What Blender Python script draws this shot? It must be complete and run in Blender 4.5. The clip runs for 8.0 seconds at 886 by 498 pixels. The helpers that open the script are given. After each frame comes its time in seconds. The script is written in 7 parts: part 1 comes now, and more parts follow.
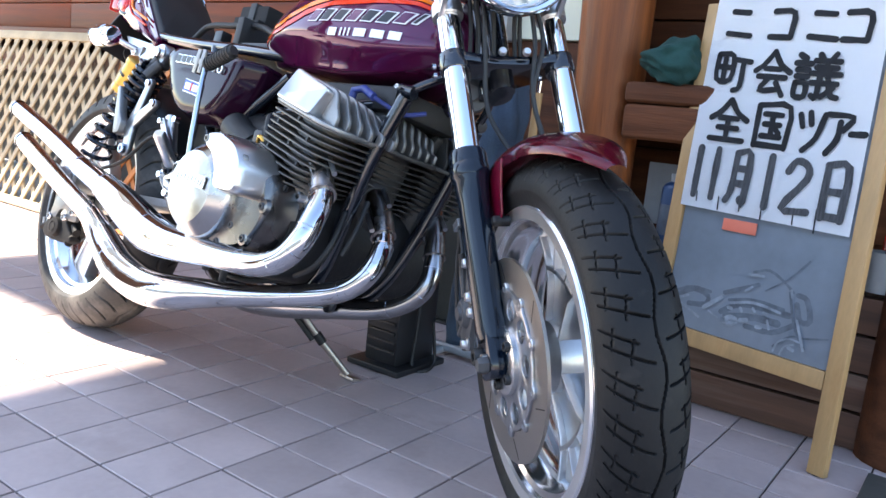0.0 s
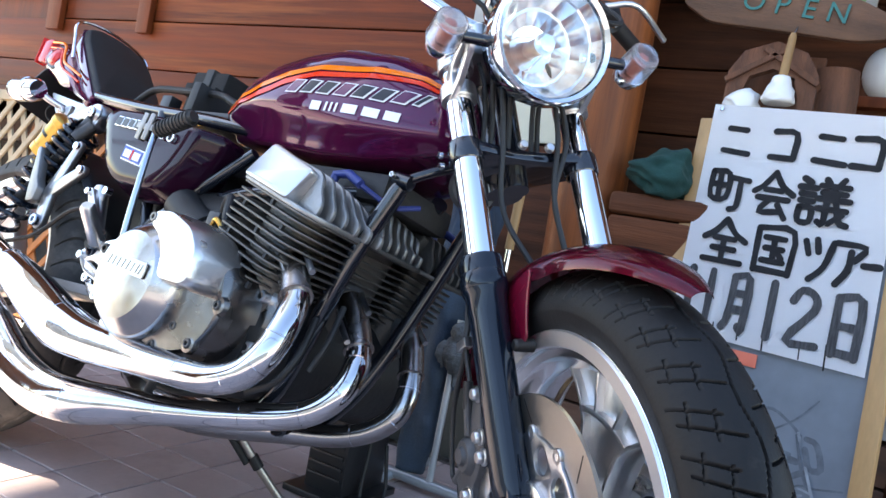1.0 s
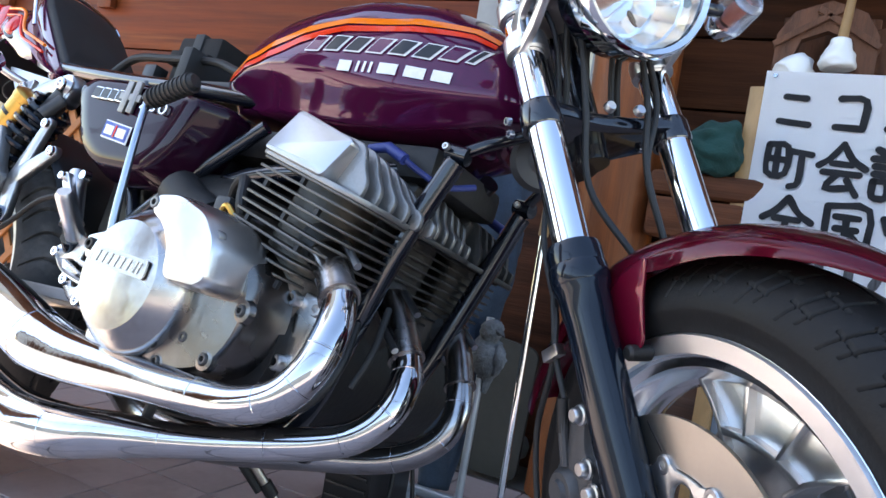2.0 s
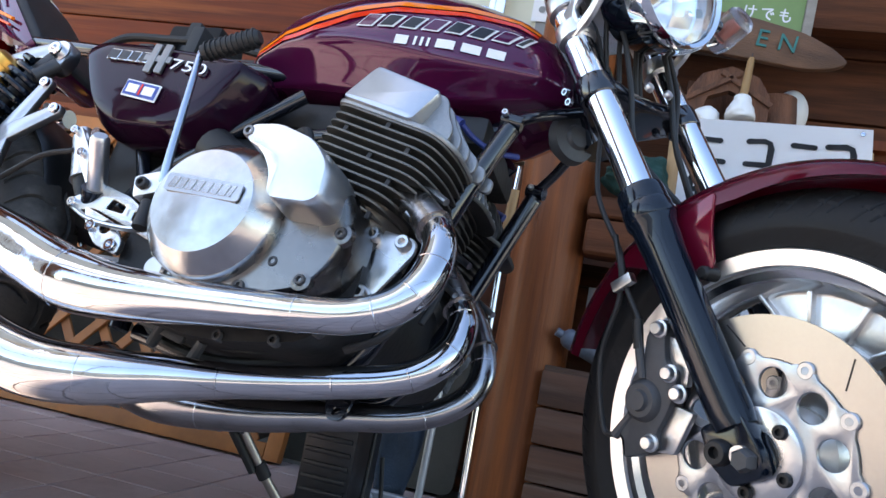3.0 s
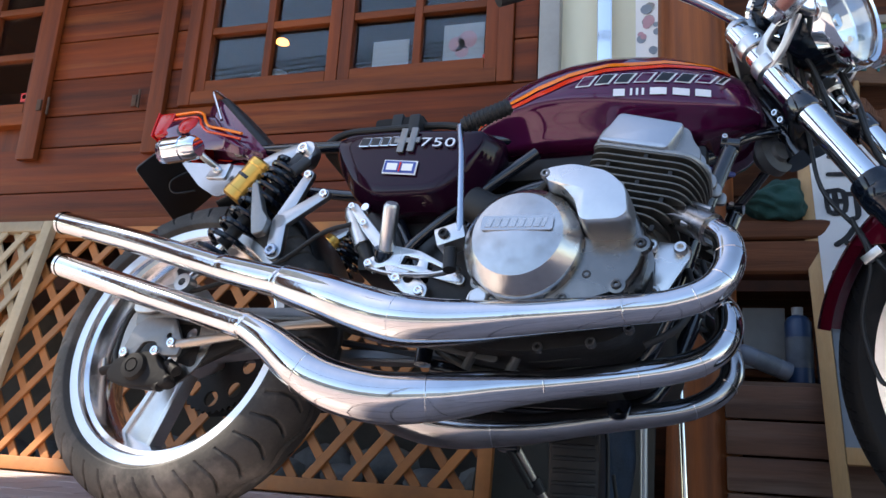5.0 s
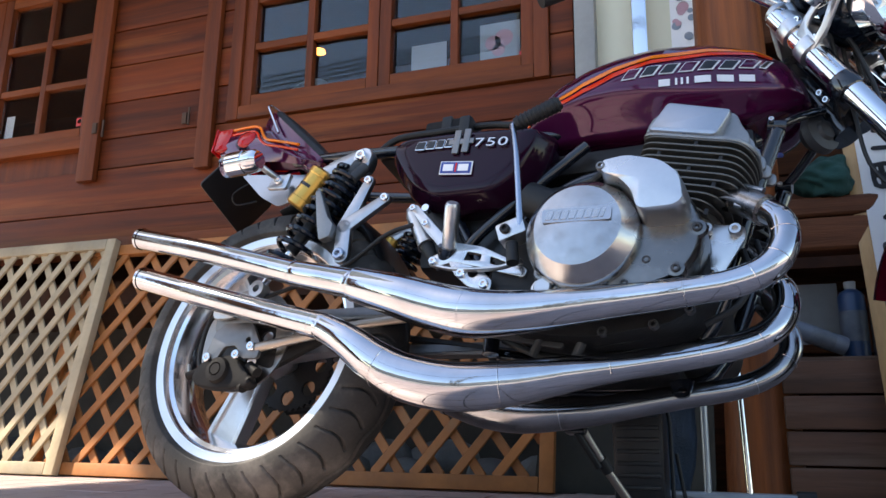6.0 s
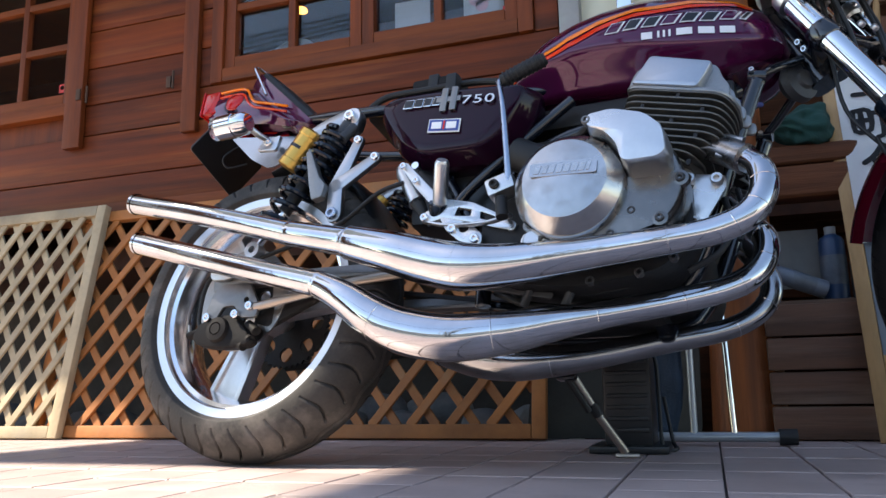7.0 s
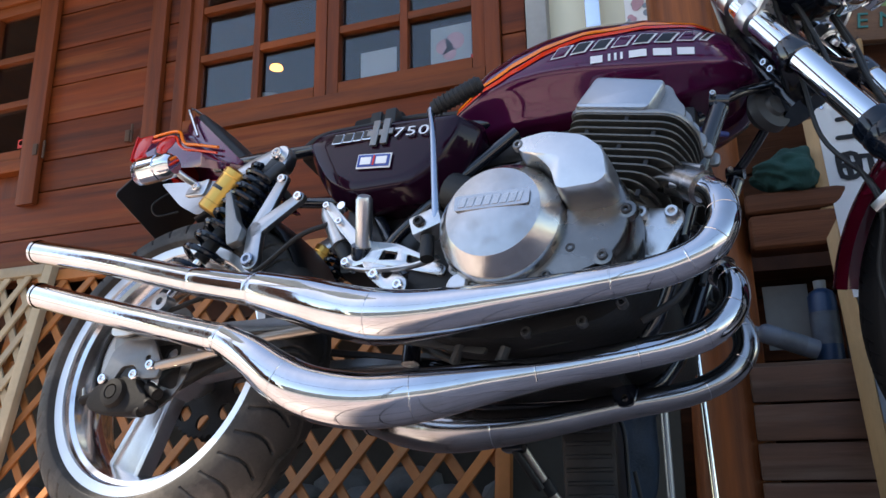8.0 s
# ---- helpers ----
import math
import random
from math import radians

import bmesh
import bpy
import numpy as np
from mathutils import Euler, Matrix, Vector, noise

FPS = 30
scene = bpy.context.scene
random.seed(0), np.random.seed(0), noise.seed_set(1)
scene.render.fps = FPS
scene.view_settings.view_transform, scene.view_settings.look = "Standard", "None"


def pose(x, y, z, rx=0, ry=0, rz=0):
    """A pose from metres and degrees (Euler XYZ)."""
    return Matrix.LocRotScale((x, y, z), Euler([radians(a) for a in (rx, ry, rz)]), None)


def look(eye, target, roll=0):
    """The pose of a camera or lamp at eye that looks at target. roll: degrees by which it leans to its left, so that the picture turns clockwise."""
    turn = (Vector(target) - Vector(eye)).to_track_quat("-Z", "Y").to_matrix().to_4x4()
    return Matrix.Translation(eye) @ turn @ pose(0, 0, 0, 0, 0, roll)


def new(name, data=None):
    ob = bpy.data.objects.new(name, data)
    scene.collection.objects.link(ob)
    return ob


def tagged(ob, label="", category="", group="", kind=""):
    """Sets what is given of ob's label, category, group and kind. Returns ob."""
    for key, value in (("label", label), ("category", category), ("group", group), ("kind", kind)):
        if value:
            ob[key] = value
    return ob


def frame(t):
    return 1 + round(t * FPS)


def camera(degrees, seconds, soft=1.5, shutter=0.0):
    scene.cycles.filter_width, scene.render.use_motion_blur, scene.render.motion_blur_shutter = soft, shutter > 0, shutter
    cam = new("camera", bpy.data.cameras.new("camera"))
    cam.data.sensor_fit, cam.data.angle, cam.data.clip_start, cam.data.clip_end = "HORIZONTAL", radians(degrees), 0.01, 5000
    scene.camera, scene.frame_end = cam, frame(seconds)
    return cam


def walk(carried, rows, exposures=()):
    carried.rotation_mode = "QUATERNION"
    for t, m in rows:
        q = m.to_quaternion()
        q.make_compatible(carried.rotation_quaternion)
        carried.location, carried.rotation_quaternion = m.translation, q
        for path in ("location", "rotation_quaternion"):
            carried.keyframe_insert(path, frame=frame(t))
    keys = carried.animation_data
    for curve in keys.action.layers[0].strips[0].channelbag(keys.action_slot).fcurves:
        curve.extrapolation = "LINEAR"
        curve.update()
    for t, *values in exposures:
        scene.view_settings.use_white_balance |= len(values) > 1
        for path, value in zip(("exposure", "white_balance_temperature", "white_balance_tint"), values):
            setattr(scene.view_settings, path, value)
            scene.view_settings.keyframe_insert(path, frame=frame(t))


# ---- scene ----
cam = camera(59.55, 8.0)
PATH = [
    (0, (1.630, -0.698, 0.652), (0.486, 0.908, 0.316), 5.8),
    (0.5, (1.504, -0.645, 0.653), (0.412, 1.009, 0.383), 9.0),
    (1, (1.380, -0.590, 0.634), (0.396, 1.151, 0.573), 10.2),
    (1.5, (1.255, -0.495, 0.631), (0.270, 1.238, 0.465), 9.4),
    (1.7, (1.218, -0.461, 0.635), (0.251, 1.283, 0.484), 9.2),
    (2.8, (0.971, -0.592, 0.382), (0.413, 1.315, 0.613), 10.3),
    (3, (0.914, -0.637, 0.349), (0.430, 1.286, 0.607), 10.8),
    (3.5, (0.798, -0.721, 0.278), (0.388, 1.206, 0.620), 10.9),
    (4, (0.706, -0.790, 0.232), (0.309, 1.129, 0.634), 8.9),
    (4.5, (0.644, -0.852, 0.201), (0.146, 1.031, 0.655), 6.8),
    (5, (0.611, -0.895, 0.168), (0.048, 0.962, 0.651), 3.4),
    (5.2, (0.596, -0.917, 0.161), (-0.001, 0.925, 0.663), 2.8),
    (6.3, (0.587, -0.997, 0.148), (-0.070, 0.845, 0.564), 0.2),
    (6.5, (0.588, -1.014, 0.147), (-0.065, 0.838, 0.522), -0.3),
    (7, (0.593, -1.006, 0.138), (-0.037, 0.857, 0.503), -1.0),
    (7.5, (0.610, -0.914, 0.133), (-0.011, 0.937, 0.565), -1.0),
    (8, (0.657, -0.784, 0.137), (0.032, 1.038, 0.677), -1.0),
]
walk(cam, [(t, look(eye, target, roll)) for t, eye, target, roll in PATH], [(0.0, 2.52, 6850, 10), (1.5, 2.27, 7000, 10), (3.5, 1.95, 6980, 10), (4.5, 1.69, 6800, 10), (6.5, 1.40, 7000, 10), (8.0, 1.46, 7000, 10)])

# ---- light ----
SUN_EL, SUN_AZ = 50.0, (-0.93, -0.365)
world = bpy.data.worlds.new("world")
scene.world = world
world.use_nodes = True
wn = world.node_tree.nodes
sky = wn.new("ShaderNodeTexSky")
sky.sky_type = "NISHITA"
sky.sun_disc = False
sky.dust_density = 0.35
sky.sun_elevation = radians(SUN_EL)
sky.sun_rotation = math.atan2(SUN_AZ[0], SUN_AZ[1])
world.node_tree.links.new(sky.outputs[0], wn["Background"].inputs[0])
wn["Background"].inputs[1].default_value = 0.13
sun = new("sun", bpy.data.lights.new("sun", "SUN"))
sun.data.energy, sun.data.angle, sun.data.color = 5.0, radians(0.5), (1.0, 0.93, 0.83)
sun.matrix_world = look((0, 0, 0), (-SUN_AZ[0], -SUN_AZ[1], -math.tan(radians(SUN_EL))))

# ---- materials ----
def mat(name, color, rough=0.5, metal=0.0, var=0.15, scale=6.0, fine=60.0, bump=0.0, stretch=(1, 1, 1), coat=0.0,
        per_piece=0.0, rough_var=0.1, color2=None, ring=0.0, spec=0.5, wear=None, wear_scale=2.0, wear_at=0.56):
    """A principled material with variation at two scales, stretched along the grain."""
    m = bpy.data.materials.new(name)
    m.use_nodes = True
    nt = m.node_tree
    n, ln = nt.nodes, nt.links
    bsdf = n["Principled BSDF"]
    tex = n.new("ShaderNodeTexCoord")
    mp = n.new("ShaderNodeMapping")
    mp.inputs["Scale"].default_value = stretch
    ln.new(tex.outputs["Object"], mp.inputs["Vector"])
    info = n.new("ShaderNodeObjectInfo")
    if per_piece:
        sc = n.new("ShaderNodeVectorMath")
        sc.operation = "SCALE"
        sc.inputs[0].default_value = (13.0, 7.0, 9.0)
        ln.new(info.outputs["Random"], sc.inputs["Scale"])
        ln.new(sc.outputs[0], mp.inputs["Location"])
    big = n.new("ShaderNodeTexNoise")
    big.inputs["Scale"].default_value, big.inputs["Detail"].default_value = scale, 6.0
    small = n.new("ShaderNodeTexNoise")
    small.inputs["Scale"].default_value, small.inputs["Detail"].default_value = fine, 4.0
    for t in (big, small):
        ln.new(mp.outputs[0], t.inputs["Vector"])
    if ring:
        big.inputs["Distortion"].default_value = ring
    mix = n.new("ShaderNodeMix")
    mix.data_type = "RGBA"
    c2 = color2 or tuple(c * (1 - 2 * var) for c in color)
    mix.inputs["A"].default_value = (*c2, 1)
    mix.inputs["B"].default_value = (*(min(1, c * (1 + var * 0.6)) for c in color), 1)
    add = n.new("ShaderNodeMath")
    add.operation = "MULTIPLY_ADD"
    add.inputs[1].default_value = 0.35
    ln.new(small.outputs["Fac"], add.inputs[0])
    half = n.new("ShaderNodeMath")
    half.operation = "MULTIPLY_ADD"
    half.inputs[1].default_value, half.inputs[2].default_value = 1.5, -0.42
    ln.new(big.outputs["Fac"], half.inputs[0])
    ln.new(half.outputs[0], add.inputs[2])
    last = add.outputs[0]
    if per_piece:
        pm = n.new("ShaderNodeMath")
        pm.operation = "MULTIPLY_ADD"
        pm.inputs[1].default_value = per_piece
        sh = n.new("ShaderNodeMath")
        sh.operation = "SUBTRACT"
        sh.inputs[1].default_value = per_piece * 0.5
        ln.new(info.outputs["Random"], pm.inputs[0])
        ln.new(last, pm.inputs[2])
        ln.new(pm.outputs[0], sh.inputs[0])
        last = sh.outputs[0]
    ln.new(last, mix.inputs["Factor"])
    mix.clamp_factor = True
    skin = mix.outputs["Result"]
    if wear:    # worn or stained patches with soft edges of their own
        blot = n.new("ShaderNodeTexNoise")
        blot.inputs["Scale"].default_value, blot.inputs["Detail"].default_value, blot.inputs["Roughness"].default_value = wear_scale, 8.0, 0.62
        ln.new(mp.outputs[0], blot.inputs["Vector"])
        edge = n.new("ShaderNodeMapRange")
        edge.inputs["From Min"].default_value, edge.inputs["From Max"].default_value = wear_at, wear_at + 0.16
        edge.inputs["To Max"].default_value = 0.75
        ln.new(blot.outputs["Fac"], edge.inputs["Value"])
        over = n.new("ShaderNodeMix")
        over.data_type = "RGBA"
        over.inputs["B"].default_value = (*wear, 1)
        ln.new(edge.outputs[0], over.inputs["Factor"])
        ln.new(skin, over.inputs["A"])
        skin = over.outputs["Result"]
    ln.new(skin, bsdf.inputs["Base Color"])
    rr = n.new("ShaderNodeMapRange")
    rr.inputs["To Min"].default_value = max(0.01, rough - rough_var * rough)
    rr.inputs["To Max"].default_value = min(1.0, rough + 2 * rough_var * rough)
    ln.new(big.outputs["Fac"], rr.inputs["Value"])
    ln.new(rr.outputs[0], bsdf.inputs["Roughness"])
    bsdf.inputs["Metallic"].default_value = metal
    bsdf.inputs["Coat Weight"].default_value = coat
    bsdf.inputs["Coat Roughness"].default_value = 0.04
    bsdf.inputs["Specular IOR Level"].default_value = spec
    if bump:
        b = n.new("ShaderNodeBump")
        b.inputs["Strength"].default_value, b.inputs["Distance"].default_value = bump, 0.004
        s2 = n.new("ShaderNodeMath")
        s2.operation = "ADD"
        ln.new(small.outputs["Fac"], s2.inputs[0])
        ln.new(big.outputs["Fac"], s2.inputs[1])
        ln.new(s2.outputs[0], b.inputs["Height"])
        ln.new(b.outputs[0], bsdf.inputs["Normal"])
    return m


CHROME = mat("chrome", (0.80, 0.81, 0.83), 0.055, 1.0, 0.04, 4, 40, rough_var=0.5)
PIPE = mat("chromed_pipe", (0.60, 0.605, 0.63), 0.05, 1.0, 0.12, 9, 45, rough_var=0.7, bump=0.05, wear=(0.50, 0.49, 0.48), wear_scale=11, wear_at=0.54)
POLISHED = mat("polished_aluminium", (0.68, 0.67, 0.66), 0.23, 1.0, 0.10, 7, 120, bump=0.05, rough_var=0.5)
ALLOY = mat("brushed_alloy", (0.70, 0.70, 0.70), 0.32, 1.0, 0.12, 8, 200, bump=0.06)
RIMPOLISH = mat("polished_rim_alloy", (0.82, 0.82, 0.83), 0.11, 1.0, 0.06, 6, 90, rough_var=0.6, bump=0.02)
COVER = mat("worn_cover_alloy", (0.25, 0.24, 0.23), 0.22, 1.0, 0.28, 9, 70, bump=0.10, rough_var=0.6, wear=(0.20, 0.19, 0.18), wear_scale=8)
CLUTCH = mat("worn_clutch_alloy", (0.52, 0.515, 0.51), 0.17, 1.0, 0.20, 11, 80, bump=0.07, rough_var=0.7, wear=(0.33, 0.315, 0.30), wear_scale=16, wear_at=0.5)
CALIPERBLACK = mat("dull_black_caliper", (0.018, 0.016, 0.015), 0.6, 0.0, 0.3, 14, 150, bump=0.1, spec=0.2)
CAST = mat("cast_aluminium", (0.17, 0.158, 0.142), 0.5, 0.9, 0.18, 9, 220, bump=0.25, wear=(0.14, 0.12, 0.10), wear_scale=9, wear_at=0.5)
# CAST again, coloured darker for the shade on the far cylinders
FARCAST = mat("shaded_cast_aluminium", (0.085, 0.083, 0.08), 0.5, 0.8, 0.2, 9, 200, bump=0.2)
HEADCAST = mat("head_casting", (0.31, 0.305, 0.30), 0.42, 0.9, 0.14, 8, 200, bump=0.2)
HEADCAP = mat("smooth_head_alloy", (0.50, 0.51, 0.53), 0.30, 0.9, 0.06, 8, 160, bump=0.05)
SWING = mat("dull_swingarm_alloy", (0.27, 0.26, 0.25), 0.42, 0.9, 0.2, 7, 90, bump=0.1)
DARKMETAL = mat("dark_engine_metal", (0.030, 0.029, 0.029), 0.5, 0.4, 0.3, 8, 90, bump=0.2)
FRAMEBLACK = mat("black_frame_paint", (0.009, 0.011, 0.017), 0.13, 0.0, 0.2, 6, 80, coat=0.6)
FORKBLACK = mat("gloss_black_paint", (0.005, 0.009, 0.017), 0.11, 0.0, 0.2, 5, 60, coat=0.1, spec=0.4)
REFLECTOR = mat("silvered_reflector", (0.92, 0.92, 0.93), 0.18, 1.0, 0.05, 20, 90)
PURPLE = mat("purple_candy_paint", (0.085, 0.007, 0.048), 0.12, 0.25, 0.12, 3, 300, coat=1.0, spec=0.05)
DARKPURPLE = mat("dark_purple_paint", (0.016, 0.003, 0.012), 0.12, 0.0, 0.1, 3, 300, coat=0.4, spec=0.05)
MAROON = mat("maroon_candy_paint", (0.16, 0.004, 0.022), 0.14, 0.3, 0.12, 3, 300, coat=1.0, spec=0.05)
ORANGE = mat("orange_stripe_paint", (0.95, 0.20, 0.008), 0.2, 0, 0.05, 5, 60, coat=0.5, spec=0.1)
REDSTRIPE = mat("red_stripe_paint", (0.75, 0.035, 0.006), 0.2, 0, 0.05, 5, 60, coat=0.5, spec=0.1)
WHITEPAINT = mat("white_lettering", (0.75, 0.75, 0.78), 0.3, 0, 0.05, 5, 60)
BLACKLETTER = mat("black_lettering", (0.012, 0.012, 0.014), 0.3, 0, 0.1, 5, 60)
RUBBER = mat("tyre_rubber", (0.012, 0.0118, 0.0122), 0.48, 0, 0.35, 10, 160, bump=0.12, spec=0.22, rough_var=0.3, wear=(0.05, 0.045, 0.04), wear_scale=9, wear_at=0.58)
# rear tyre: dust, plus a lighter colour standing in for sun on it
DUSTSUNRUBBER = mat("dusty_sunlit_tyre_rubber", (0.055, 0.050, 0.045), 0.55, 0, 0.35, 10, 160, bump=0.12, spec=0.3, rough_var=0.3, wear=(0.15, 0.132, 0.115), wear_scale=8, wear_at=0.52)
RIMLIP = mat("machined_rim_lip", (0.86, 0.86, 0.86), 0.30, 1.0, 0.05, 8, 160, bump=0.04)
DULLPIPE = mat("dull_chromed_pipe", (0.40, 0.395, 0.40), 0.13, 1.0, 0.16, 9, 45, rough_var=0.7, bump=0.05, wear=(0.27, 0.255, 0.245), wear_scale=12, wear_at=0.52)
STAINED = mat("heat_stained_steel", (0.44, 0.41, 0.39), 0.20, 1.0, 0.3, 14, 90, bump=0.12, rough_var=0.5, wear=(0.12, 0.095, 0.08), wear_scale=18, wear_at=0.48)
SATIN = mat("satin_grey_alloy", (0.47, 0.48, 0.50), 0.30, 1.0, 0.12, 8, 160, bump=0.06)
BLACKRUBBER = mat("black_rubber", (0.014, 0.014, 0.014), 0.55, 0, 0.2, 10, 120, bump=0.05)
PLASTIC = mat("black_plastic", (0.012, 0.012, 0.013), 0.35, 0, 0.2, 8, 100)
CALIPER = mat("dark_caliper", (0.075, 0.075, 0.078), 0.5, 0.3, 0.2, 12, 150, bump=0.1)
DISC = mat("brushed_disc_steel", (0.41, 0.38, 0.345), 0.30, 1.0, 0.08, 6, 200)
GOLD = mat("gold_anodised", (0.72, 0.42, 0.10), 0.3, 0.9, 0.08, 7, 100)
STEELBLUE = mat("zinc_steel", (0.42, 0.47, 0.55), 0.25, 1.0, 0.1, 8, 90)
BLUEWIRE = mat("blue_cable", (0.03, 0.05, 0.22), 0.45, 0, 0.15, 9, 90)
REDPLASTIC = mat("red_lens", (0.50, 0.008, 0.008), 0.12, 0, 0.1, 6, 60, coat=0.4, spec=0.2)
AMBER = mat("pink_bulb", (0.55, 0.20, 0.15), 0.3, 0, 0.1, 6, 60)
DECALBLUE = mat("blue_decal", (0.03, 0.07, 0.32), 0.25, 0, 0.05, 6, 60)
BRONZE = mat("worn_steel_rod", (0.48, 0.42, 0.36), 0.35, 0.9, 0.15, 9, 120)


def clear(name, tint=(0.92, 0.95, 0.95), rough=0.02):
    m = bpy.data.materials.new(name)
    m.use_nodes = True
    b = m.node_tree.nodes["Principled BSDF"]
    b.inputs["Base Color"].default_value = (*tint, 1)
    b.inputs["Roughness"].default_value = rough
    b.inputs["Transmission Weight"].default_value = 1.0
    b.inputs["IOR"].default_value = 1.45
    return m


GLASS = clear("clear_glass")
LENS = clear("frosted_lens", (0.96, 0.95, 0.95), 0.22)

WALLWOOD = mat("stained_wall_board", (0.185, 0.036, 0.006), 0.55, 0, 0.40, 3.0, 30, 0.14, (0.35, 6, 9), per_piece=0.4, spec=0.28, wear=(0.30, 0.085, 0.018), wear_scale=1.6, wear_at=0.53)
TRIMWOOD = mat("stained_trim_wood", (0.19, 0.042, 0.009), 0.5, 0, 0.32, 3.0, 30, 0.12, (9, 6, 0.6), per_piece=0.3, spec=0.3, wear=(0.10, 0.024, 0.007), wear_scale=1.8)
RAILWOOD = mat("stained_rail_wood", (0.23, 0.054, 0.009), 0.5, 0, 0.32, 3.0, 30, 0.12, (0.6, 6, 9), per_piece=0.3, spec=0.3, wear=(0.12, 0.030, 0.008), wear_scale=1.8)
LOGWOOD = mat("orange_log_wood", (0.27, 0.078, 0.018), 0.5, 0, 0.36, 3.5, 34, 0.4, (11, 11, 0.4), color2=(0.085, 0.022, 0.007), coat=0.05, spec=0.3, wear=(0.085, 0.028, 0.011), wear_scale=1.1, wear_at=0.5)
BEAMWOOD = mat("brown_log_wood", (0.135, 0.046, 0.019), 0.62, 0, 0.4, 3.5, 30, 0.45, (0.5, 8, 8), per_piece=0.35, spec=0.2, wear=(0.07, 0.026, 0.012), wear_scale=1.6)
DECKWOOD = mat("weathered_deck_board", (0.13, 0.060, 0.034), 0.7, 0, 0.42, 3.0, 30, 0.2, (0.5, 8, 8), per_piece=0.4, wear=(0.19, 0.125, 0.09), wear_scale=1.6, wear_at=0.5)
LATTICE = mat("brown_lattice_wood", (0.43, 0.16, 0.040), 0.6, 0, 0.25, 6, 60, 0.15, per_piece=0.3, wear=(0.30, 0.16, 0.07), wear_scale=5)
PALELATTICE = mat("pale_lattice_wood", (0.50, 0.40, 0.25), 0.65, 0, 0.22, 6, 60, 0.15, per_piece=0.3, wear=(0.33, 0.29, 0.22), wear_scale=5)
EASELWOOD = mat("pine_easel_wood", (0.46, 0.27, 0.11), 0.5, 0, 0.25, 3, 40, 0.1, (6, 6, 0.8), per_piece=0.2, wear=(0.30, 0.15, 0.05), wear_scale=3)
DRIFTWOOD = mat("rough_bark_wood", (0.20, 0.085, 0.045), 0.8, 0, 0.4, 4, 50, 0.8, (8, 8, 1.2))
BOARDWOOD = mat("old_sign_wood", (0.15, 0.075, 0.04), 0.7, 0, 0.35, 4, 60, 0.4, (1.5, 8, 8))
TILE = mat("floor_tile", (0.46, 0.36, 0.335), 0.42, 0, 0.16, 5, 70, 0.12, per_piece=0.25, rough_var=0.3, wear=(0.33, 0.25, 0.225), wear_scale=7, wear_at=0.55)
GROUT = mat("dark_grout", (0.085, 0.066, 0.06), 0.9, 0, 0.3, 20, 200, 0.4)
ASPHALT = mat("pale_concrete", (0.34, 0.33, 0.31), 0.9, 0, 0.25, 3, 150, 0.5)
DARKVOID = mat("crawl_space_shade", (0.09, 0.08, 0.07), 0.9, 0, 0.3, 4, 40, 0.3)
RUST = mat("rusty_hinge_steel", (0.11, 0.062, 0.04), 0.65, 0.3, 0.35, 30, 200, 0.3)
STONE = mat("grey_crawl_stone", (0.22, 0.22, 0.21), 0.85, 0, 0.3, 6, 60, 0.4, per_piece=0.4)
PAPER = mat("white_paper", (0.93, 0.93, 0.94), 0.6, 0, 0.03, 4, 40)
INK = mat("black_paint_strokes", (0.007, 0.007, 0.008), 0.7, 0, 0.4, 30, 140, color2=(0.022, 0.022, 0.024), spec=0.2)
DRYINK = mat("dry_brush_strokes", (0.012, 0.012, 0.013), 0.8, 0, 0.4, 9, 90, stretch=(30, 3, 3), color2=(0.11, 0.11, 0.115), spec=0.2)
SLATE = mat("grey_blackboard", (0.19, 0.22, 0.255), 0.34, 0, 0.2, 4, 40, rough_var=0.3)
CHALK = mat("chalk_drawing", (0.14, 0.16, 0.185), 0.8, 0, 0.3, 40, 150)
CHALKLIGHT = mat("chalk_highlight", (0.30, 0.335, 0.37), 0.85, 0, 0.3, 40, 150)
SALMON = mat("salmon_tag", (0.70, 0.17, 0.10), 0.6, 0, 0.06, 6, 60)
CLOTH = mat("green_cloth", (0.008, 0.050, 0.042), 0.9, 0, 0.35, 8, 260, 0.5)
BANNER = mat("faded_blue_cloth", (0.050, 0.078, 0.12), 0.9, 0, 0.35, 7, 220, 0.5)
CREAM = mat("cream_panel", (0.76, 0.73, 0.56), 0.5, 0, 0.04, 4, 40)
GREYWHITE = mat("grey_white_sheet", (0.36, 0.36, 0.35), 0.5, 0, 0.15, 5, 40)
WHITEBALL = mat("white_plastic", (0.78, 0.78, 0.76), 0.35, 0, 0.05, 6, 60)
GREENBOARD = mat("green_chalkboard", (0.18, 0.28, 0.10), 0.6, 0, 0.12, 5, 50)
GREYWOOD = mat("grey_frame_wood", (0.30, 0.27, 0.23), 0.7, 0, 0.25, 4, 60, 0.2, (2, 6, 6))
TEAL = mat("teal_sign_paint", (0.02, 0.16, 0.14), 0.5, 0, 0.2, 8, 80)
ROPE = mat("old_handle_wood", (0.34, 0.20, 0.08), 0.6, 0, 0.25, 5, 60, 0.2)
TARP = mat("grey_sheet", (0.065, 0.063, 0.052), 0.8, 0, 0.25, 5, 50, 0.3)
GREYTUBE = mat("painted_steel_tube", (0.42, 0.45, 0.48), 0.3, 0.5, 0.12, 6, 60)
BOTTLEBLUE = mat("blue_bottle_plastic", (0.018, 0.05, 0.12), 0.35, 0, 0.1, 6, 60)
LABELGREY = mat("faded_bottle_label", (0.12, 0.14, 0.17), 0.5, 0, 0.3, 20, 120)
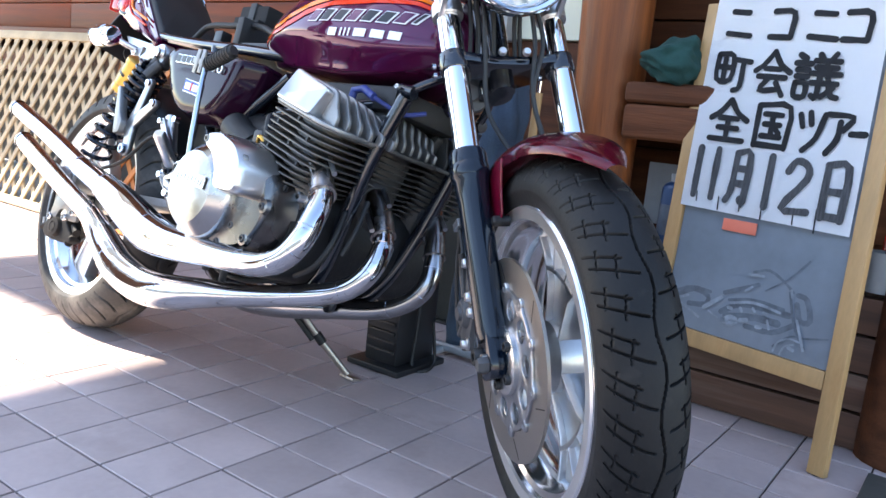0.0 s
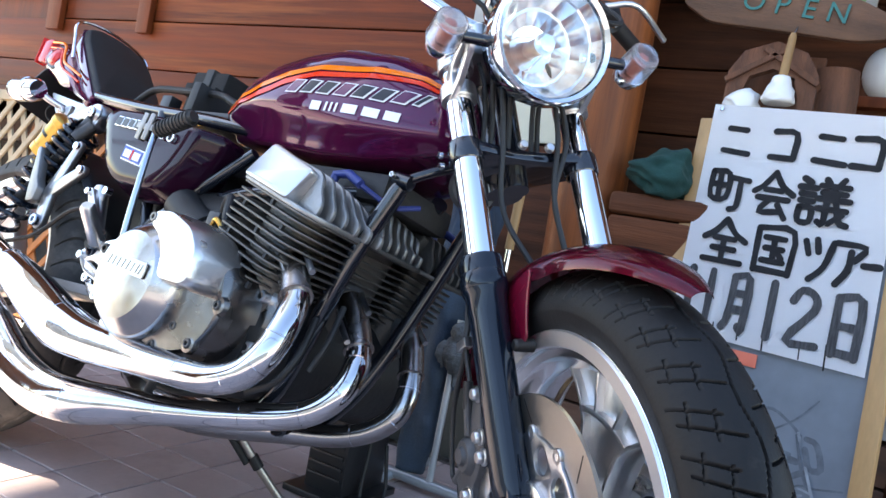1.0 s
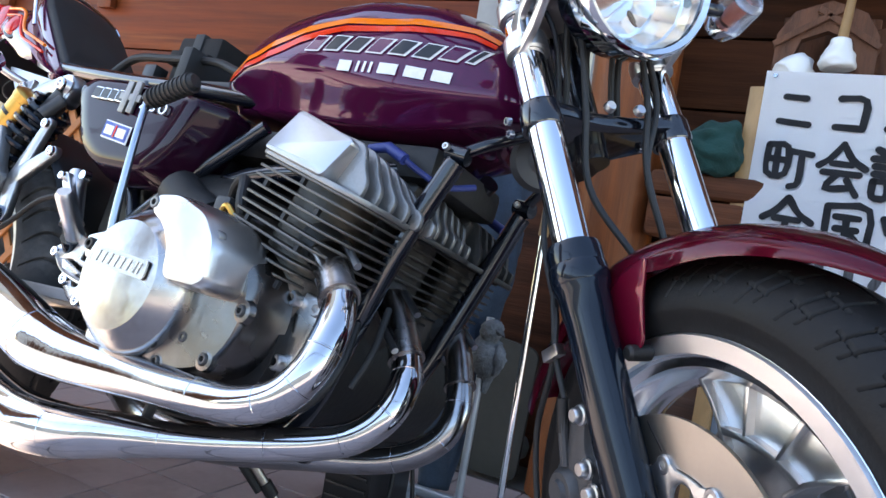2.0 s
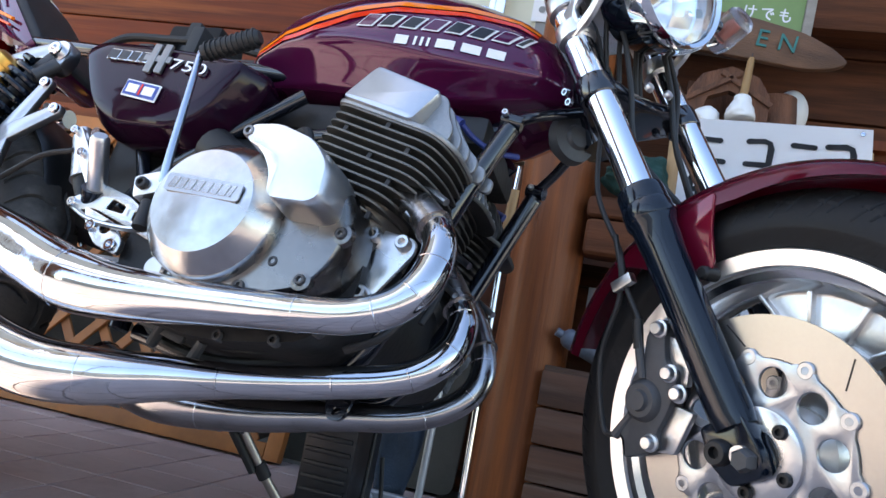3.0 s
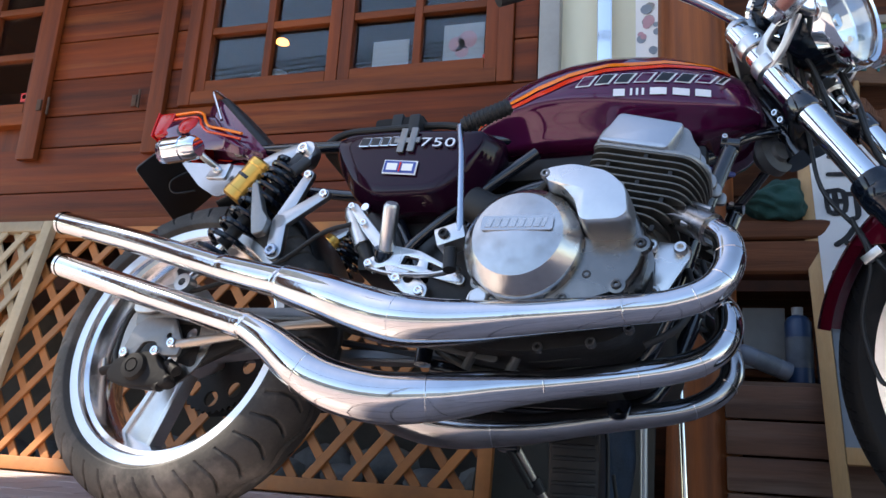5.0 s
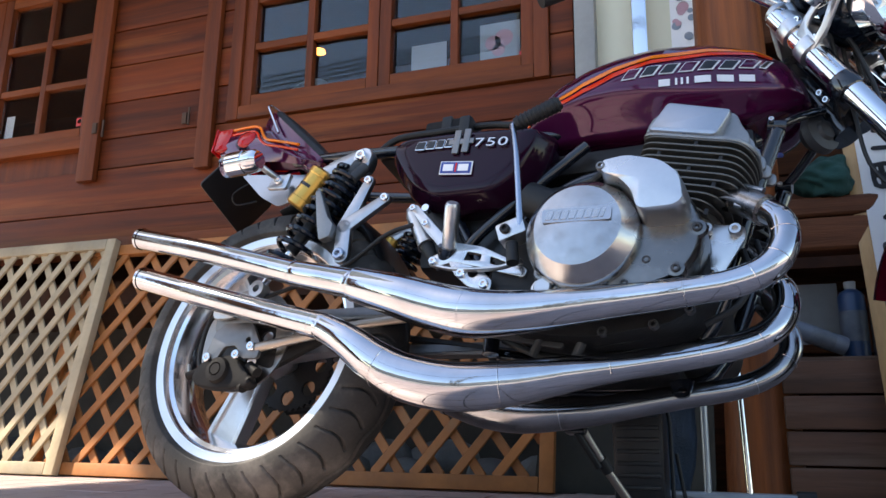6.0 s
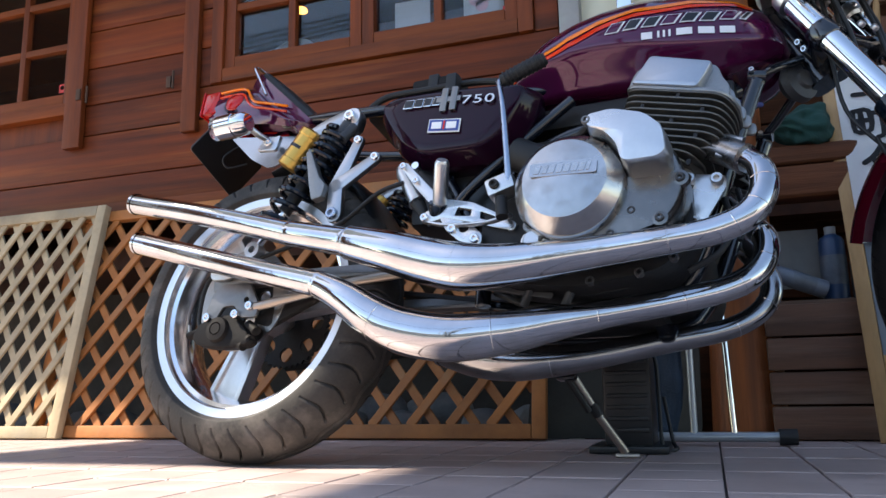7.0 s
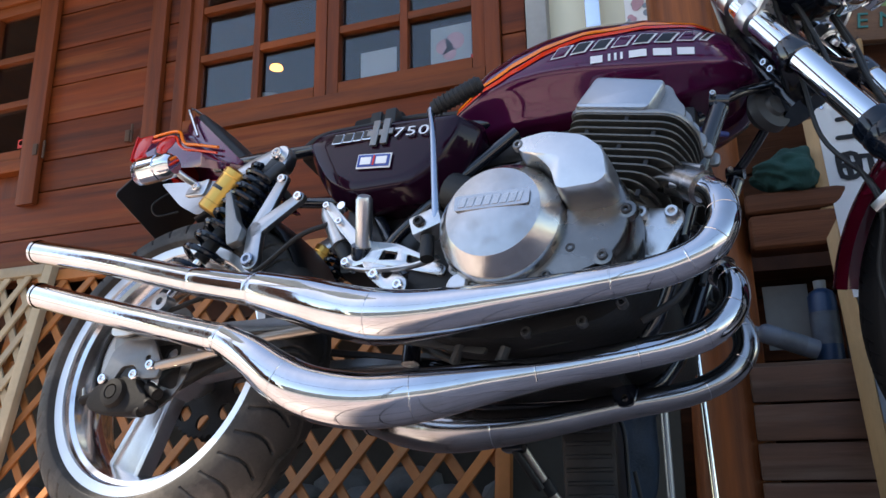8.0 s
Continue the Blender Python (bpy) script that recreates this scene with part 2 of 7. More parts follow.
BOTTLEGREY = mat("grey_bottle_plastic", (0.12, 0.14, 0.18), 0.35, 0, 0.1, 6, 60)
# white sheets greyed in colour for the dim room behind the glass
SHEET = mat("shaded_window_sheet", (0.42, 0.45, 0.50), 0.6, 0, 0.1, 6, 60)
PRINTPINK = mat("pale_pink_print", (0.60, 0.36, 0.42), 0.6)
PRINTGREY = mat("grey_blue_print", (0.30, 0.36, 0.44), 0.6)
SIREN = mat("red_sticker", (0.60, 0.04, 0.03), 0.4, 0, 0.05, 6, 60)
ROOFWOOD = mat("soffit_board", (0.10, 0.033, 0.013), 0.6, 0, 0.3, 3, 30, 0.1, (6, 0.5, 6))
BARK = mat("grey_toy_plush", (0.17, 0.18, 0.19), 0.95, 0, 0.4, 25, 200, 0.8)
PLASTER = mat("opposite_plaster", (0.55, 0.53, 0.49), 0.8, 0, 0.1, 2, 30, 0.2)

# ---- mesh helpers ----
def link_mesh(name, bm, material, smooth=True, sharp=35):
    me = bpy.data.meshes.new(name)
    bmesh.ops.recalc_face_normals(bm, faces=bm.faces)
    if smooth:
        for f in bm.faces:
            f.smooth = True
        for e in bm.edges:
            if len(e.link_faces) == 2 and e.calc_face_angle(0) > radians(sharp):
                e.smooth = False
    bm.to_mesh(me)
    bm.free()
    me.materials.append(material)
    return me


def part(name, bm, material, parent=None, label="", smooth=True, sharp=35):
    """Links a bmesh as one mesh object, under a thing or a part."""
    ob = new(name, link_mesh(name, bm, material, smooth, sharp))
    if parent is not None:
        ob.parent = parent
    if label:
        tagged(ob, label)
    return ob


def thing(name, label, category, m=None, group="", kind=""):
    ob = new(name)
    ob.empty_display_size = 0.1
    if m is not None:
        ob.matrix_world = m
    return tagged(ob, label, category, group, kind)


def move(bm, m, start=0):
    bm.verts.ensure_lookup_table()
    bmesh.ops.transform(bm, matrix=m, verts=bm.verts[start:])
    return bm


def box(cx, cy, cz, sx, sy, sz, bev=0.0, bm=None, m=None, seg=2):
    bm = bm or bmesh.new()
    made = bmesh.ops.create_cube(bm, size=1.0, matrix=Matrix.Translation((cx, cy, cz)) @ Matrix.Diagonal((sx, sy, sz, 1)))["verts"]
    if bev:
        edges = list({e for v in made for e in v.link_edges})
        res = bmesh.ops.bevel(bm, geom=edges, offset=bev, segments=seg, affect="EDGES", profile=0.6)
        made = list({v for f in res["faces"] for v in f.verts} | {v for v in made if v.is_valid})
    if m is not None:
        bmesh.ops.transform(bm, matrix=m, verts=made)
    return bm


def spline(pts, n=8):
    """Catmull-Rom through rows of any width."""
    p = [np.array(q, float) for q in pts]
    p = [2 * p[0] - p[1]] + p + [2 * p[-1] - p[-2]]
    out = []
    for i in range(1, len(p) - 2):
        for k in range(n):
            t = k / n
            a, b, c, d = p[i - 1:i + 3]
            out.append(0.5 * (2 * b + (c - a) * t + (2 * a - 5 * b + 4 * c - d) * t * t + (3 * b - a - 3 * c + d) * t ** 3))
    out.append(p[-2])
    return out


def tube(pts, rad=0.01, seg=14, caps=True, bm=None, smooth=0, flat=1.0):
    """A tube along points; rows may carry their own radius as a fourth number."""
    bm = bm or bmesh.new()
    rows = spline(pts, smooth) if smooth else [np.array(q, float) for q in pts]
    P = [Vector(r[:3]) for r in rows]
    R = [float(r[3]) if len(r) > 3 else rad for r in rows]
    up, rings = None, []
    for i, p in enumerate(P):
        d = (P[min(i + 1, len(P) - 1)] - P[max(i - 1, 0)]).normalized()
        if up is None:
            up = Vector((0, 0, 1)) if abs(d.z) < 0.9 else Vector((0, 1, 0))
        u = (up - d * up.dot(d)).normalized()
        v = d.cross(u)
        up = u
        rings.append([bm.verts.new(p + (u * math.cos(a) * flat + v * math.sin(a)) * R[i]) for a in (2 * math.pi * k / seg for k in range(seg))])
    for a, b in zip(rings, rings[1:]):
        for k in range(seg):
            bm.faces.new((a[k], a[(k + 1) % seg], b[(k + 1) % seg], b[k]))
    if caps:
        bm.faces.new(rings[0])
        bm.faces.new(rings[-1])
    return bm


def lathe(profile, m=None, seg=32, bm=None, closed=False, a0=0.0, a1=360.0):
    """Turns rows of (radius, height) about z, then places them by m."""
    bm = bm or bmesh.new()
    full = abs(a1 - a0) >= 359.9
    n = seg if full else seg + 1
    start = len(bm.verts)
    rings = []
    for k in range(n):
        a = radians(a0 + (a1 - a0) * k / seg)
        rings.append([bm.verts.new((r * math.cos(a), r * math.sin(a), h)) for r, h in profile])
    cols = len(profile)
    for k in range(n if full else n - 1):
        a, b = rings[k], rings[(k + 1) % n]
        for j in range(cols if closed else cols - 1):
            i = (j + 1) % cols
            bm.faces.new((a[j], b[j], b[i], a[i]))
    if full and not closed:
        for j in (0, cols - 1):
            if profile[j][0] > 1e-5:
                bm.faces.new([r[j] for r in rings])
    if not full and closed:
        bm.faces.new(rings[0])
        bm.faces.new(rings[-1])
    bmesh.ops.remove_doubles(bm, verts=bm.verts[start:], dist=1e-6)
    if m is not None:
        bm.verts.ensure_lookup_table()
        bmesh.ops.transform(bm, matrix=m, verts=bm.verts[start:])
    return bm


def ring_pts(cx, cy, r, n=16):
    return [(cx + r * math.cos(2 * math.pi * k / n), cy + r * math.sin(2 * math.pi * k / n)) for k in range(n)]


def plate(outline, thick, m=None, holes=(), bev=0.0, bm=None):
    """A flat plate from a 2D outline with holes, thick along z from 0, placed by m."""
    bm2 = bmesh.new()
    edges = []
    for loop in (outline, *holes):
        vs = [bm2.verts.new((x, y, 0)) for x, y in loop]
        edges += [bm2.edges.new((vs[i], vs[(i + 1) % len(vs)])) for i in range(len(vs))]
    bmesh.ops.triangle_fill(bm2, use_beauty=True, use_dissolve=True, edges=edges)
    top = bmesh.ops.extrude_face_region(bm2, geom=list(bm2.faces))
    bmesh.ops.translate(bm2, vec=(0, 0, thick), verts=[v for v in top["geom"] if isinstance(v, bmesh.types.BMVert)])
    if bev:
        es = [e for e in bm2.edges if len(e.link_faces) == 2 and e.calc_face_angle(0) > radians(60) and abs(e.verts[0].co.z - e.verts[1].co.z) < 1e-6]
        bmesh.ops.bevel(bm2, geom=es, offset=bev, segments=2, affect="EDGES", profile=0.5)
    if m is not None:
        bmesh.ops.transform(bm2, matrix=m, verts=bm2.verts)
    if bm is None:
        return bm2
    me = bpy.data.meshes.new("tmp")
    bm2.to_mesh(me)
    bm2.free()
    bm.from_mesh(me)
    bpy.data.meshes.remove(me)
    return bm


def rounded(pts, r=0.01, n=4):
    """A 2D outline with its corners rounded."""
    out = []
    for i, p in enumerate(pts):
        p, a, b = Vector(p), Vector(pts[i - 1]), Vector(pts[(i + 1) % len(pts)])
        d = min(r, (a - p).length * 0.45, (b - p).length * 0.45)
        s, e = p + (a - p).normalized() * d, p + (b - p).normalized() * d
        out += [tuple(s.lerp(p, t).lerp(p.lerp(e, t), t)) for t in (k / n for k in range(n + 1))]
    return out


# A frame whose local x, y are the machine's X, Z and whose z points out to its right side (-Y).
def side(y):
    return Matrix(((1, 0, 0, 0), (0, 0, -1, y), (0, 1, 0, 0), (0, 0, 0, 1)))


def along(a, b):
    """A frame at a whose z points to b."""
    d = Vector(b) - Vector(a)
    return Matrix.Translation(a) @ d.to_track_quat("Z", "Y").to_matrix().to_4x4()


def bolt(x, y, z, r=0.008, h=0.007, bm=None, m=None):
    """A hex-socket bolt head that faces the machine's right."""
    prof = [(0.0, h * 0.4), (r * 0.5, h * 0.4), (r * 0.5, h), (r * 0.85, h), (r, h * 0.8), (r, 0.0)]
    return lathe(prof, (m or Matrix()) @ Matrix.Translation((x, y, z)) @ Euler((radians(90), 0, 0)).to_matrix().to_4x4(), 12, bm)


# ---- structure ----
PX, PY = 0.1503, 0.1412   # pitch of the floor tiles
ground = part("ground", box(0, 0, -0.16, 400, 400, 0.2), ASPHALT, smooth=False)
tagged(ground, "pale concrete ground round the tiled terrace", "ground", kind="structure")
floor = part("floor", box(0.075, -0.35, -0.0275, 8.7, 3.3, 0.044), GROUT, smooth=False)
tagged(floor, "terrace floor of mauve-grey square tiles with dark joints", "floor", kind="structure")

WY, ZB, ZT = 1.475, 0.905, 2.6     # face, foot and head of the raised house wall
OPENINGS = [(-3.165, -1.857, 1.33, 2.20), (-1.205, 0.105, 1.362, 2.21)]   # x0, x1, z0, z1
def wall_core():
    bm = bmesh.new()
    xs = sorted({-5.0, 0.19, *(v for o in OPENINGS for v in o[:2])})
    zs = sorted({ZB, ZT, *(v for o in OPENINGS for v in o[2:])})
    for x0, x1 in zip(xs, xs[1:]):
        for z0, z1 in zip(zs, zs[1:]):
            xm, zm = (x0 + x1) / 2, (z0 + z1) / 2
            if not any(a < xm < b and c < zm < d for a, b, c, d in OPENINGS):
                box(xm, WY + 0.08, zm, x1 - x0, 0.12, z1 - z0, bm=bm)
    return bm


wall = tagged(part("wall_north", wall_core(), TRIMWOOD, smooth=False), "house wall of stained horizontal boards", "wall", kind="structure")

# horizontal boards with shadow gaps, cut round the windows
def boards():
    z = ZB
    heights = [0.13, 0.19, 0.135, 0.165, 0.17, 0.17, 0.17, 0.17, 0.17, 0.17, 0.17]
    for h in heights:
        cuts = sorted(o[:2] for o in OPENINGS if o[2] < z + h - 0.02 and o[3] > z + 0.02)
        x = -5.0
        for a, b in [*cuts, (0.19, 0.19)]:
            if a - x > 0.05:
                n = max(1, round((a - x) / 2.4))
                for k in range(n):
                    x0, x1 = x + (a - x) * k / n, x + (a - x) * (k + 1) / n
                    bm = box(0, 0, 0, x1 - x0 - 0.002, 0.03, h - 0.004, 0.006, seg=2)
                    ob = part("board", bm, WALLWOOD, wall)
                    ob.location = ((x0 + x1) / 2, WY + 0.005 - (0.006 if h > 0.19 else 0.0), z + h / 2)
            x = b
        z += h
        if z > ZT:
            break


boards()
sill = part("trim", box(-2.4, WY - 0.03, ZB - 0.035, 5.2, 0.10, 0.06, 0.008), RAILWOOD)
tagged(sill, "orange-brown timber sill beam under the wall boards", "sill", kind="structure")

# windows: two sashes each with small panes
def window(name, x0, x1, z0, z1, label):
    w = thing(name, label, "window", kind="structure")
    fr, dep = 0.055, 0.09
    for nm, cx, cz, sx, sz, mt in (("window_frame", x0 + fr / 2, (z0 + z1) / 2, fr, z1 - z0, TRIMWOOD), ("window_frame", x1 - fr / 2, (z0 + z1) / 2, fr, z1 - z0, TRIMWOOD),
                                   ("window_frame", (x0 + x1) / 2, z1 - fr / 2, x1 - x0 - 2 * fr, fr, RAILWOOD), ("window_sill", (x0 + x1) / 2, z0 + fr / 2, x1 - x0 - 2 * fr, fr, RAILWOOD)):
        part(nm, box(cx, WY + 0.02, cz, sx - 0.001, dep, sz, 0.005), mt, w)
    ix0, ix1, iz0, iz1 = x0 + fr, x1 - fr, z0 + fr, z1 - fr
    mid = (ix0 + ix1) / 2
    for a, b in ((ix0, mid - 0.001), (mid + 0.001, ix1)):
        st = 0.048
        for nm, cx, cz, sx, sz, mt in (("stile", a + st / 2, (iz0 + iz1) / 2, st, iz1 - iz0, TRIMWOOD), ("stile", b - st / 2, (iz0 + iz1) / 2, st, iz1 - iz0, TRIMWOOD),
                                       ("rail", (a + b) / 2, iz0 + st / 2, b - a - 2 * st, st, RAILWOOD), ("rail", (a + b) / 2, iz1 - st / 2, b - a - 2 * st, st, RAILWOOD)):
            part(nm, box(cx, WY + 0.012, cz, sx - 0.001, 0.045, sz, 0.004), mt, w)
        ga, gb, g0, g1 = a + st, b - st, iz0 + st, iz1 - st
        gm = (ga + gb) / 2
        part("muntin", box(gm, WY + 0.012, (g0 + g1) / 2, 0.030, 0.036, g1 - g0, 0.004), TRIMWOOD, w)
        rows = 3
        for k in range(1, rows):
            zz = g0 + (g1 - g0) * k / rows
            for s, e in ((ga, gm - 0.0155), (gm + 0.0155, gb)):
                part("muntin", box((s + e) / 2, WY + 0.012, zz, e - s, 0.036, 0.030, 0.004), RAILWOOD, w)
        for k in range(rows):
            for s, e in ((ga, gm - 0.015), (gm + 0.015, gb)):
                za, zb = g0 + (g1 - g0) * k / rows, g0 + (g1 - g0) * (k + 1) / rows
                p = part("pane", box((s + e) / 2, WY + 0.022, (za + zb) / 2, e - s, 0.004, zb - za), GLASS, w, smooth=False)
                p.visible_shadow = False
    return w


window("window_1", *OPENINGS[1], "two-sash wooden window with small clear panes")
window("window_2", *OPENINGS[0], "wooden window with small panes in a stained frame")

# dark room behind the windows
room = bmesh.new()
box(-1.9, 3.6, 1.6, 6.4, 0.1, 2.6, bm=room)
box(-5.05, 2.6, 1.6, 0.1, 2.1, 2.6, bm=room)
box(0.98, 2.8, 1.6, 0.1, 1.5, 2.6, bm=room)
tagged(part("wall_room", room, ROOFWOOD, smooth=False), "dim brown inner walls of the room", "wall", kind="structure")
tagged(part("floor_room", box(-1.9, 2.6, 0.72, 6.4, 2.0, 0.1), ROOFWOOD, smooth=False), "dark inner floor", "floor", kind="structure")

# entrance soffit, plus unseen slabs added to shade the wall and terrace
porch = bmesh.new()
box(-2.72, 2.6, 2.68, 6.5, 3.2, 0.08, bm=porch)
box(1.75, 2.75, 2.68, 2.38, 2.6, 0.08, bm=porch)
# front strip put there to keep sun off the lattice and wall
box(-3.75, 0.72, 2.68, 4.44, 0.56, 0.08, bm=porch)
ceiling = part("ceiling", porch, ROOFWOOD, smooth=False)
ceiling.location = (0, 0, 0)
tagged(ceiling, "dark stained board soffit with unseen slabs added over the terrace for shade", "ceiling", kind="structure")

# unseen raised slabs, added to shade most of the terrace
nb = thing("sun_blocker", "unseen raised slabs on posts, added to keep sun off the terrace", "house", kind="structure")
part("blocker_slab", box(-6.42, -1.3, 10.95, 1.0, 5.6, 4.1), PLASTER, nb, smooth=False)
for y in (-3.9, 1.3):
    part("post", box(-6.42, y, 4.42, 0.25, 0.25, 8.95), PLASTER, nb, smooth=False)
part("blocker_low_slab", box(-6.42, -0.185, 8.1, 1.0, 3.37, 1.6), PLASTER, nb, smooth=False)

# added out of view so the left window panes reflect something dark
fh = thing("dark_reflection_house", "unseen narrow timber house added to darken the window reflections", "house", kind="structure")
part("body", box(-16.8, -11.6, 6.2, 2.6, 3.0, 12.5), BEAMWOOD, fh, smooth=False)
for s_ in (-1, 1):
    part("roof", box(-16.8, -11.6 + s_ * 0.9, 12.75, 3.2, 2.1, 0.12, m=Matrix.Translation((0, -11.6, 13.0)) @ Matrix.Rotation(radians(-s_ * 18), 4, "X") @ Matrix.Translation((0, 11.6, -13.0))), ROOFWOOD, fh, smooth=False)

# vertical battens and shutter hinges on the wall
def batten(x, z0, z1, w=0.075):
    b = tagged(part("wall_batten", box(x, WY - 0.028, (z0 + z1) / 2, w, 0.028, z1 - z0, 0.005), TRIMWOOD), "vertical stained timber batten on the wall boards", "batten", "wall battens")
    return b


batten(-1.872, 1.17, 2.5, 0.09)
batten(-1.29, 1.17, 2.5, 0.07)
for x in (-1.842, -1.405):
    h = thing("hinge", "small rusty steel hinge screwed to the wall", "hinge", group="shutter hinges")
    part("leaf", box(x, WY - (0.046 if x < -1.8 else 0.02), 1.40, 0.022, 0.008, 0.048, 0.002), RUST, h)
    part("knuckle", tube([(x + 0.028, WY - 0.03, 1.365), (x + 0.028, WY - 0.03, 1.44)], 0.005, 10), RUST, h)

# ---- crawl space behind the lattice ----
# back wall painted dark to stand for the unlit crawl space
tagged(part("wall_crawl", box(-2.1, 2.3, 0.4, 6.0, 0.1, 0.85), DARKVOID, smooth=False), "back of the crawl space, coloured dark for its shade", "wall", kind="structure")
random.seed(4)
for k in range(26):
    x, y = random.uniform(-2.4, 0.45), random.uniform(1.42, 1.95)
    r = random.uniform(0.06, 0.14)
    bm = bmesh.new()
    bmesh.ops.create_icosphere(bm, subdivisions=2, radius=r)
    for v in bm.verts:
        v.co *= 1 + 0.25 * noise.noise(v.co * 9 + Vector((k, 0, 0)))
        v.co.z *= 0.6
    st = tagged(part("stone", bm, STONE, sharp=60), "rough grey foundation stone under the house", "stone", "crawl space stones")
    st.location = (x, y, -0.005 + r * 0.5)

# ---- lattice panels ----
def lattice(name, x0, x1, z0, z1, y, material, label, pitch, ang=52.0, lean=11.0, slat=0.028):
    p = thing(name, label, "lattice panel", Matrix.Translation((0, y, 0)) @ Matrix.Rotation(radians(-lean), 4, "X"), "lattice panels")
    y = 0.0
    fw = 0.042
    for cx, cz, sx, sz in ((x0 + fw / 2, (z0 + z1) / 2, fw, z1 - z0), (x1 - fw / 2, (z0 + z1) / 2, fw, z1 - z0),
                           ((x0 + x1) / 2, z0 + fw / 2, x1 - x0 - 2 * fw, fw), ((x0 + x1) / 2, z1 - fw / 2, x1 - x0 - 2 * fw, fw)):
        part("frame_bar", box(cx, y, cz, sx - 0.001, 0.032, sz, 0.004), material, p)
    ax0, ax1, az0, az1 = x0 + fw - 0.004, x1 - fw + 0.004, z0 + fw - 0.004, z1 - fw + 0.004
    c, s = math.cos(radians(ang)), math.sin(radians(ang))
    for sgn, dy in ((1, -0.006), (-1, 0.006)):
        d = Vector((c * sgn, s))
        nrm = Vector((-s * sgn, c))
        ctr = Vector(((ax0 + ax1) / 2, (az0 + az1) / 2))
        n = int(((ax1 - ax0) + (az1 - az0)) / pitch) + 2
        for k in range(-n, n + 1):
            o = ctr + nrm * (k + 0.37) * pitch
            lo, hi = -9.0, 9.0
            for v, dd, a, b in ((o.x, d.x, ax0, ax1), (o.y, d.y, az0, az1)):
                t0, t1 = sorted(((a - v) / dd, (b - v) / dd))
                lo, hi = max(lo, t0), min(hi, t1)
            if hi - lo < 0.04:
                continue
            mid, ln = o + d * (lo + hi) / 2, hi - lo
            m = Matrix.Translation((mid.x, y + dy, mid.y)) @ Matrix.Rotation(-math.atan2(d.y, d.x), 4, "Y")
            ob = part("slat", box(0, 0, 0, ln, 0.010, slat, 0.002, seg=1), material, p)
            ob.matrix_local = m
    return p


lattice("lattice_panel", -1.72, 0.145, 0.004, 0.865, 1.20, LATTICE, "brown diamond lattice panel closing the crawl space", 0.098)
lattice("lattice_panel", -3.0, -1.555, 0.004, 0.885, 1.165, PALELATTICE, "pale sun-bleached diamond lattice panel beside the brown one", 0.082, ang=57)
tagged(part("grey_sheet", plate(rounded([(0.06, 0.0), (0.56, 0.0), (0.57, 0.33), (0.30, 0.36), (0.1, 0.30)], 0.03), 0.012, side(1.33)), TARP), "crumpled grey sheet leaning behind the machine", "sheet")

# ---- corner post, deck and log ends ----
def log_post():
    rows = []
    for k in range(40):
        z = k * 0.066
        rows.append((0.686 + 0.006 * math.sin(z * 3), 1.33 + 0.005 * math.sin(z * 2 + 1), z, 0.096 + 0.004 * math.sin(z * 5 + 2)))
    return tube(rows, seg=28)


tagged(part("log_post", log_post(), LOGWOOD), "round orange-stained log post with long grain", "post", kind="structure")
deck = thing("deck_base", "low boarded deck base with weathered planks", "deck")
for k in range(4):
    part("plank", box(1.54, 1.235 + 0.002 * (k % 2), 0.045 + 0.0885 * k, 1.6, 0.035, 0.083, 0.006), DECKWOOD, deck)
for k in range(5):
    part("plank", box(1.54, 1.30 + 0.1 * k, 0.35, 1.6, 0.095, 0.03, 0.005), DECKWOOD, deck)
logs = thing("log_stack", "two stacked brown beam ends with worn edges under a cloth", "beam")
for x0, z, h in ((0.778, 0.764, 0.054), (0.782, 0.689, 0.090)):
    part("beam_end", box(x0 + 0.13, 1.285, z, 0.26, 0.10, h, 0.016, seg=3), BEAMWOOD, logs)
tagged(part("wall_entrance", box(1.6, 1.80, 1.3, 2.4, 0.06, 2.75), BEAMWOOD, smooth=False), "dark brown boarded wall of the entrance", "wall", kind="structure")
ent = thing("entrance_lining", "brown entrance boards", "boarding", kind="structure")
for k in range(12):
    z = 0.42 + k * 0.2
    part("board", box(1.6, 1.755, z + 0.1, 2.4, 0.03, 0.194, 0.006), BEAMWOOD, ent)
beam = tagged(part("porch_beam", box(1.7, 1.62, 1.50, 2.0, 0.12, 0.16, 0.015), BEAMWOOD), "dark stained horizontal porch beam", "beam", kind="structure")
tagged(part("log_post", tube([(1.545, 1.24, 0, 0.095), (1.545, 1.24, 1.3, 0.09), (1.545, 1.24, 2.64, 0.085)], seg=24), BEAMWOOD), "dark weathered round porch post", "post", kind="structure")
tagged(part("door_mat", box(1.75, 0.86, 0.008, 0.5, 0.45, 0.012, 0.004), TARP), "blue-grey door mat on the tiles", "mat")

# cream door with a metal handle behind the tank
door = thing("door_1", "cream entrance door with tall chrome pull handle", "door", kind="structure")
part("leaf", box(0.42, WY + 0.05, 1.72, 0.36, 0.05, 1.60, 0.006), CREAM, door)
part("pull_handle", box(0.412, WY - 0.022, 1.50, 0.048, 0.012, 0.62, 0.004, seg=3), CHROME, door, "wide polished pull plate")
for z in (1.25, 1.72):
    part("handle_post", tube([(0.412, WY - 0.02, z), (0.412, WY + 0.03, z)], 0.010, 12), CHROME, door)
part("glass_strip", box(0.575, WY + 0.020, 1.72, 0.10, 0.006, 1.5), GREYWHITE, door)
part("frame_jamb", box(0.230, WY + 0.02, 1.72, 0.070, 0.11, 1.62, 0.006), GREYWHITE, door)
part("side_rail", tube([(0.60, WY - 0.02, 0.95), (0.60, WY - 0.02, 2.3)], 0.012, 12), CHROME, door)
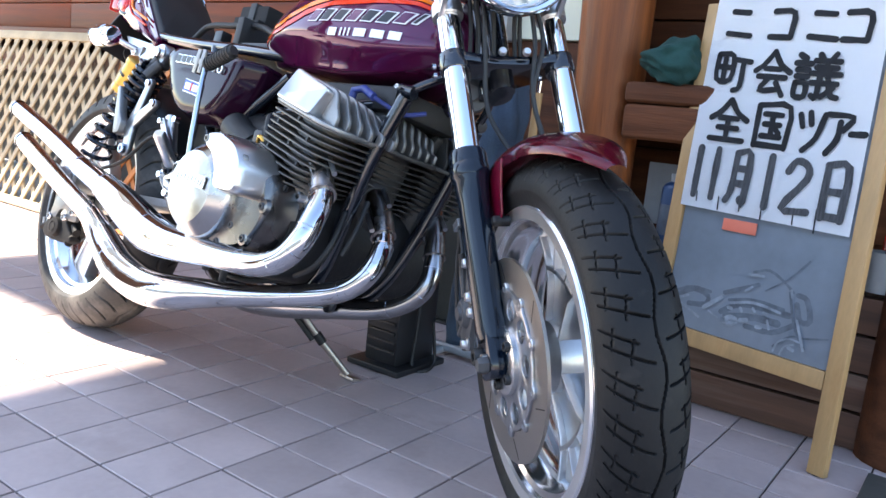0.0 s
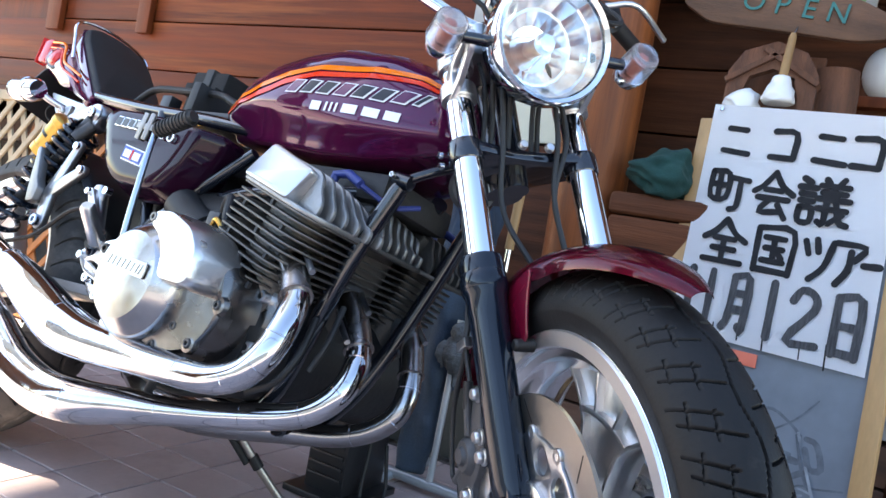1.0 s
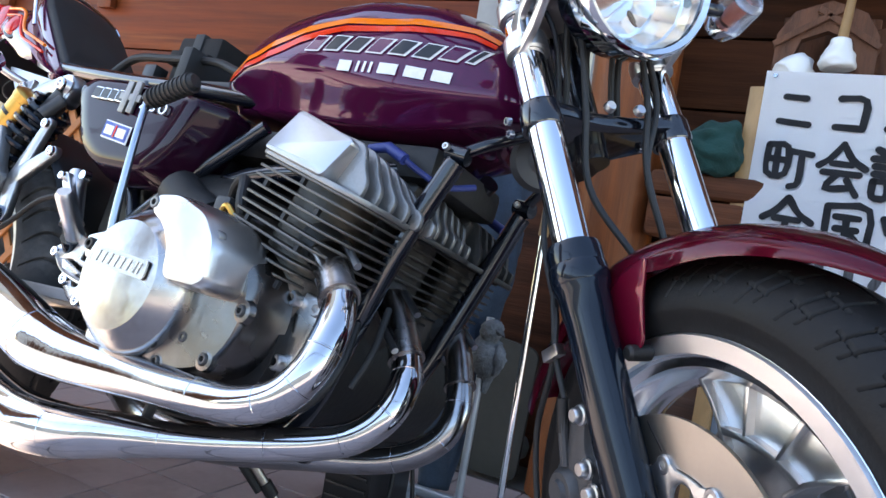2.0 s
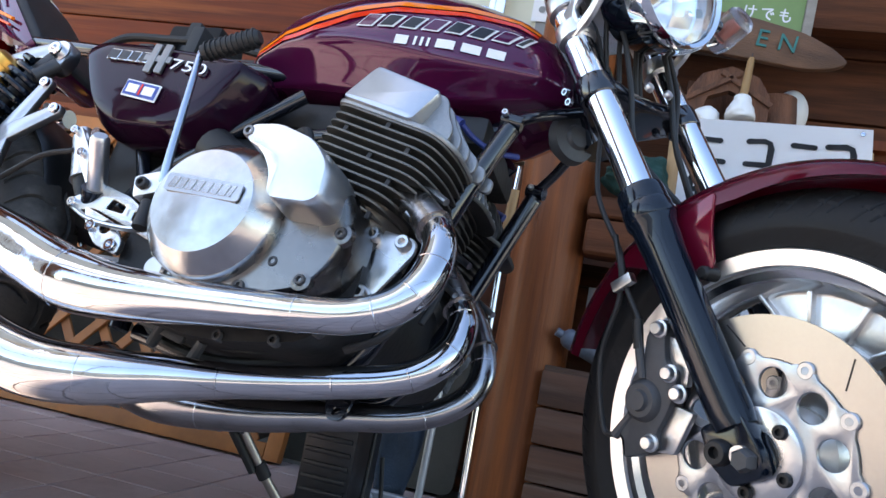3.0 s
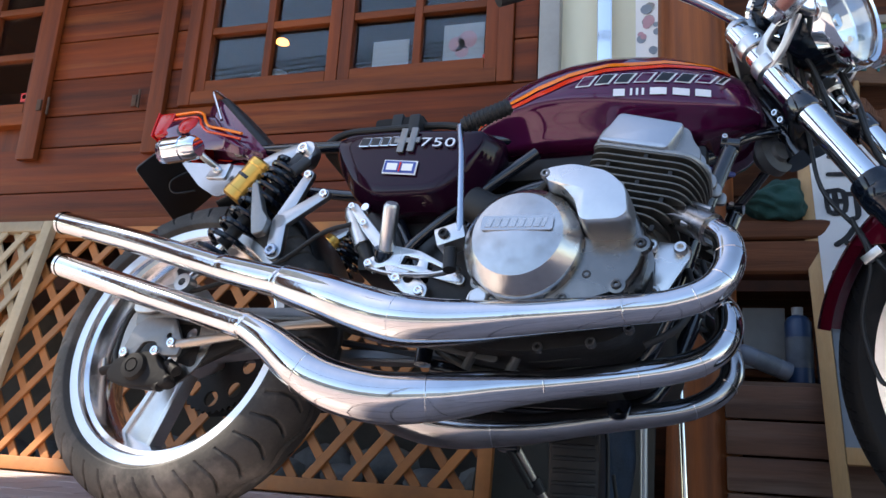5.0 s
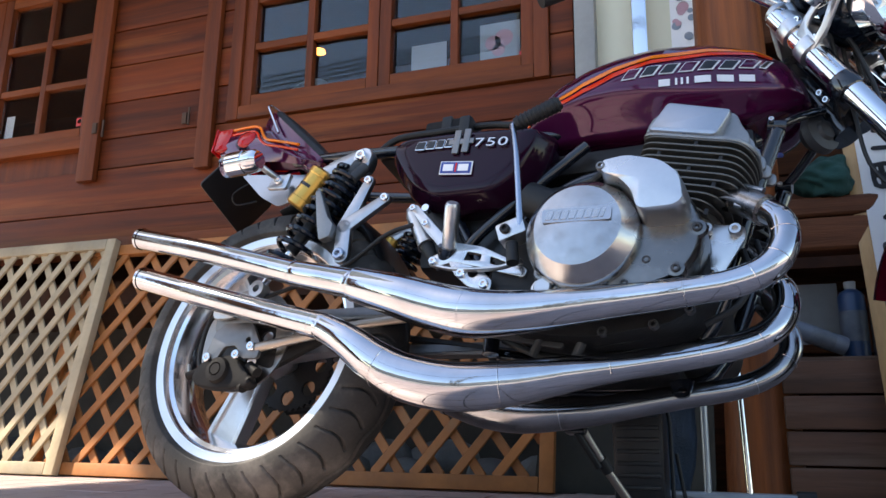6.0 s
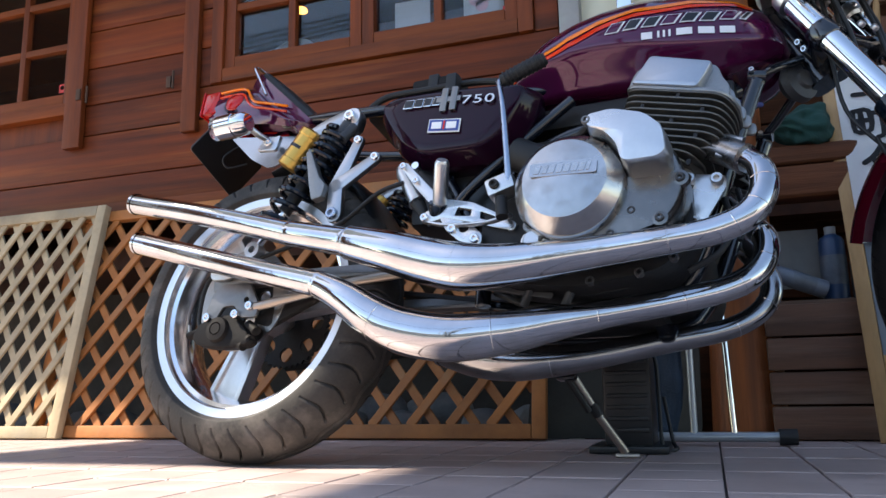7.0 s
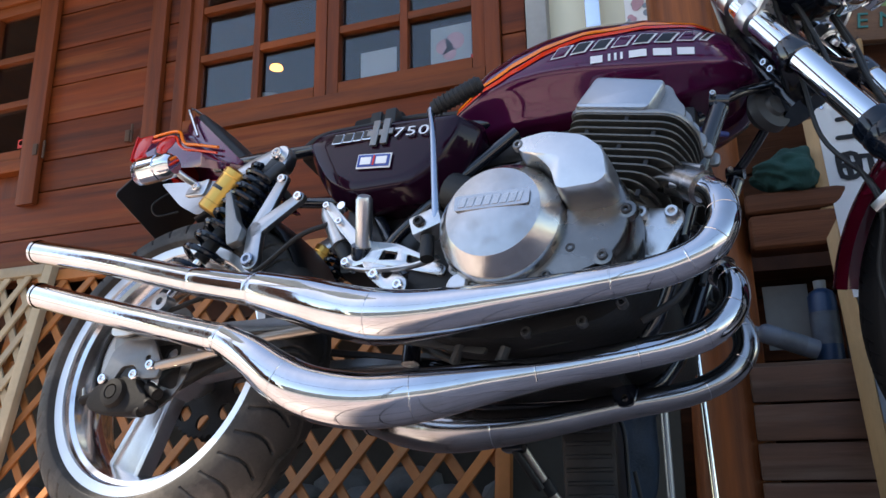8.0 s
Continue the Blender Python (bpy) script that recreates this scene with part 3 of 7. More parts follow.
poster = thing("pale_poster", "pale printed poster with faint pink and grey patches beside the door", "poster")
part("sheet", box(0.553, WY + 0.012, 1.56, 0.085, 0.003, 0.44), PAPER, poster, smooth=False)
random.seed(21)
for k in range(26):
    bm = bmesh.new()
    bmesh.ops.create_circle(bm, cap_ends=True, segments=9, radius=random.uniform(0.008, 0.020), matrix=Matrix.Translation((0.553 + random.uniform(-0.026, 0.026), WY + 0.0095 - 0.0001 * k, 1.56 + random.uniform(-0.20, 0.20))) @ Matrix.Rotation(radians(90), 4, "X"))
    part("print_patch", bm, (PRINTPINK, PRINTGREY, GREYWHITE)[k % 3], poster, smooth=False)

tagged(part("wall_skirt", box(0.43, WY + 0.06, 0.45, 0.46, 0.05, 0.93, 0.006), BEAMWOOD), "dark boarded skirt below the door", "wall", kind="structure")

# ---- easel sign ----
SO, SX = Vector((0.984, 1.132, 0.0)), Vector((0.964, -0.266, 0.0)).normalized()
SV = Vector((-0.0176, 0.1683, 1.0)).normalized()
SN = SX.cross(SV).normalized()
EASEL = Matrix((( SX.x, SV.x, SN.x, SO.x), (SX.y, SV.y, SN.y, SO.y), (SX.z, SV.z, SN.z, SO.z), (0, 0, 0, 1)))
LEAN = Matrix.Translation(-SO) @ EASEL


def epart(name, bm, *rest, **k):
    """A part of the slightly racked easel, given in the board's own plane."""
    return part(name, move(bm, LEAN), *rest, **k)


easel = thing("easel_board", "pine A-frame easel with a grey blackboard", "easel", Matrix.Translation(SO))
epart("rail", box(0.0, 0.503, 0, 0.036, 1.006, 0.024, 0.003), EASELWOOD, easel)
epart("rail", box(0.448, 0.468, 0, 0.036, 0.936, 0.024, 0.003), EASELWOOD, easel)
epart("crossbar", box(0.224, 0.192, 0, 0.41, 0.04, 0.022, 0.003), EASELWOOD, easel)
epart("crossbar", box(0.224, 0.945, -0.003, 0.41, 0.04, 0.018, 0.003), EASELWOOD, easel)
bb = epart("blackboard", box(0.224, 0.568, -0.004, 0.409, 0.71, 0.012), SLATE, easel, smooth=False)
for x in (0.0, 0.448):
    epart("foot", lathe([(0.011, -0.003), (0.012, 0.012), (0.0, 0.012)], Matrix.Translation((x, 0, 0)) @ Matrix.Rotation(radians(-90), 4, "X"), 12), BLACKRUBBER, easel)
    epart("hind_leg", tube([(x, 0.92, -0.03), (x, 0.02, -0.34)], 0.014, 8), EASELWOOD, easel)

# handwritten paper notice; each character is drawn by brush strokes on a 10 x 10 grid
STROKES = {
    "two": "2 7.6 7.6 7.4;1 2 9 1.6", "ko": "1.6 7.8 8.3 7.6 8.2 1.6;1 1.6 8.2 1.6",
    "machi": "0.5 8.6 0.6 3 4.6 3 4.6 8.4 0.5 8.6;2.5 8.4 2.6 3;0.6 5.8 4.6 5.7;5.2 7.6 9.8 7.2;7.8 7.2 7.7 1.6 6 0.6",
    "kai": "5 9.8 2.6 6.8 0.6 5.4;5 9.8 7 7 9.6 5.4;3.2 6 7 6;1.6 4.2 8.6 4.2;4.6 4.2 2.4 1.2 7 1.6;6.4 3 8.4 0.4",
    "gi": "1 9.4 2.4 8.6;0.4 7.6 3.6 7.6;0.8 6.2 3.2 6.2;0.8 4.8 3.2 4.8;0.8 3.4 0.9 0.6 3 0.6 3 3.4 0.8 3.4;5.2 9.6 5.9 8.6;8.4 9.8 7.6 8.6;4.4 8.3 9.4 8.3;4.8 6.9 9 6.9;6.9 8.3 6.9 5.6;4 5.6 9.8 5.6;4.2 3.6 9.4 3.6;5.8 5 5.6 0.6 4.6 0.9;7.4 5.2 8.4 1.4 9.8 0.8;8.8 2.8 6.6 0.8",
    "zen": "5 9.8 2.8 7 0.4 5.4;5 9.8 7.2 7 9.8 5.4;2.8 5.6 7.4 5.6;2.6 3.4 7.6 3.4;5 5.6 5 0.8;0.8 0.7 9.4 0.8",
    "koku": "1 9.2 1 0.4;1 9.2 9 9.2 9 0.4;1 0.6 9 0.6;2.8 7.4 7.2 7.4;3 5.2 7 5.2;2.6 2.6 7.4 2.6;5 7.4 5 2.6;6 4.4 7 3.4",
    "tsu": "1 8 2.2 5.6;4.2 8.6 5 6.2;9 8.4 7 3.4 3.4 0.6", "a": "1 8.6 9 8.4 6.4 5.6;5.2 7.2 4.8 3.6 2 0.6", "dash": "1 5 9 5.2",
    "one": "5 9.6 4.8 0.4", "gatsu": "2.8 9.4 2.4 2.6 0.8 0.4;2.8 9.4 8 9.4 7.8 0.6 6.6 1;2.8 6.6 7.8 6.6;2.6 3.8 7.8 3.8",
    "deux": "1.6 7.4 3.6 9.4 7 8.8 7.4 6.4 1.2 0.8 8.8 0.8", "nichi": "1.6 9.4 1.6 0.4;1.6 9.4 8.4 9.4 8.4 0.4;1.6 5 8.4 5;1.6 0.7 8.4 0.7",
}


def stroke(bm, pts, r, z):
    """One flat brush stroke: a ribbon with round ends and an uneven width."""
    P = [Vector(p[:2]) for p in spline([(*p, 0) for p in pts], 3)]
    keep = [P[0]]
    for p in P[1:]:
        if (p - keep[-1]).length > r * 0.45:
            keep.append(p)
    P = keep if len(keep) > 1 else P[:1] + P[-1:]
    dirs = [(P[min(i + 1, len(P) - 1)] - P[max(i - 1, 0)]).normalized() for i in range(len(P))]
    left, right = [], []
    for i, (p, d) in enumerate(zip(P, dirs)):
        n = Vector((-d.y, d.x)) * r * (1 + 0.22 * noise.noise(Vector((p.x * 55, p.y * 55, z * 900))))
        left.append(p + n)
        right.append(p - n)
    cap0 = [P[0] + Vector((math.cos(a), math.sin(a))) * r for a in (math.atan2(dirs[0].y, dirs[0].x) + math.pi / 2 + math.pi * k / 5 for k in range(1, 5))]
    cap1 = [P[-1] + Vector((math.cos(a), math.sin(a))) * r for a in (math.atan2(dirs[-1].y, dirs[-1].x) - math.pi / 2 + math.pi * k / 5 for k in range(1, 5))]
    L = [bm.verts.new((q.x, q.y, z)) for q in left]
    R = [bm.verts.new((q.x, q.y, z)) for q in right]
    for i in range(len(P) - 1):
        bm.faces.new((L[i], L[i + 1], R[i + 1], R[i]))
    bm.faces.new([L[0]] + [bm.verts.new((q.x, q.y, z)) for q in cap0] + [R[0]])
    bm.faces.new([R[-1]] + [bm.verts.new((q.x, q.y, z)) for q in cap1] + [L[-1]])


PW, PH, PX0, PY0 = 0.412, 0.536, 0.014, 0.503
notice = thing("paper_notice", "white paper notice with black hand-painted writing pinned to the easel", "notice", Matrix.Translation(SO))
sheet = bmesh.new()
nx, ny = 16, 20
grid = [[sheet.verts.new((PX0 + PW * i / nx, PY0 + PH * j / ny - (0.008 + 0.016 * j / ny) * (i / nx), 0.016 + 0.0012 * math.sin(i * 0.7 + j * 0.3) * (1 - j / ny))) for i in range(nx + 1)] for j in range(ny + 1)]
for j in range(ny):
    for i in range(nx):
        sheet.faces.new((grid[j][i], grid[j][i + 1], grid[j + 1][i + 1], grid[j + 1][i]))
bmesh.ops.solidify(sheet, geom=list(sheet.faces), thickness=0.0012)
epart("sheet", sheet, PAPER, notice)
LINES = [(0.80, 0.62, 0.095, [("two", 0.050, 0.080), ("ko", 0.160, 0.075), ("two", 0.252, 0.085), ("ko", 0.328, 0.078)]),
         (0.57, 0.66, 0.105, [("machi", 0.043, 0.100), ("kai", 0.143, 0.102), ("gi", 0.240, 0.118)]),
         (0.345, 0.44, 0.105, [("zen", 0.052, 0.110), ("koku", 0.168, 0.100), ("tsu", 0.270, 0.075), ("a", 0.332, 0.072), ("dash", 0.388, 0.040)]),
         (0.085, 0.2, 0.125, [("one", 0.030, 0.036), ("one", 0.078, 0.036), ("gatsu", 0.128, 0.068), ("one", 0.215, 0.036), ("deux", 0.262, 0.082), ("nichi", 0.350, 0.068)])]
random.seed(11)
for row, (fy, _, h, chars) in enumerate(LINES):
    for name, x, w in chars:
        for si, s in enumerate(STROKES[name].split(";")):
            bm = bmesh.new()
            v = [float(q) for q in s.split()]
            pts = [(PX0 + x + w * (v[k] / 10) * 0.92 - 0.015, PY0 + PH * fy - 0.02 + h * v[k + 1] / 10 - (0.020 + 0.042 * fy) * (x + w * v[k] / 10)) for k in range(0, len(v), 2)]
            stroke(bm, pts, 0.0068 if row != 3 else 0.0085, 0.0184 + 0.00012 * si)
            epart("brush_stroke", bm, DRYINK if row == 3 else INK, notice, smooth=False)
for x, y, l in ((0.055, 0.50, 0.022), (0.115, 0.495, 0.03), (0.17, 0.495, 0.026), (0.225, 0.49, 0.03), (0.30, 0.495, 0.035), (0.35, 0.50, 0.05)):
    bm = bmesh.new()
    stroke(bm, [(x, y + 0.04), (x + 0.002, y + 0.04 - l)], 0.0016, 0.0182)
    epart("paint_drip", bm, INK, notice, smooth=False)
epart("pin", lathe([(0.0, 0.004), (0.005, 0.003), (0.005, 0.0)], Matrix.Translation((PX0 + 0.02, PY0 + PH - 0.012, 0.0176)), 10), STEELBLUE, notice)
epart("pin", lathe([(0.0, 0.004), (0.005, 0.003), (0.005, 0.0)], Matrix.Translation((PX0 + PW - 0.02, PY0 + PH - 0.037, 0.0176)), 10), STEELBLUE, notice)
tagged(part("paper_tag", box(0.175, 0.475, 0.006, 0.085, 0.028, 0.004, 0.001, m=EASEL), SALMON), "salmon paper tag on the blackboard", "tag")
# faded chalk picture of a motorcycle
def chalk_layer(name, strokes, mt, z):
    for k, (pts, r) in enumerate(strokes):
        bm = bmesh.new()
        stroke(bm, [(x + 0.016, y) for x, y in pts], r, z + 0.00015 * k)
        epart(name, bm, mt, bb, smooth=False)


chalk_layer("chalk_stroke", [
    ([(0.03, 0.284), (0.072, 0.308), (0.111, 0.3), (0.107, 0.279), (0.064, 0.271)], 0.006),
    ([(0.023, 0.293), (0.065, 0.311), (0.116, 0.311)], 0.004),
    ([(0.152, 0.273), (0.199, 0.302), (0.262, 0.305), (0.312, 0.304)], 0.007),
    ([(0.165, 0.266), (0.239, 0.28), (0.29, 0.28)], 0.008),
    ([(0.217, 0.256), (0.28, 0.258), (0.327, 0.287)], 0.006),
    ([(0.167, 0.304), (0.228, 0.318), (0.298, 0.314)], 0.0035),
    ([(0.215, 0.38), (0.251, 0.391), (0.292, 0.371), (0.312, 0.355)], 0.003),
    ([(0.325, 0.352), (0.345, 0.346), (0.359, 0.304), (0.338, 0.299), (0.325, 0.332)], 0.006),
    ([(0.25, 0.345), (0.297, 0.382), (0.335, 0.43)], 0.0018),
    ([(0.153, 0.318), (0.195, 0.337), (0.231, 0.354)], 0.005),
    ([(0.289, 0.23), (0.323, 0.261), (0.354, 0.265), (0.403, 0.277)], 0.002),
    ([(0.357, 0.243), (0.327, 0.287), (0.306, 0.354)], 0.003),
], CHALK, 0.0024)
chalk_layer("chalk_stroke", [
    ([(0.163, 0.255), (0.178, 0.266), (0.194, 0.261), (0.176, 0.25), (0.163, 0.255)], 0.006),
    ([(0.203, 0.265), (0.218, 0.27)], 0.005),
    ([(0.169, 0.287), (0.178, 0.286)], 0.004),
    ([(0.199, 0.292), (0.203, 0.287)], 0.004),
    ([(0.229, 0.299), (0.234, 0.293)], 0.0035),
    ([(0.256, 0.296), (0.264, 0.295)], 0.0035),
    ([(0.245, 0.261), (0.254, 0.262)], 0.0045),
    ([(0.267, 0.281), (0.274, 0.264)], 0.003),
    ([(0.031, 0.277), (0.061, 0.29)], 0.003),
    ([(0.045, 0.267), (0.098, 0.246)], 0.003),
    ([(0.108, 0.272), (0.148, 0.305)], 0.005),
    ([(0.121, 0.267), (0.147, 0.257)], 0.002),
    ([(0.174, 0.298), (0.229, 0.312), (0.293, 0.305)], 0.003),
    ([(0.309, 0.359), (0.314, 0.345)], 0.003),
    ([(0.333, 0.298), (0.357, 0.24)], 0.003),
    ([(0.293, 0.22), (0.3, 0.242), (0.324, 0.256), (0.349, 0.254)], 0.0022),
    ([(0.309, 0.218), (0.317, 0.238), (0.335, 0.246)], 0.002),
    ([(0.326, 0.237), (0.336, 0.234)], 0.004),
    ([(0.206, 0.372), (0.241, 0.375)], 0.003),
    ([(0.205, 0.334), (0.219, 0.346)], 0.003),
], CHALKLIGHT, 0.0044)

# ---- green cloth on the log ends ----
cl = bmesh.new()
bmesh.ops.create_icosphere(cl, subdivisions=5, radius=1.0)
for v in cl.verts:
    p = v.co.copy()
    f = 1 + 0.26 * noise.noise(p * 1.6) + 0.10 * noise.noise(p * 3.4 + Vector((4, 0, 0))) + 0.05 * math.sin(p.x * 5 + p.z * 7 + 5 * noise.noise(p * 1.3))
    v.co = Vector((p.x * 0.080 * f, p.y * 0.06 * f, max(-0.050 - 0.03 * max(0.0, p.x), (p.z * 0.058 + 0.02 * p.x * p.z) * f)))
cloth = tagged(part("green_cloth", cl, CLOTH, sharp=180), "crumpled dark green cloth lying on the log ends", "cloth")
cloth.location = (0.890, 1.265, 0.843)

# ---- banner stand behind the machine ----
stand = thing("banner_stand", "folding steel banner stand with a low base bar", "stand")
part("base_bar", tube([(0.40, 1.02, 0.022), (0.74, 1.02, 0.022)], 0.012, 12), GREYTUBE, stand)
part("end_cap", tube([(0.735, 1.02, 0.022), (0.775, 1.02, 0.022)], 0.019, 12), BLACKRUBBER, stand)
part("upright", tube([(0.545, 1.02, 0.022), (0.548, 1.03, 0.42)], 0.0085, 12), GREYTUBE, stand)
part("upright", tube([(0.637, 1.02, 0.022), (0.622, 1.06, 0.61)], 0.0075, 12), CHROME, stand)
part("upright", tube([(0.622, 1.06, 0.605), (0.626, 1.06, 0.735)], 0.011, 12), EASELWOOD, stand)
part("tip", tube([(0.626, 1.06, 0.735), (0.628, 1.06, 0.79)], 0.005, 10), CHROME, stand)
part("base_bar", tube([(0.44, 0.86, 0.016), (0.44, 1.2, 0.016)], 0.011, 10), GREYTUBE, stand)

# blue cloth bundled round the stand
bn = bmesh.new()
rows = [(0.475, 1.05, 0.03, 0.03), (0.482, 1.06, 0.2, 0.042), (0.49, 1.08, 0.4, 0.052), (0.50, 1.1, 0.6, 0.058), (0.495, 1.12, 0.75, 0.052), (0.49, 1.13, 0.82, 0.025)]
tube(rows, seg=36, bm=bn, smooth=12)
for v in bn.verts:
    a = math.atan2(v.co.y - 1.1, v.co.x - 0.49)
    v.co += Vector((math.cos(a), math.sin(a), 0)) * (0.012 * math.sin(5 * a + 6 * v.co.z) + 0.012 * noise.noise(v.co * 16))
tagged(part("banner_cloth", bn, BANNER, sharp=180), "faded blue banner cloth gathered on the stand", "cloth")
bird = bmesh.new()
tube([(0.0, 0, -0.085, 0.006), (0.004, 0, -0.055, 0.013), (0.004, -0.004, -0.030, 0.030), (0.0, -0.006, 0.0, 0.036), (-0.002, -0.006, 0.022, 0.028), (0.0, -0.008, 0.034, 0.020), (0.004, -0.012, 0.050, 0.024), (0.006, -0.012, 0.066, 0.018), (0.006, -0.012, 0.074, 0.004)], seg=24, bm=bird, smooth=8)
tube([(0.020, -0.022, 0.052, 0.008), (0.034, -0.030, 0.050, 0.005), (0.044, -0.034, 0.046, 0.001)], seg=10, bm=bird)
for sx in (-1, 1):
    tube([(sx * 0.026, -0.018, 0.022, 0.008), (sx * 0.036, -0.022, -0.004, 0.013), (sx * 0.026, -0.020, -0.040, 0.004)], seg=12, bm=bird, smooth=5)
for v in bird.verts:
    v.co += Vector((1, 1, 1)) * 0.004 * noise.noise(v.co * 110)
plush = tagged(part("plush_toy", bird, BARK, sharp=180), "small grey plush bird toy hung on the banner stand", "toy")
plush.location = (0.556, 1.03, 0.345)

# black box with a cable
bx = thing("equipment_box", "black ribbed plastic equipment box on the tiles", "box")
part("body", box(0.413, 0.86, 0.15, 0.105, 0.16, 0.27, 0.008), PLASTIC, bx)
part("base_plate", box(0.413, 0.85, 0.009, 0.17, 0.20, 0.016, 0.004), PLASTIC, bx)
for k in range(9):
    part("rib", box(0.413, 0.778, 0.05 + k * 0.025, 0.09, 0.006, 0.009, 0.002), PLASTIC, bx)
part("cable", tube([(0.455, 0.86, 0.24), (0.475, 0.85, 0.2), (0.478, 0.84, 0.1), (0.482, 0.83, 0.01), (0.51, 0.85, 0.006), (0.50, 0.9, 0.02), (0.485, 0.9, 0.12)], 0.0045, 8, smooth=6), BLACKRUBBER, bx)

# bottles on the deck
def bottle(x, y, z, r, h, mt, tilt, label):
    b = thing("spray_bottle", label, "bottle", Matrix.Translation((x, y, z)) @ Euler((0, radians(tilt), 0.3)).to_matrix().to_4x4(), "bottles on the deck")
    part("body", lathe([(0.0, 0), (r, 0), (r * 1.02, 0.006), (r, h * 0.8), (r * 0.8, h * 0.86), (r * 0.4, h * 0.9), (0.0, h * 0.9)], None, 20), mt, b)
    part("cap", lathe([(r * 0.42, h * 0.9), (r * 0.45, h), (0, h)], None, 14), GREYWHITE if tilt == 0 else BOTTLEGREY, b)
    part("label_band", lathe([(r * 1.03, h * 0.2), (r * 1.03, h * 0.6)], None, 20, closed=False), LABELGREY, b)


bottle(0.93, 1.30, 0.365, 0.033, 0.20, BOTTLEBLUE, 0, "blue plastic bottle with a white cap standing on the deck")
bottle(1.00, 1.31, 0.365, 0.028, 0.17, BOTTLEGREY, 0, "grey plastic bottle standing on the deck")
bottle(0.90, 1.275, 0.392, 0.024, 0.16, BOTTLEGREY, -70, "grey plastic bottle tipped over on the deck")
tagged(part("white_card", box(0.86, 1.42, 0.50, 0.11, 0.006, 0.17, 0.001), GREYWHITE), "pale card propped in the dark gap", "card")

SHELF = Vector((0.09, -0.09, 0.055))
# things above the easel: birdhouse, open sign, small chalkboard
bh = thing("birdhouse", "rough bark birdhouse with an arched opening", "birdhouse", Matrix.Translation(SHELF))
arch = [(-0.10, 0), (-0.10, 0.20), (-0.07, 0.25), (0.0, 0.275), (0.07, 0.25), (0.10, 0.20), (0.10, 0)]
hole = [(-0.065, 0.012), (-0.065, 0.14), (-0.05, 0.19), (0.0, 0.21), (0.05, 0.19), (0.065, 0.14), (0.065, 0.012)]
BH = Matrix.Translation((0.985, 1.475, 0.870)) @ Matrix.Rotation(radians(90), 4, "X")
part("front", plate(arch, 0.03, BH, [hole]), DRIFTWOOD, bh)
part("back", box(0.985, 1.56, 1.005, 0.2, 0.02, 0.27, 0.004), DRIFTWOOD, bh)
for s in (-1, 1):
    part("roof_strip", box(0.985 + s * 0.06, 1.465, 1.115, 0.15, 0.06, 0.014, 0.003, m=Matrix.Translation((0.985, 0, 1.135)) @ Matrix.Rotation(radians(s * 32), 4, "Y") @ Matrix.Translation((-0.985, 0, -1.135))), DRIFTWOOD, bh)
bark = tagged(part("bark_post", tube([(1.112, 1.54, 0.36, 0.052), (1.112, 1.54, 0.8, 0.050), (1.117, 1.54, 1.06, 0.053), (1.117, 1.54, 1.16, 0.047)], seg=20, smooth=4), DRIFTWOOD), "rough fluted bark post beside the birdhouse", "post")
bark.location = (SHELF.x, SHELF.y, 0)
mal = thing("plaster_mallet", "short wooden stick with a lumpy white plaster head", "mallet", Matrix.Translation(SHELF))
part("stick", tube([(1.016, 1.400, 1.045, 0.0105), (1.022, 1.394, 1.140, 0.0085), (1.023, 1.393, 1.150, 0.006)], seg=12), ROPE, mal)
part("hook", tube([(1.022, 1.392, 1.134), (1.024, 1.40, 1.155), (1.026, 1.418, 1.172)], 0.002, 6), STEELBLUE, mal)
bl = bmesh.new()
tube([(1.014, 1.400, 0.985, 0.012), (1.014, 1.400, 0.990, 0.036), (1.014, 1.400, 1.010, 0.034), (1.015, 1.400, 1.035, 0.024), (1.016, 1.400, 1.050, 0.018), (1.016, 1.400, 1.053, 0.004)], seg=28, bm=bl, smooth=5)
for v in bl.verts:
    v.co += Vector((1, 1, 0.5)) * 0.006 * noise.noise(v.co * 60)
part("head", bl, WHITEBALL, mal, "lumpy white plaster head", sharp=180)
lump = bmesh.new()
tube([(0, 0, 0.0, 0.02), (0, 0, 0.004, 0.040), (0.004, 0, 0.030, 0.038), (0.002, 0, 0.048, 0.024), (0, 0, 0.054, 0.004)], seg=26, bm=lump, smooth=5)
for v in lump.verts:
    v.co += Vector((1, 1, 0.8)) * 0.008 * noise.noise(v.co * 45)
lp = tagged(part("plaster_lump", lump, WHITEBALL, sharp=180), "rough white plaster lump on the birdhouse sill", "lump")
lp.location = (1.020, 1.335, 1.022)
tagged(part("wall_shelf", box(1.40, 1.76, 1.150, 0.36, 0.12, 0.030, 0.004), TRIMWOOD), "brown shelf board behind the bark post", "shelf")
egg = bmesh.new()
bmesh.ops.create_uvsphere(egg, u_segments=24, v_segments=16, radius=1.0)
for v in egg.verts:
    v.co = Vector((v.co.x * 0.050, v.co.y * 0.050, v.co.z * 0.072))
orn = tagged(part("white_ornament", egg, WHITEBALL), "smooth white egg-shaped ornament on a shelf", "ornament")
orn.location = (1.288, 1.75, 1.235)

def text_mesh(txt, size, depth=0.002):
    cu = bpy.data.curves.new("text", "FONT")
    cu.body, cu.size, cu.extrude, cu.align_x = txt, size, depth, "CENTER"
    ob = new("text", cu)
    dg = bpy.context.evaluated_depsgraph_get()
    me = bpy.data.meshes.new_from_object(ob.evaluated_get(dg))
    bpy.data.objects.remove(ob)
    bpy.data.curves.remove(cu)
    return me


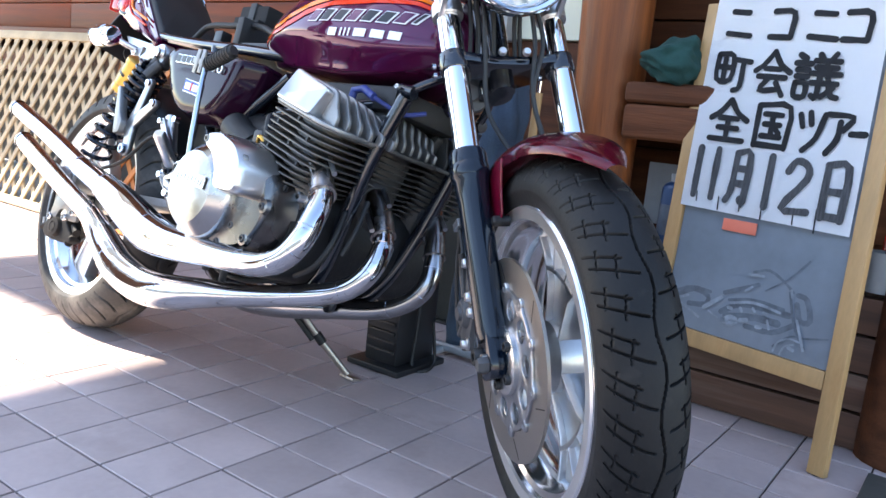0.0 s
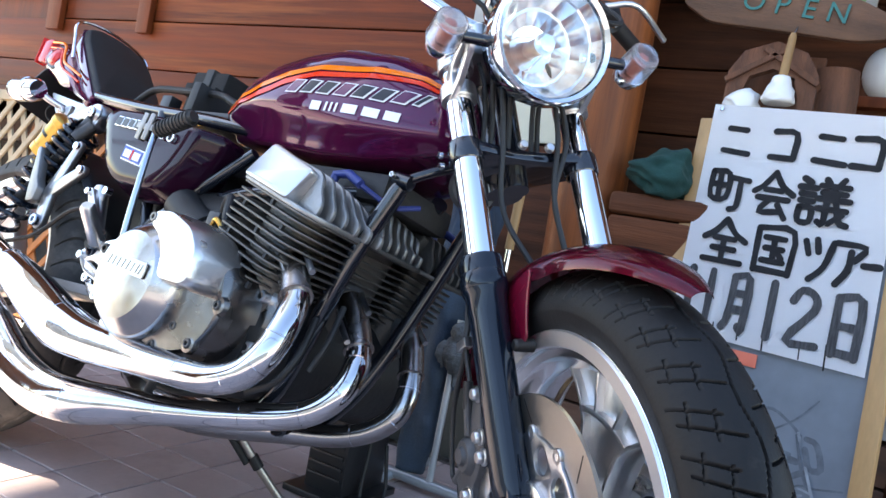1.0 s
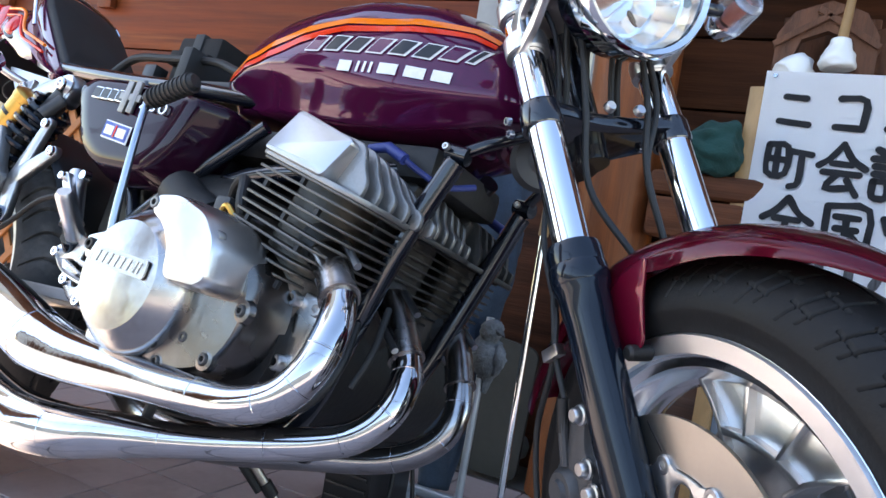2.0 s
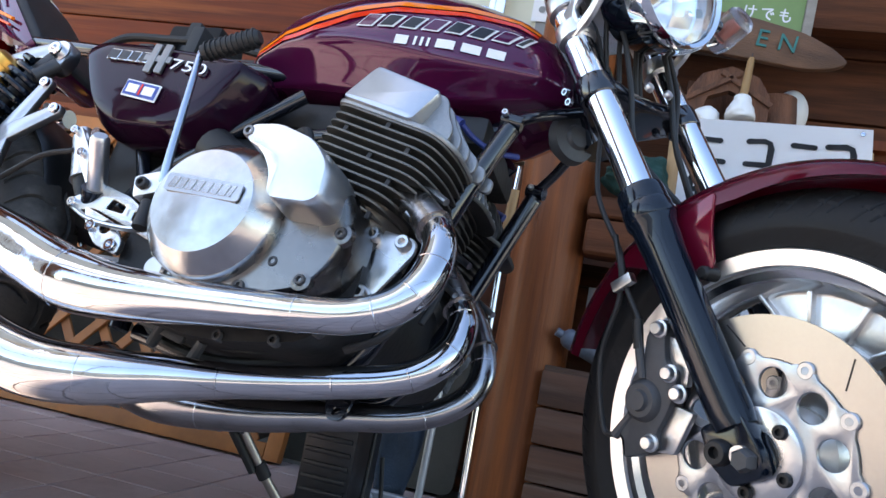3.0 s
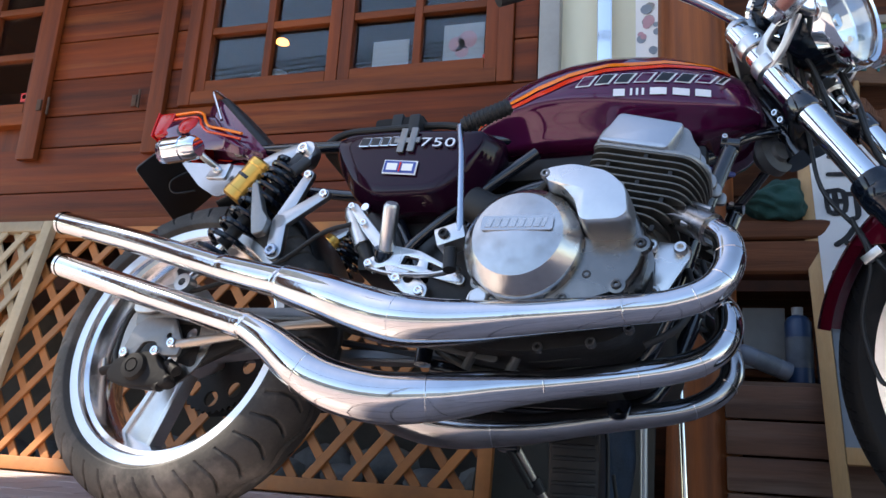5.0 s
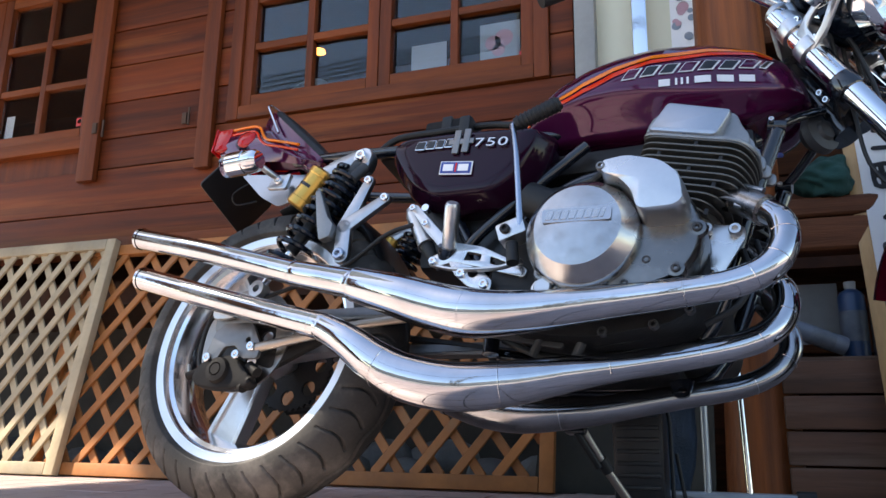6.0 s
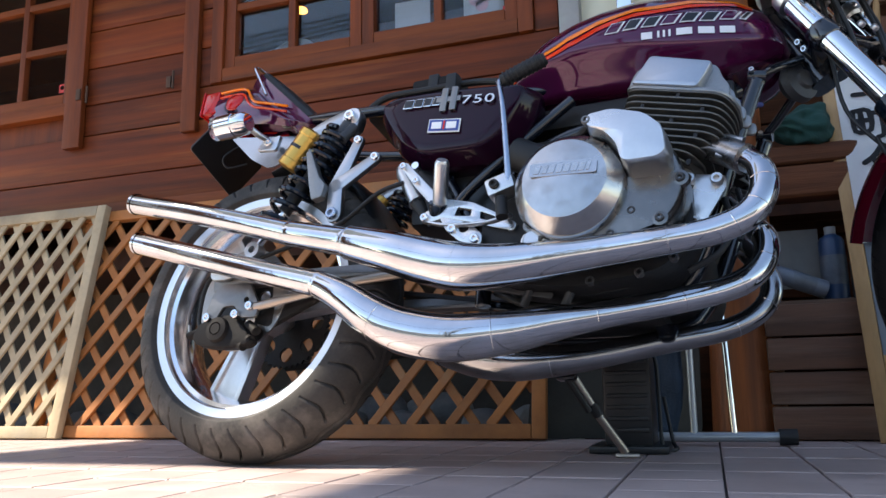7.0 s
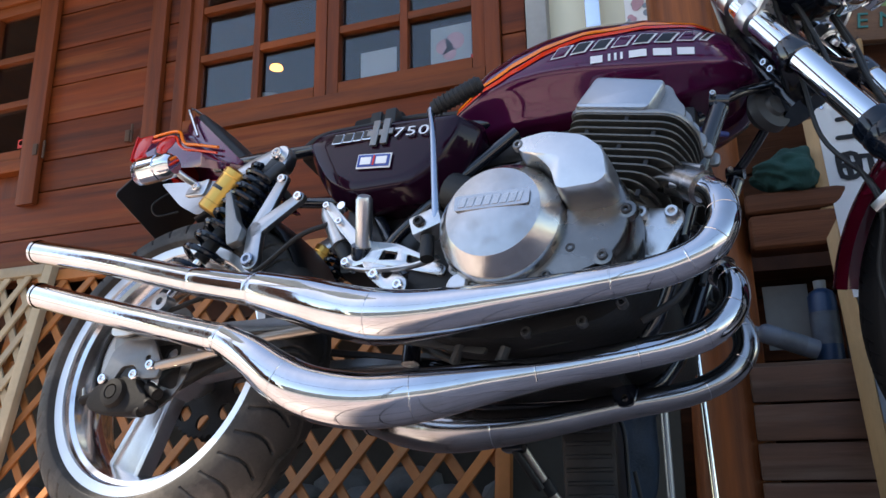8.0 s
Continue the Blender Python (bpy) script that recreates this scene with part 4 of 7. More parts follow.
osn = thing("open_sign", "weathered driftwood sign board with teal letters", "sign", Matrix.Translation(SHELF + Vector((0.985, 1.44, 1.185))) @ Euler((radians(90), radians(8), 0)).to_matrix().to_4x4())
out = rounded([(-0.24, 0.01), (-0.20, 0.085), (0.02, 0.088), (0.15, 0.074), (0.225, 0.048), (0.268, 0.020), (0.235, -0.004), (0.17, -0.020), (0.05, -0.022), (-0.16, -0.028)], 0.02)
part("board", plate(out, 0.024, None, bev=0.005), BOARDWOOD, osn)
for ch, x in zip("OPEN", (-0.070, -0.006, 0.054, 0.116)):
    me = text_mesh(ch, 0.064)
    me.materials.clear()
    me.materials.append(TEAL)
    lt = new("letter", me)
    lt.parent = osn
    lt.location = (x, 0.014, 0.027)
gb = thing("small_chalkboard", "small green chalkboard in a grey weathered frame", "chalkboard", Matrix.Translation(SHELF + Vector((1.012, 1.53, 1.222))) @ Euler((radians(90), radians(3), 0)).to_matrix().to_4x4())
part("board", box(0, 0.09, 0, 0.27, 0.17, 0.01), GREENBOARD, gb, smooth=False)
for x, y, sx, sy in ((-0.145, 0.09, 0.025, 0.222), (0.145, 0.09, 0.025, 0.222), (0, -0.008, 0.265, 0.025), (0, 0.188, 0.265, 0.025)):
    part("frame_bar", box(x, y, 0.005, sx, sy, 0.022, 0.003), GREYWOOD, gb)
KANA = {"ke": "1.6 9 1.2 4 1.8 1;3.6 7 9.4 7;6.8 9.4 6.8 4 5.2 0.8", "de": "0.8 7.8 8.6 8.4 5 6 4.6 3 7.4 1;7.2 5.6 7.8 4.6;8.6 6 9.2 5", "mo": "4 9.4 3.6 3 5.6 0.8 8.4 2 8.6 4;1.4 7 6.6 7;1.2 4.8 6.4 4.8"}
for k, nm in enumerate(("ke", "de", "mo")):
    bm = bmesh.new()
    for si, s in enumerate(KANA[nm].split(";")):
        v = [float(q) for q in s.split()]
        stroke(bm, [(-0.02 + k * 0.045 + 0.034 * v[i] / 10, 0.095 + 0.04 * v[i + 1] / 10) for i in range(0, len(v), 2)], 0.0022, 0.0056 + 0.0003 * si)
    part("chalk_character", bm, WHITEPAINT, gb, smooth=False)
ho = thing("red_bottle", "red bottle beside a grey cup by the easel", "bottle", Matrix.Translation((1.44, 1.30, 0.365)))
part("body", lathe([(0, 0), (0.017, 0), (0.017, 0.12), (0.008, 0.15), (0.008, 0.19), (0, 0.19)], None, 16), REDPLASTIC, ho)
part("cup", lathe([(0, 0), (0.034, 0), (0.04, 0.09), (0.036, 0.09), (0.03, 0.006), (0, 0.006)], Matrix.Translation((0.0, -0.05, 0.0)), 20), GREYWHITE, ho)

# papers and stickers inside the window panes
def card(name, x, z, w, h, mt, label, cat, y=WY + 0.015):
    return tagged(part(name, box(x, y + 0.016, z, w, 0.002, h), mt, smooth=False), label, cat)


card("paper_sheet", -0.36, 1.525, 0.14, 0.12, SHEET, "white printed sheet behind the window pane", "paper")
card("paper_sheet", -0.085, 1.55, 0.15, 0.15, SHEET, "white sheet with a coloured picture behind the pane", "paper")
card("paper_label", -2.418, 1.50, 0.048, 0.115, PAPER, "narrow white label card leaning inside the window pane", "card")
pic = bmesh.new()
for x, z, r in ((-0.11, 1.545, 0.03), (-0.07, 1.56, 0.035), (-0.09, 1.515, 0.025)):
    bmesh.ops.create_circle(pic, cap_ends=True, segments=16, radius=r, matrix=Matrix.Translation((x, WY + 0.0275, z)) @ Matrix.Rotation(radians(90), 4, "X"))
tagged(part("picture_patch", pic, PRINTPINK, smooth=False), "pale pink and teal printed patches", "print")
for x, z in ((0.006, 1.472), (-1.997, 1.475)):
    s = thing("alarm_sticker", "small red square sticker with a pale ring", "sticker", Matrix.Translation((x, WY + 0.0185, z)) @ Matrix.Rotation(radians(90), 4, "X"), "window stickers")
    part("backing", box(0, 0, 0, 0.034, 0.040, 0.001), SIREN, s, smooth=False)
    part("ring", lathe([(0.006, 0.0012), (0.010, 0.0012)], Matrix.Translation((0, 0.003, 0)), 16, closed=False), PAPER, s)
wh = bmesh.new()
lathe([(0.07, 0), (0.12, 0), (0.12, 0.04), (0.07, 0.04)], Matrix.Translation((-1.01, WY + 0.30, 1.54)) @ Matrix.Rotation(radians(70), 4, "X"), 28, wh, closed=True)
tagged(part("pale_wreath", wh, GREYWHITE), "pale round wreath hanging inside the window", "wreath")
lampo = tagged(part("pendant_lamp", lathe([(0, 0.022), (0.028, 0.014), (0.034, 0), (0, 0)], Matrix.Translation((-1.28, 2.3, 2.10)), 20), mat("warm_lamp", (1, 0.6, 0.3), 0.5)), "small warm pendant lamp glowing inside the room", "lamp")
lampo.data.materials[0].node_tree.nodes["Principled BSDF"].inputs["Emission Color"].default_value = (1, 0.38, 0.08, 1)
lampo.data.materials[0].node_tree.nodes["Principled BSDF"].inputs["Emission Strength"].default_value = 2.2

# street side, seen only in reflections
tagged(part("wall_street", box(0, -14, 1.6, 30, 0.3, 3.4), PLASTER, smooth=False), "plain pale wall across the street", "wall", kind="structure")
pole = thing("utility_pole", "grey concrete utility pole with wires across the street", "pole")
part("shaft", tube([(-2.5, -9, 0, 0.14), (-2.5, -9, 8.5, 0.10)], seg=14), STONE, pole)
part("crossarm", box(-2.5, -9, 7.6, 1.6, 0.08, 0.1), STONE, pole)
for k in range(4):
    part("wire", tube([(-30, -9 + 0.2 * k, 7.9 - 0.15 * k), (-16, -9, 7.2 - 0.15 * k), (-2.5, -9, 7.65 - 0.1 * k), (12, -9, 7.0 - 0.2 * k), (30, -9, 7.8)], 0.02, 6, smooth=5), BLACKRUBBER, pole)

# ---- motorcycle ----
# Built upright (X forward, Y to its left, Z up, origin under the rear axle), then leaned on its side stand.
BIKE = Matrix.Translation((-0.385, 0.49, 0.0)) @ Matrix.Rotation(radians(-6.0), 4, "Z") @ Matrix.Rotation(radians(-13.5), 4, "X")
bike = thing("motorcycle", "purple three-cylinder motorcycle with chromed exhausts leaning on its side stand", "motorcycle", BIKE)
RAKE, STEER = radians(27.25), radians(38.0)
HEADSTOCK = Vector((1.198, -0.018, 0.809))
fwd, upv, lft = Vector((math.cos(RAKE), 0, math.sin(RAKE))), Vector((-math.sin(RAKE), 0, math.cos(RAKE))), Vector((0, 1, 0))
fx, fy = fwd * math.cos(STEER) - lft * math.sin(STEER), lft * math.cos(STEER) + fwd * math.sin(STEER)
FORK = Matrix(((fx.x, fy.x, upv.x, HEADSTOCK.x), (fx.y, fy.y, upv.y, HEADSTOCK.y), (fx.z, fy.z, upv.z, HEADSTOCK.z), (0, 0, 0, 1)))
AXLE_F = Vector((0.068, 0.0, -0.594))
TOY = Matrix.Rotation(radians(90), 4, "X")      # turns a lathe's axis to the right side (-Y)


def fpart(name, bm, material, parent, label="", **k):
    """A part of the steered front end."""
    move(bm, FORK)
    return part(name, bm, material, parent, label, **k)


# wheels -------------------------------------------------------------
def tyre(R, w, rim_r, pattern, nu=1080, nv=112):
    """A tyre about the Y axis with grooves pressed into its tread."""
    bm = bmesh.new()
    prof = []
    half = w / 2
    for k in range(nv + 1):
        s = -1 + 2 * k / nv
        a = s * radians(118)
        y = half * math.sin(a) if abs(a) < math.pi / 2 else math.copysign(half, a) - math.copysign(1, a) * half * 0.16 * (abs(a) - math.pi / 2) / radians(28)
        crown = R - half * 0.92
        r = crown + half * 0.92 * math.cos(a) if abs(a) < math.pi / 2 else crown - (crown - rim_r) * ((abs(a) - math.pi / 2) / radians(28)) ** 0.9
        prof.append((y, r, a))
    rows = []
    for i in range(nu):
        t = 2 * math.pi * i / nu
        row = []
        for y, r, a in prof:
            d = pattern(t * R, a) if abs(a) < radians(84) else 0.0
            row.append(bm.verts.new(((r - d) * math.cos(t), y, (r - d) * math.sin(t))))
        rows.append(row)
    for i in range(nu):
        p, q = rows[i], rows[(i + 1) % nu]
        for k in range(nv):
            bm.faces.new((p[k], q[k], q[k + 1], p[k + 1]))
    return bm


def groove(d, w, deep):
    """A rounded groove: depth at a distance from its middle line."""
    return deep * max(0.0, 1 - (d / w) ** 2)


def front_tread(u, a):
    """A wavy centre groove; on both shoulders pairs of thin slanting grooves crossed by two short cuts."""
    pitch = 0.05376
    v = math.degrees(a)
    s = abs(v)
    d = groove(abs(v - 4.0 * math.sin(math.pi * u / pitch)), 1.7, 0.006)
    q = u / pitch + (0.5 if v < 0 else 0.0) - 0.55 * ((s - 8) / 68) ** 1.3 if s > 8 else 0.0
    if 8 < s < 76:
        for q0, s0, s1 in ((0.22, 8, 70), (0.56, 24, 76)):
            if s0 < s < s1:
                d = max(d, groove(abs((q - q0 + 0.5) % 1.0 - 0.5), 0.034, 0.006))
        for mid, q0, q1 in ((56, 0.14, 0.74), (32, 0.02, 0.64)):
            qq = q % 1.0
            if q0 < qq < q1:
                d = max(d, groove(abs(s - mid + 9 * (qq - 0.4)), 1.7, 0.005))
    return d


def rear_tread(u, a):
    pitch = 0.052
    v = math.degrees(a)
    s = abs(v)
    q = (u / pitch + (0.5 if v < 0 else 0.0)) % 1.0
    d = groove(abs(v - 5 * math.sin(2 * math.pi * u / (pitch * 2))), 3.2, 0.008)
    if 18 < s < 76:
        line = 0.35 + 0.22 * math.sin(radians((s - 18) * 4.0)) + 0.15 * (s - 18) / 58
        d = max(d, groove(abs(q - line), 0.07, 0.008))
    return d


def rim_profile(lip, half):
    """Barrel of the rim as closed rows of radius and height, with a broad flat lip; the height runs across the wheel."""
    front = [(lip, half - 0.002), (lip - 0.003, half + 0.001), (lip - 0.021, half - 0.002), (lip - 0.024, half - 0.011), (lip - 0.033, half - 0.015), (lip - 0.037, half - 0.024), (lip - 0.045, half * 0.40)]
    back = [(lip - 0.004, half - 0.012), (lip - 0.018, half * 0.5)]
    return front + [(lip - 0.052, 0.0)] + [(r, -h) for r, h in front[::-1]] + [(r, -h) for r, h in back] + [(lip - 0.026, 0.0)] + back[::-1]


def spoke(r0, r1, ang, w0, w1, t, bm):
    """One twin-ribbed spoke from hub to barrel in the plane of the wheel, before the axis is turned."""
    rot = Matrix.Rotation(ang, 4, "Z")
    plate([(r0, -w0 * 0.48), (r1, -w1 * 0.50), (r1, w1 * 0.50), (r0, w0 * 0.48)], t * 0.72, rot @ Matrix.Translation((0, 0, -t * 0.36)), bev=0.004, bm=bm)
    for s in (-1, 1):
        e0, e1 = s * w0 * 0.42, s * w1 * 0.43
        plate([(r0, e0 - 0.005), (r1, e1 - 0.006), (r1, e1 + 0.006), (r0, e0 + 0.005)], t, rot @ Matrix.Translation((0, 0, -t / 2)), bev=0.002, bm=bm)
    return bm


def flared_spoke(ang, r1, t, bm):
    """One broad spoke that flares towards the barrel into three sunken pockets parted by ribs."""
    rot = Matrix.Rotation(ang, 4, "Z")
    half = [(0.045, 0.70), (0.085, 0.42), (0.120, 0.36), (0.145, 0.41), (0.165, 0.47), (r1, 0.54)]

    def at(r, b):
        return (r * math.cos(b), r * math.sin(b))
    edge = [at(r, b) for r, b in half]
    arc = [at(r1, 0.54 - 1.08 * k / 12) for k in range(1, 12)]
    plate(edge + arc + [(x, -y) for x, y in edge[::-1]], t * 0.45, rot @ Matrix.Translation((0, 0, -t * 0.225)), bev=0.001, bm=bm)
    for sgn in (-1, 1):
        rim = [at(r, sgn * b) for r, b in half]
        inner = [at(r, sgn * (b - 0.006 / r)) for r, b in half]
        plate((rim + inner[::-1])[::sgn], t, rot @ Matrix.Translation((0, 0, -t / 2)), bev=0.001, bm=bm)
        plate([at(0.135, sgn * 0.13), at(0.135, sgn * 0.16), at(r1, sgn * 0.20), at(r1, sgn * 0.165)][::-sgn], t, rot @ Matrix.Translation((0, 0, -t / 2)), bev=0.001, bm=bm)
    plate([at(0.132, 0.37 - 0.74 * k / 8) for k in range(9)] + [at(0.140, -0.37 + 0.74 * k / 8) for k in range(9)], t, rot @ Matrix.Translation((0, 0, -t / 2)), bev=0.001, bm=bm)
    return bm


def wheel(name, centre, R, w, lip, half, pattern, parent, spokes, phase, mfinal, label, lipmat, rubber, flared=False):
    axis = mfinal @ Matrix.Translation(centre)
    rim = lathe(rim_profile(lip, half), TOY, 72, closed=True)
    whl = part(name, move(rim, axis), RIMPOLISH, parent, label, sharp=40)
    part("tyre", move(tyre(R, w, lip - 0.004, pattern, 1800 if pattern is front_tread else 1080, 160 if pattern is front_tread else 112), axis), rubber, whl, "black tyre with cut zigzag tread", sharp=50)
    for h in (half, -half):
        g = math.copysign(1, h)
        part("rim_lip", move(lathe([(lip, h), (lip - 0.002, h + g * 0.0035), (lip - 0.020, h + g * 0.0015), (lip - 0.022, h - g * 0.003), (lip - 0.010, h - g * 0.004)][::int(g)], TOY, 96, closed=True), axis), lipmat, whl, "bright machined rim lip", sharp=30)
    for k in range(spokes):
        turn = phase + 2 * math.pi * k / spokes
        bm = flared_spoke(turn, lip - 0.043, 0.040, bmesh.new()) if flared else spoke(0.045, lip - 0.045, turn, 0.062, 0.085, 0.034, bmesh.new())
        part("spoke", move(move(bm, TOY), axis), ALLOY, whl)
    hub = lathe([(0.0, 0.062), (0.030, 0.062), (0.034, 0.056), (0.036, 0.03), (0.055, 0.02), (0.055, -0.02), (0.036, -0.03), (0.034, -0.056), (0.030, -0.062), (0.0, -0.062)], TOY, 36)
    part("hub", move(hub, axis), ALLOY, whl)
    part("axle", move(tube([(0, -0.125, 0), (0, 0.125, 0)], 0.011, 16), axis), ALLOY, whl)
    return whl


fw = wheel("front_wheel", AXLE_F, 0.308, 0.117, 0.231, 0.053, front_tread, bike, 3, 0.83, FORK, "polished cast front wheel", RIMLIP, RUBBER, True)
REAR_AXLE = Vector((0.072, -0.085, 0.307))
rw = wheel("rear_wheel", REAR_AXLE, 0.325, 0.156, 0.248, 0.064, rear_tread, bike, 3, -1.9, Matrix(), "polished cast rear wheel", RIMLIP, DUSTSUNRUBBER)


def brake_disc(centre, r_out, r_in, y, m, parent, holes=10, carrier=True):
    axis = m @ Matrix.Translation(centre) @ Matrix.Translation((0, y, 0)) @ TOY
    slots = []
    for k in range(holes):
        a = 2 * math.pi * (k + 0.5) / holes
        for t, rr in ((0.0, 0.30), (0.10, 0.62)):
            slots.append(ring_pts((r_in + (r_out - r_in) * rr) * math.cos(a + t), (r_in + (r_out - r_in) * rr) * math.sin(a + t), 0.0032, 8))
    d = part("brake_disc", plate(ring_pts(0, 0, r_out, 96), 0.005, axis, [ring_pts(0, 0, r_in, 72)]), DISC, parent, "brushed steel brake disc", sharp=30)
    if carrier:
        for k in range(6):
            a = 2 * math.pi * k / 6 + 0.25
            p, q = (r_in + 0.012, a), (r_out - 0.006, a + 0.13)
            u, v = (Vector((r * math.cos(b), r * math.sin(b))) for r, b in (p, q))
            w = (v - u).orthogonal().normalized() * 0.0009
            part("slit", plate([tuple(u - w), tuple(v - w), tuple(v + w), tuple(u + w)], 0.0004, axis @ Matrix.Translation((0, 0, 0.0049))), DARKMETAL, d)
        out = []
        for k in range(holes * 12):
            a = 2 * math.pi * k / (holes * 12)
            out.append(((r_in + 0.006 * max(0, math.cos(a * holes)) - 0.001) * math.cos(a), (r_in + 0.006 * max(0, math.cos(a * holes)) - 0.001) * math.sin(a)))
        hl = [ring_pts(0.080 * math.cos(2 * math.pi * (k + 0.5) / holes), 0.080 * math.sin(2 * math.pi * (k + 0.5) / holes), 0.0165, 20) for k in range(holes)]
        part("carrier", plate(out, 0.006, axis @ Matrix.Translation((0, 0, 0.003)), [*hl, ring_pts(0, 0, 0.028, 32)], bev=0.001), SATIN, d, "machined alloy carrier with round holes")
        part("hub_flange", lathe([(0.028, 0.0), (0.052, 0.002), (0.052, 0.012), (0.048, 0.014), (0.028, 0.014)], axis @ Matrix.Translation((0, 0, 0.004)), 40, closed=True), POLISHED, d)
        for k in range(holes):
            a = 2 * math.pi * k / holes
            part("button", lathe([(0.0045, 0.001), (0.0045, 0.005), (0.0085, 0.005), (0.010, 0.0035), (0.010, -0.002), (0.0045, -0.002)], axis @ Matrix.Translation((r_in * math.cos(a), r_in * math.sin(a), 0.0045)), 16, closed=True), SATIN, d)
        for k in range(5):
            a = 2 * math.pi * k / 5 + 0.3
            part("flange_bolt", lathe([(0.0, 0.003), (0.004, 0.003), (0.004, 0.008), (0.007, 0.008), (0.008, 0.006), (0.008, 0.0)], axis @ Matrix.Translation((0.041 * math.cos(a), 0.041 * math.sin(a), 0.017)), 12), DARKMETAL, d)
    return d


brake_disc(AXLE_F, 0.153, 0.106, -0.076, FORK, fw)
brake_disc(AXLE_F, 0.153, 0.106, 0.080, FORK, fw)
rd = brake_disc(REAR_AXLE, 0.112, 0.076, -0.082, Matrix(), rw, carrier=False)
part("carrier", plate(ring_pts(0, 0, 0.077, 60), 0.006, Matrix.Translation(REAR_AXLE + Vector((0, -0.082, 0))) @ TOY, [ring_pts(0.058 * math.cos(k * 1.047), 0.058 * math.sin(k * 1.047), 0.014, 16) for k in range(6)]), DARKMETAL, rd)
sp_axis = Matrix.Translation(REAR_AXLE + Vector((0, 0.095, 0))) @ TOY
part("sprocket", plate([((0.098 + 0.006 * (k % 2)) * math.cos(2 * math.pi * k / 84), (0.098 + 0.006 * (k % 2)) * math.sin(2 * math.pi * k / 84)) for k in range(84)], 0.006, sp_axis,
                       [ring_pts(0.072 * math.cos(k * 0.785), 0.072 * math.sin(k * 0.785), 0.017, 16) for k in range(8)]), DARKMETAL, rw, "black drilled rear sprocket")

# front fork ---------------------------------------------------------
LEGS = (-0.101, 0.093)
for y in LEGS:
    LT = Matrix.Translation((0.05, y, 0)) @ Matrix.Rotation(radians(-1.5), 4, "Y")
    leg = fpart("fork_tube", move(tube([(0, 0, 0.135), (0, 0, -0.30)], 0.0213, 28), LT), CHROME, bike, "chromed fork tube")
    fpart("top_cap", lathe([(0.0, 0.018), (0.010, 0.018), (0.012, 0.010), (0.021, 0.008), (0.021, 0.0), (0.0, 0.0)], Matrix.Translation((0.05, y, 0.135)), 20), ALLOY, leg)
    sl = fpart("slider", lathe([(0.022, 0.032), (0.030, 0.030), (0.0315, 0.024), (0.0315, -0.020), (0.0285, -0.026), (0.0275, -0.050), (0.0262, -0.060), (0.0256, -0.270), (0.024, -0.285), (0.0, -0.287)],
                               LT @ Matrix.Translation((0, 0, -0.278)), 32), FORKBLACK, leg, "gloss black fork slider")
    fpart("seal_band", lathe([(0.0318, 0.006), (0.0328, 0.004), (0.0328, -0.016), (0.0318, -0.018)], LT @ Matrix.Translation((0, 0, -0.278)), 28), FORKBLACK, sl)
    s = -1 if y < 0 else 1
    foot = rounded([(-0.028, 0.03), (0.026, 0.03), (0.032, -0.02), (0.022, -0.042), (-0.018, -0.040), (-0.032, -0.01)], 0.008)
    fpart("axle_clamp", plate(foot, 0.034, Matrix.Translation((0.058, y + 0.017, -0.580)) @ TOY, bev=0.003), FORKBLACK, sl)
    fpart("pinch_bolt", lathe([(0.0, 0.004), (0.0065, 0.004), (0.0065, 0.013), (0.012, 0.013), (0.014, 0.010), (0.015, 0.0)], Matrix.Translation((0.045, y - 0.017, -0.583)) @ TOY, 20), DARKMETAL, sl)
    fpart("axle_nut", lathe([(0.0, 0.016), (0.010, 0.016), (0.013, 0.012), (0.013, 0.0)], Matrix.Translation((0.072, y - 0.017 if s < 0 else y + 0.03, -0.600)) @ TOY, 6), CALIPER, sl)
    fpart("axle_spacer", tube([(0.065, y - s * 0.017, -0.589), (0.065, s * 0.062, -0.589)], 0.016, 20), ALLOY, sl)


def clamp_plate(z, t, x_front, mt, name, label):
    out = rounded([(-0.025, -0.03), (0.03, -0.118), (0.070, -0.118), (0.074, -0.08), (x_front, -0.03), (x_front, 0.03), (0.074, 0.075), (0.070, 0.111), (0.03, 0.111), (-0.025, 0.03)], 0.016)
    return fpart(name, plate(out, t, Matrix.Translation((0, 0, z)), bev=0.004), mt, bike, label)


lowc = clamp_plate(-0.080, 0.018, 0.062, FRAMEBLACK, "lower_yoke", "black lower fork yoke")
clamp_plate(0.098, 0.026, 0.070, POLISHED, "top_yoke", "polished top fork yoke")
for y in LEGS:
    fpart("clamp_collar", lathe([(0.0216, 0.0), (0.0255, 0.0), (0.0265, 0.004), (0.0265, 0.029), (0.0255, 0.032), (0.0216, 0.032)], Matrix.Translation((0.05, y, -0.090)), 28, closed=True), FRAMEBLACK, lowc)
    for z in (-0.080, -0.062):
        fpart("clamp_bolt", lathe([(0.0, 0.002), (0.0032, 0.002), (0.0032, 0.006), (0.0052, 0.006), (0.006, 0.0)], Matrix.Translation((0.02, y - 0.025, z)) @ TOY, 12), STEELBLUE, lowc)
fpart("stem", tube([(0, 0, -0.10), (0, 0, 0.14)], 0.022, 20), FRAMEBLACK, lowc)
for y in (-0.022, 0.022):
    fpart("yoke_bolt", lathe([(0.0, 0.008), (0.006, 0.008), (0.0075, 0.005), (0.0075, 0.0)], Matrix.Translation((0.08, y, -0.068)) @ Matrix.Rotation(radians(90), 4, "Y"), 12), ALLOY, lowc)

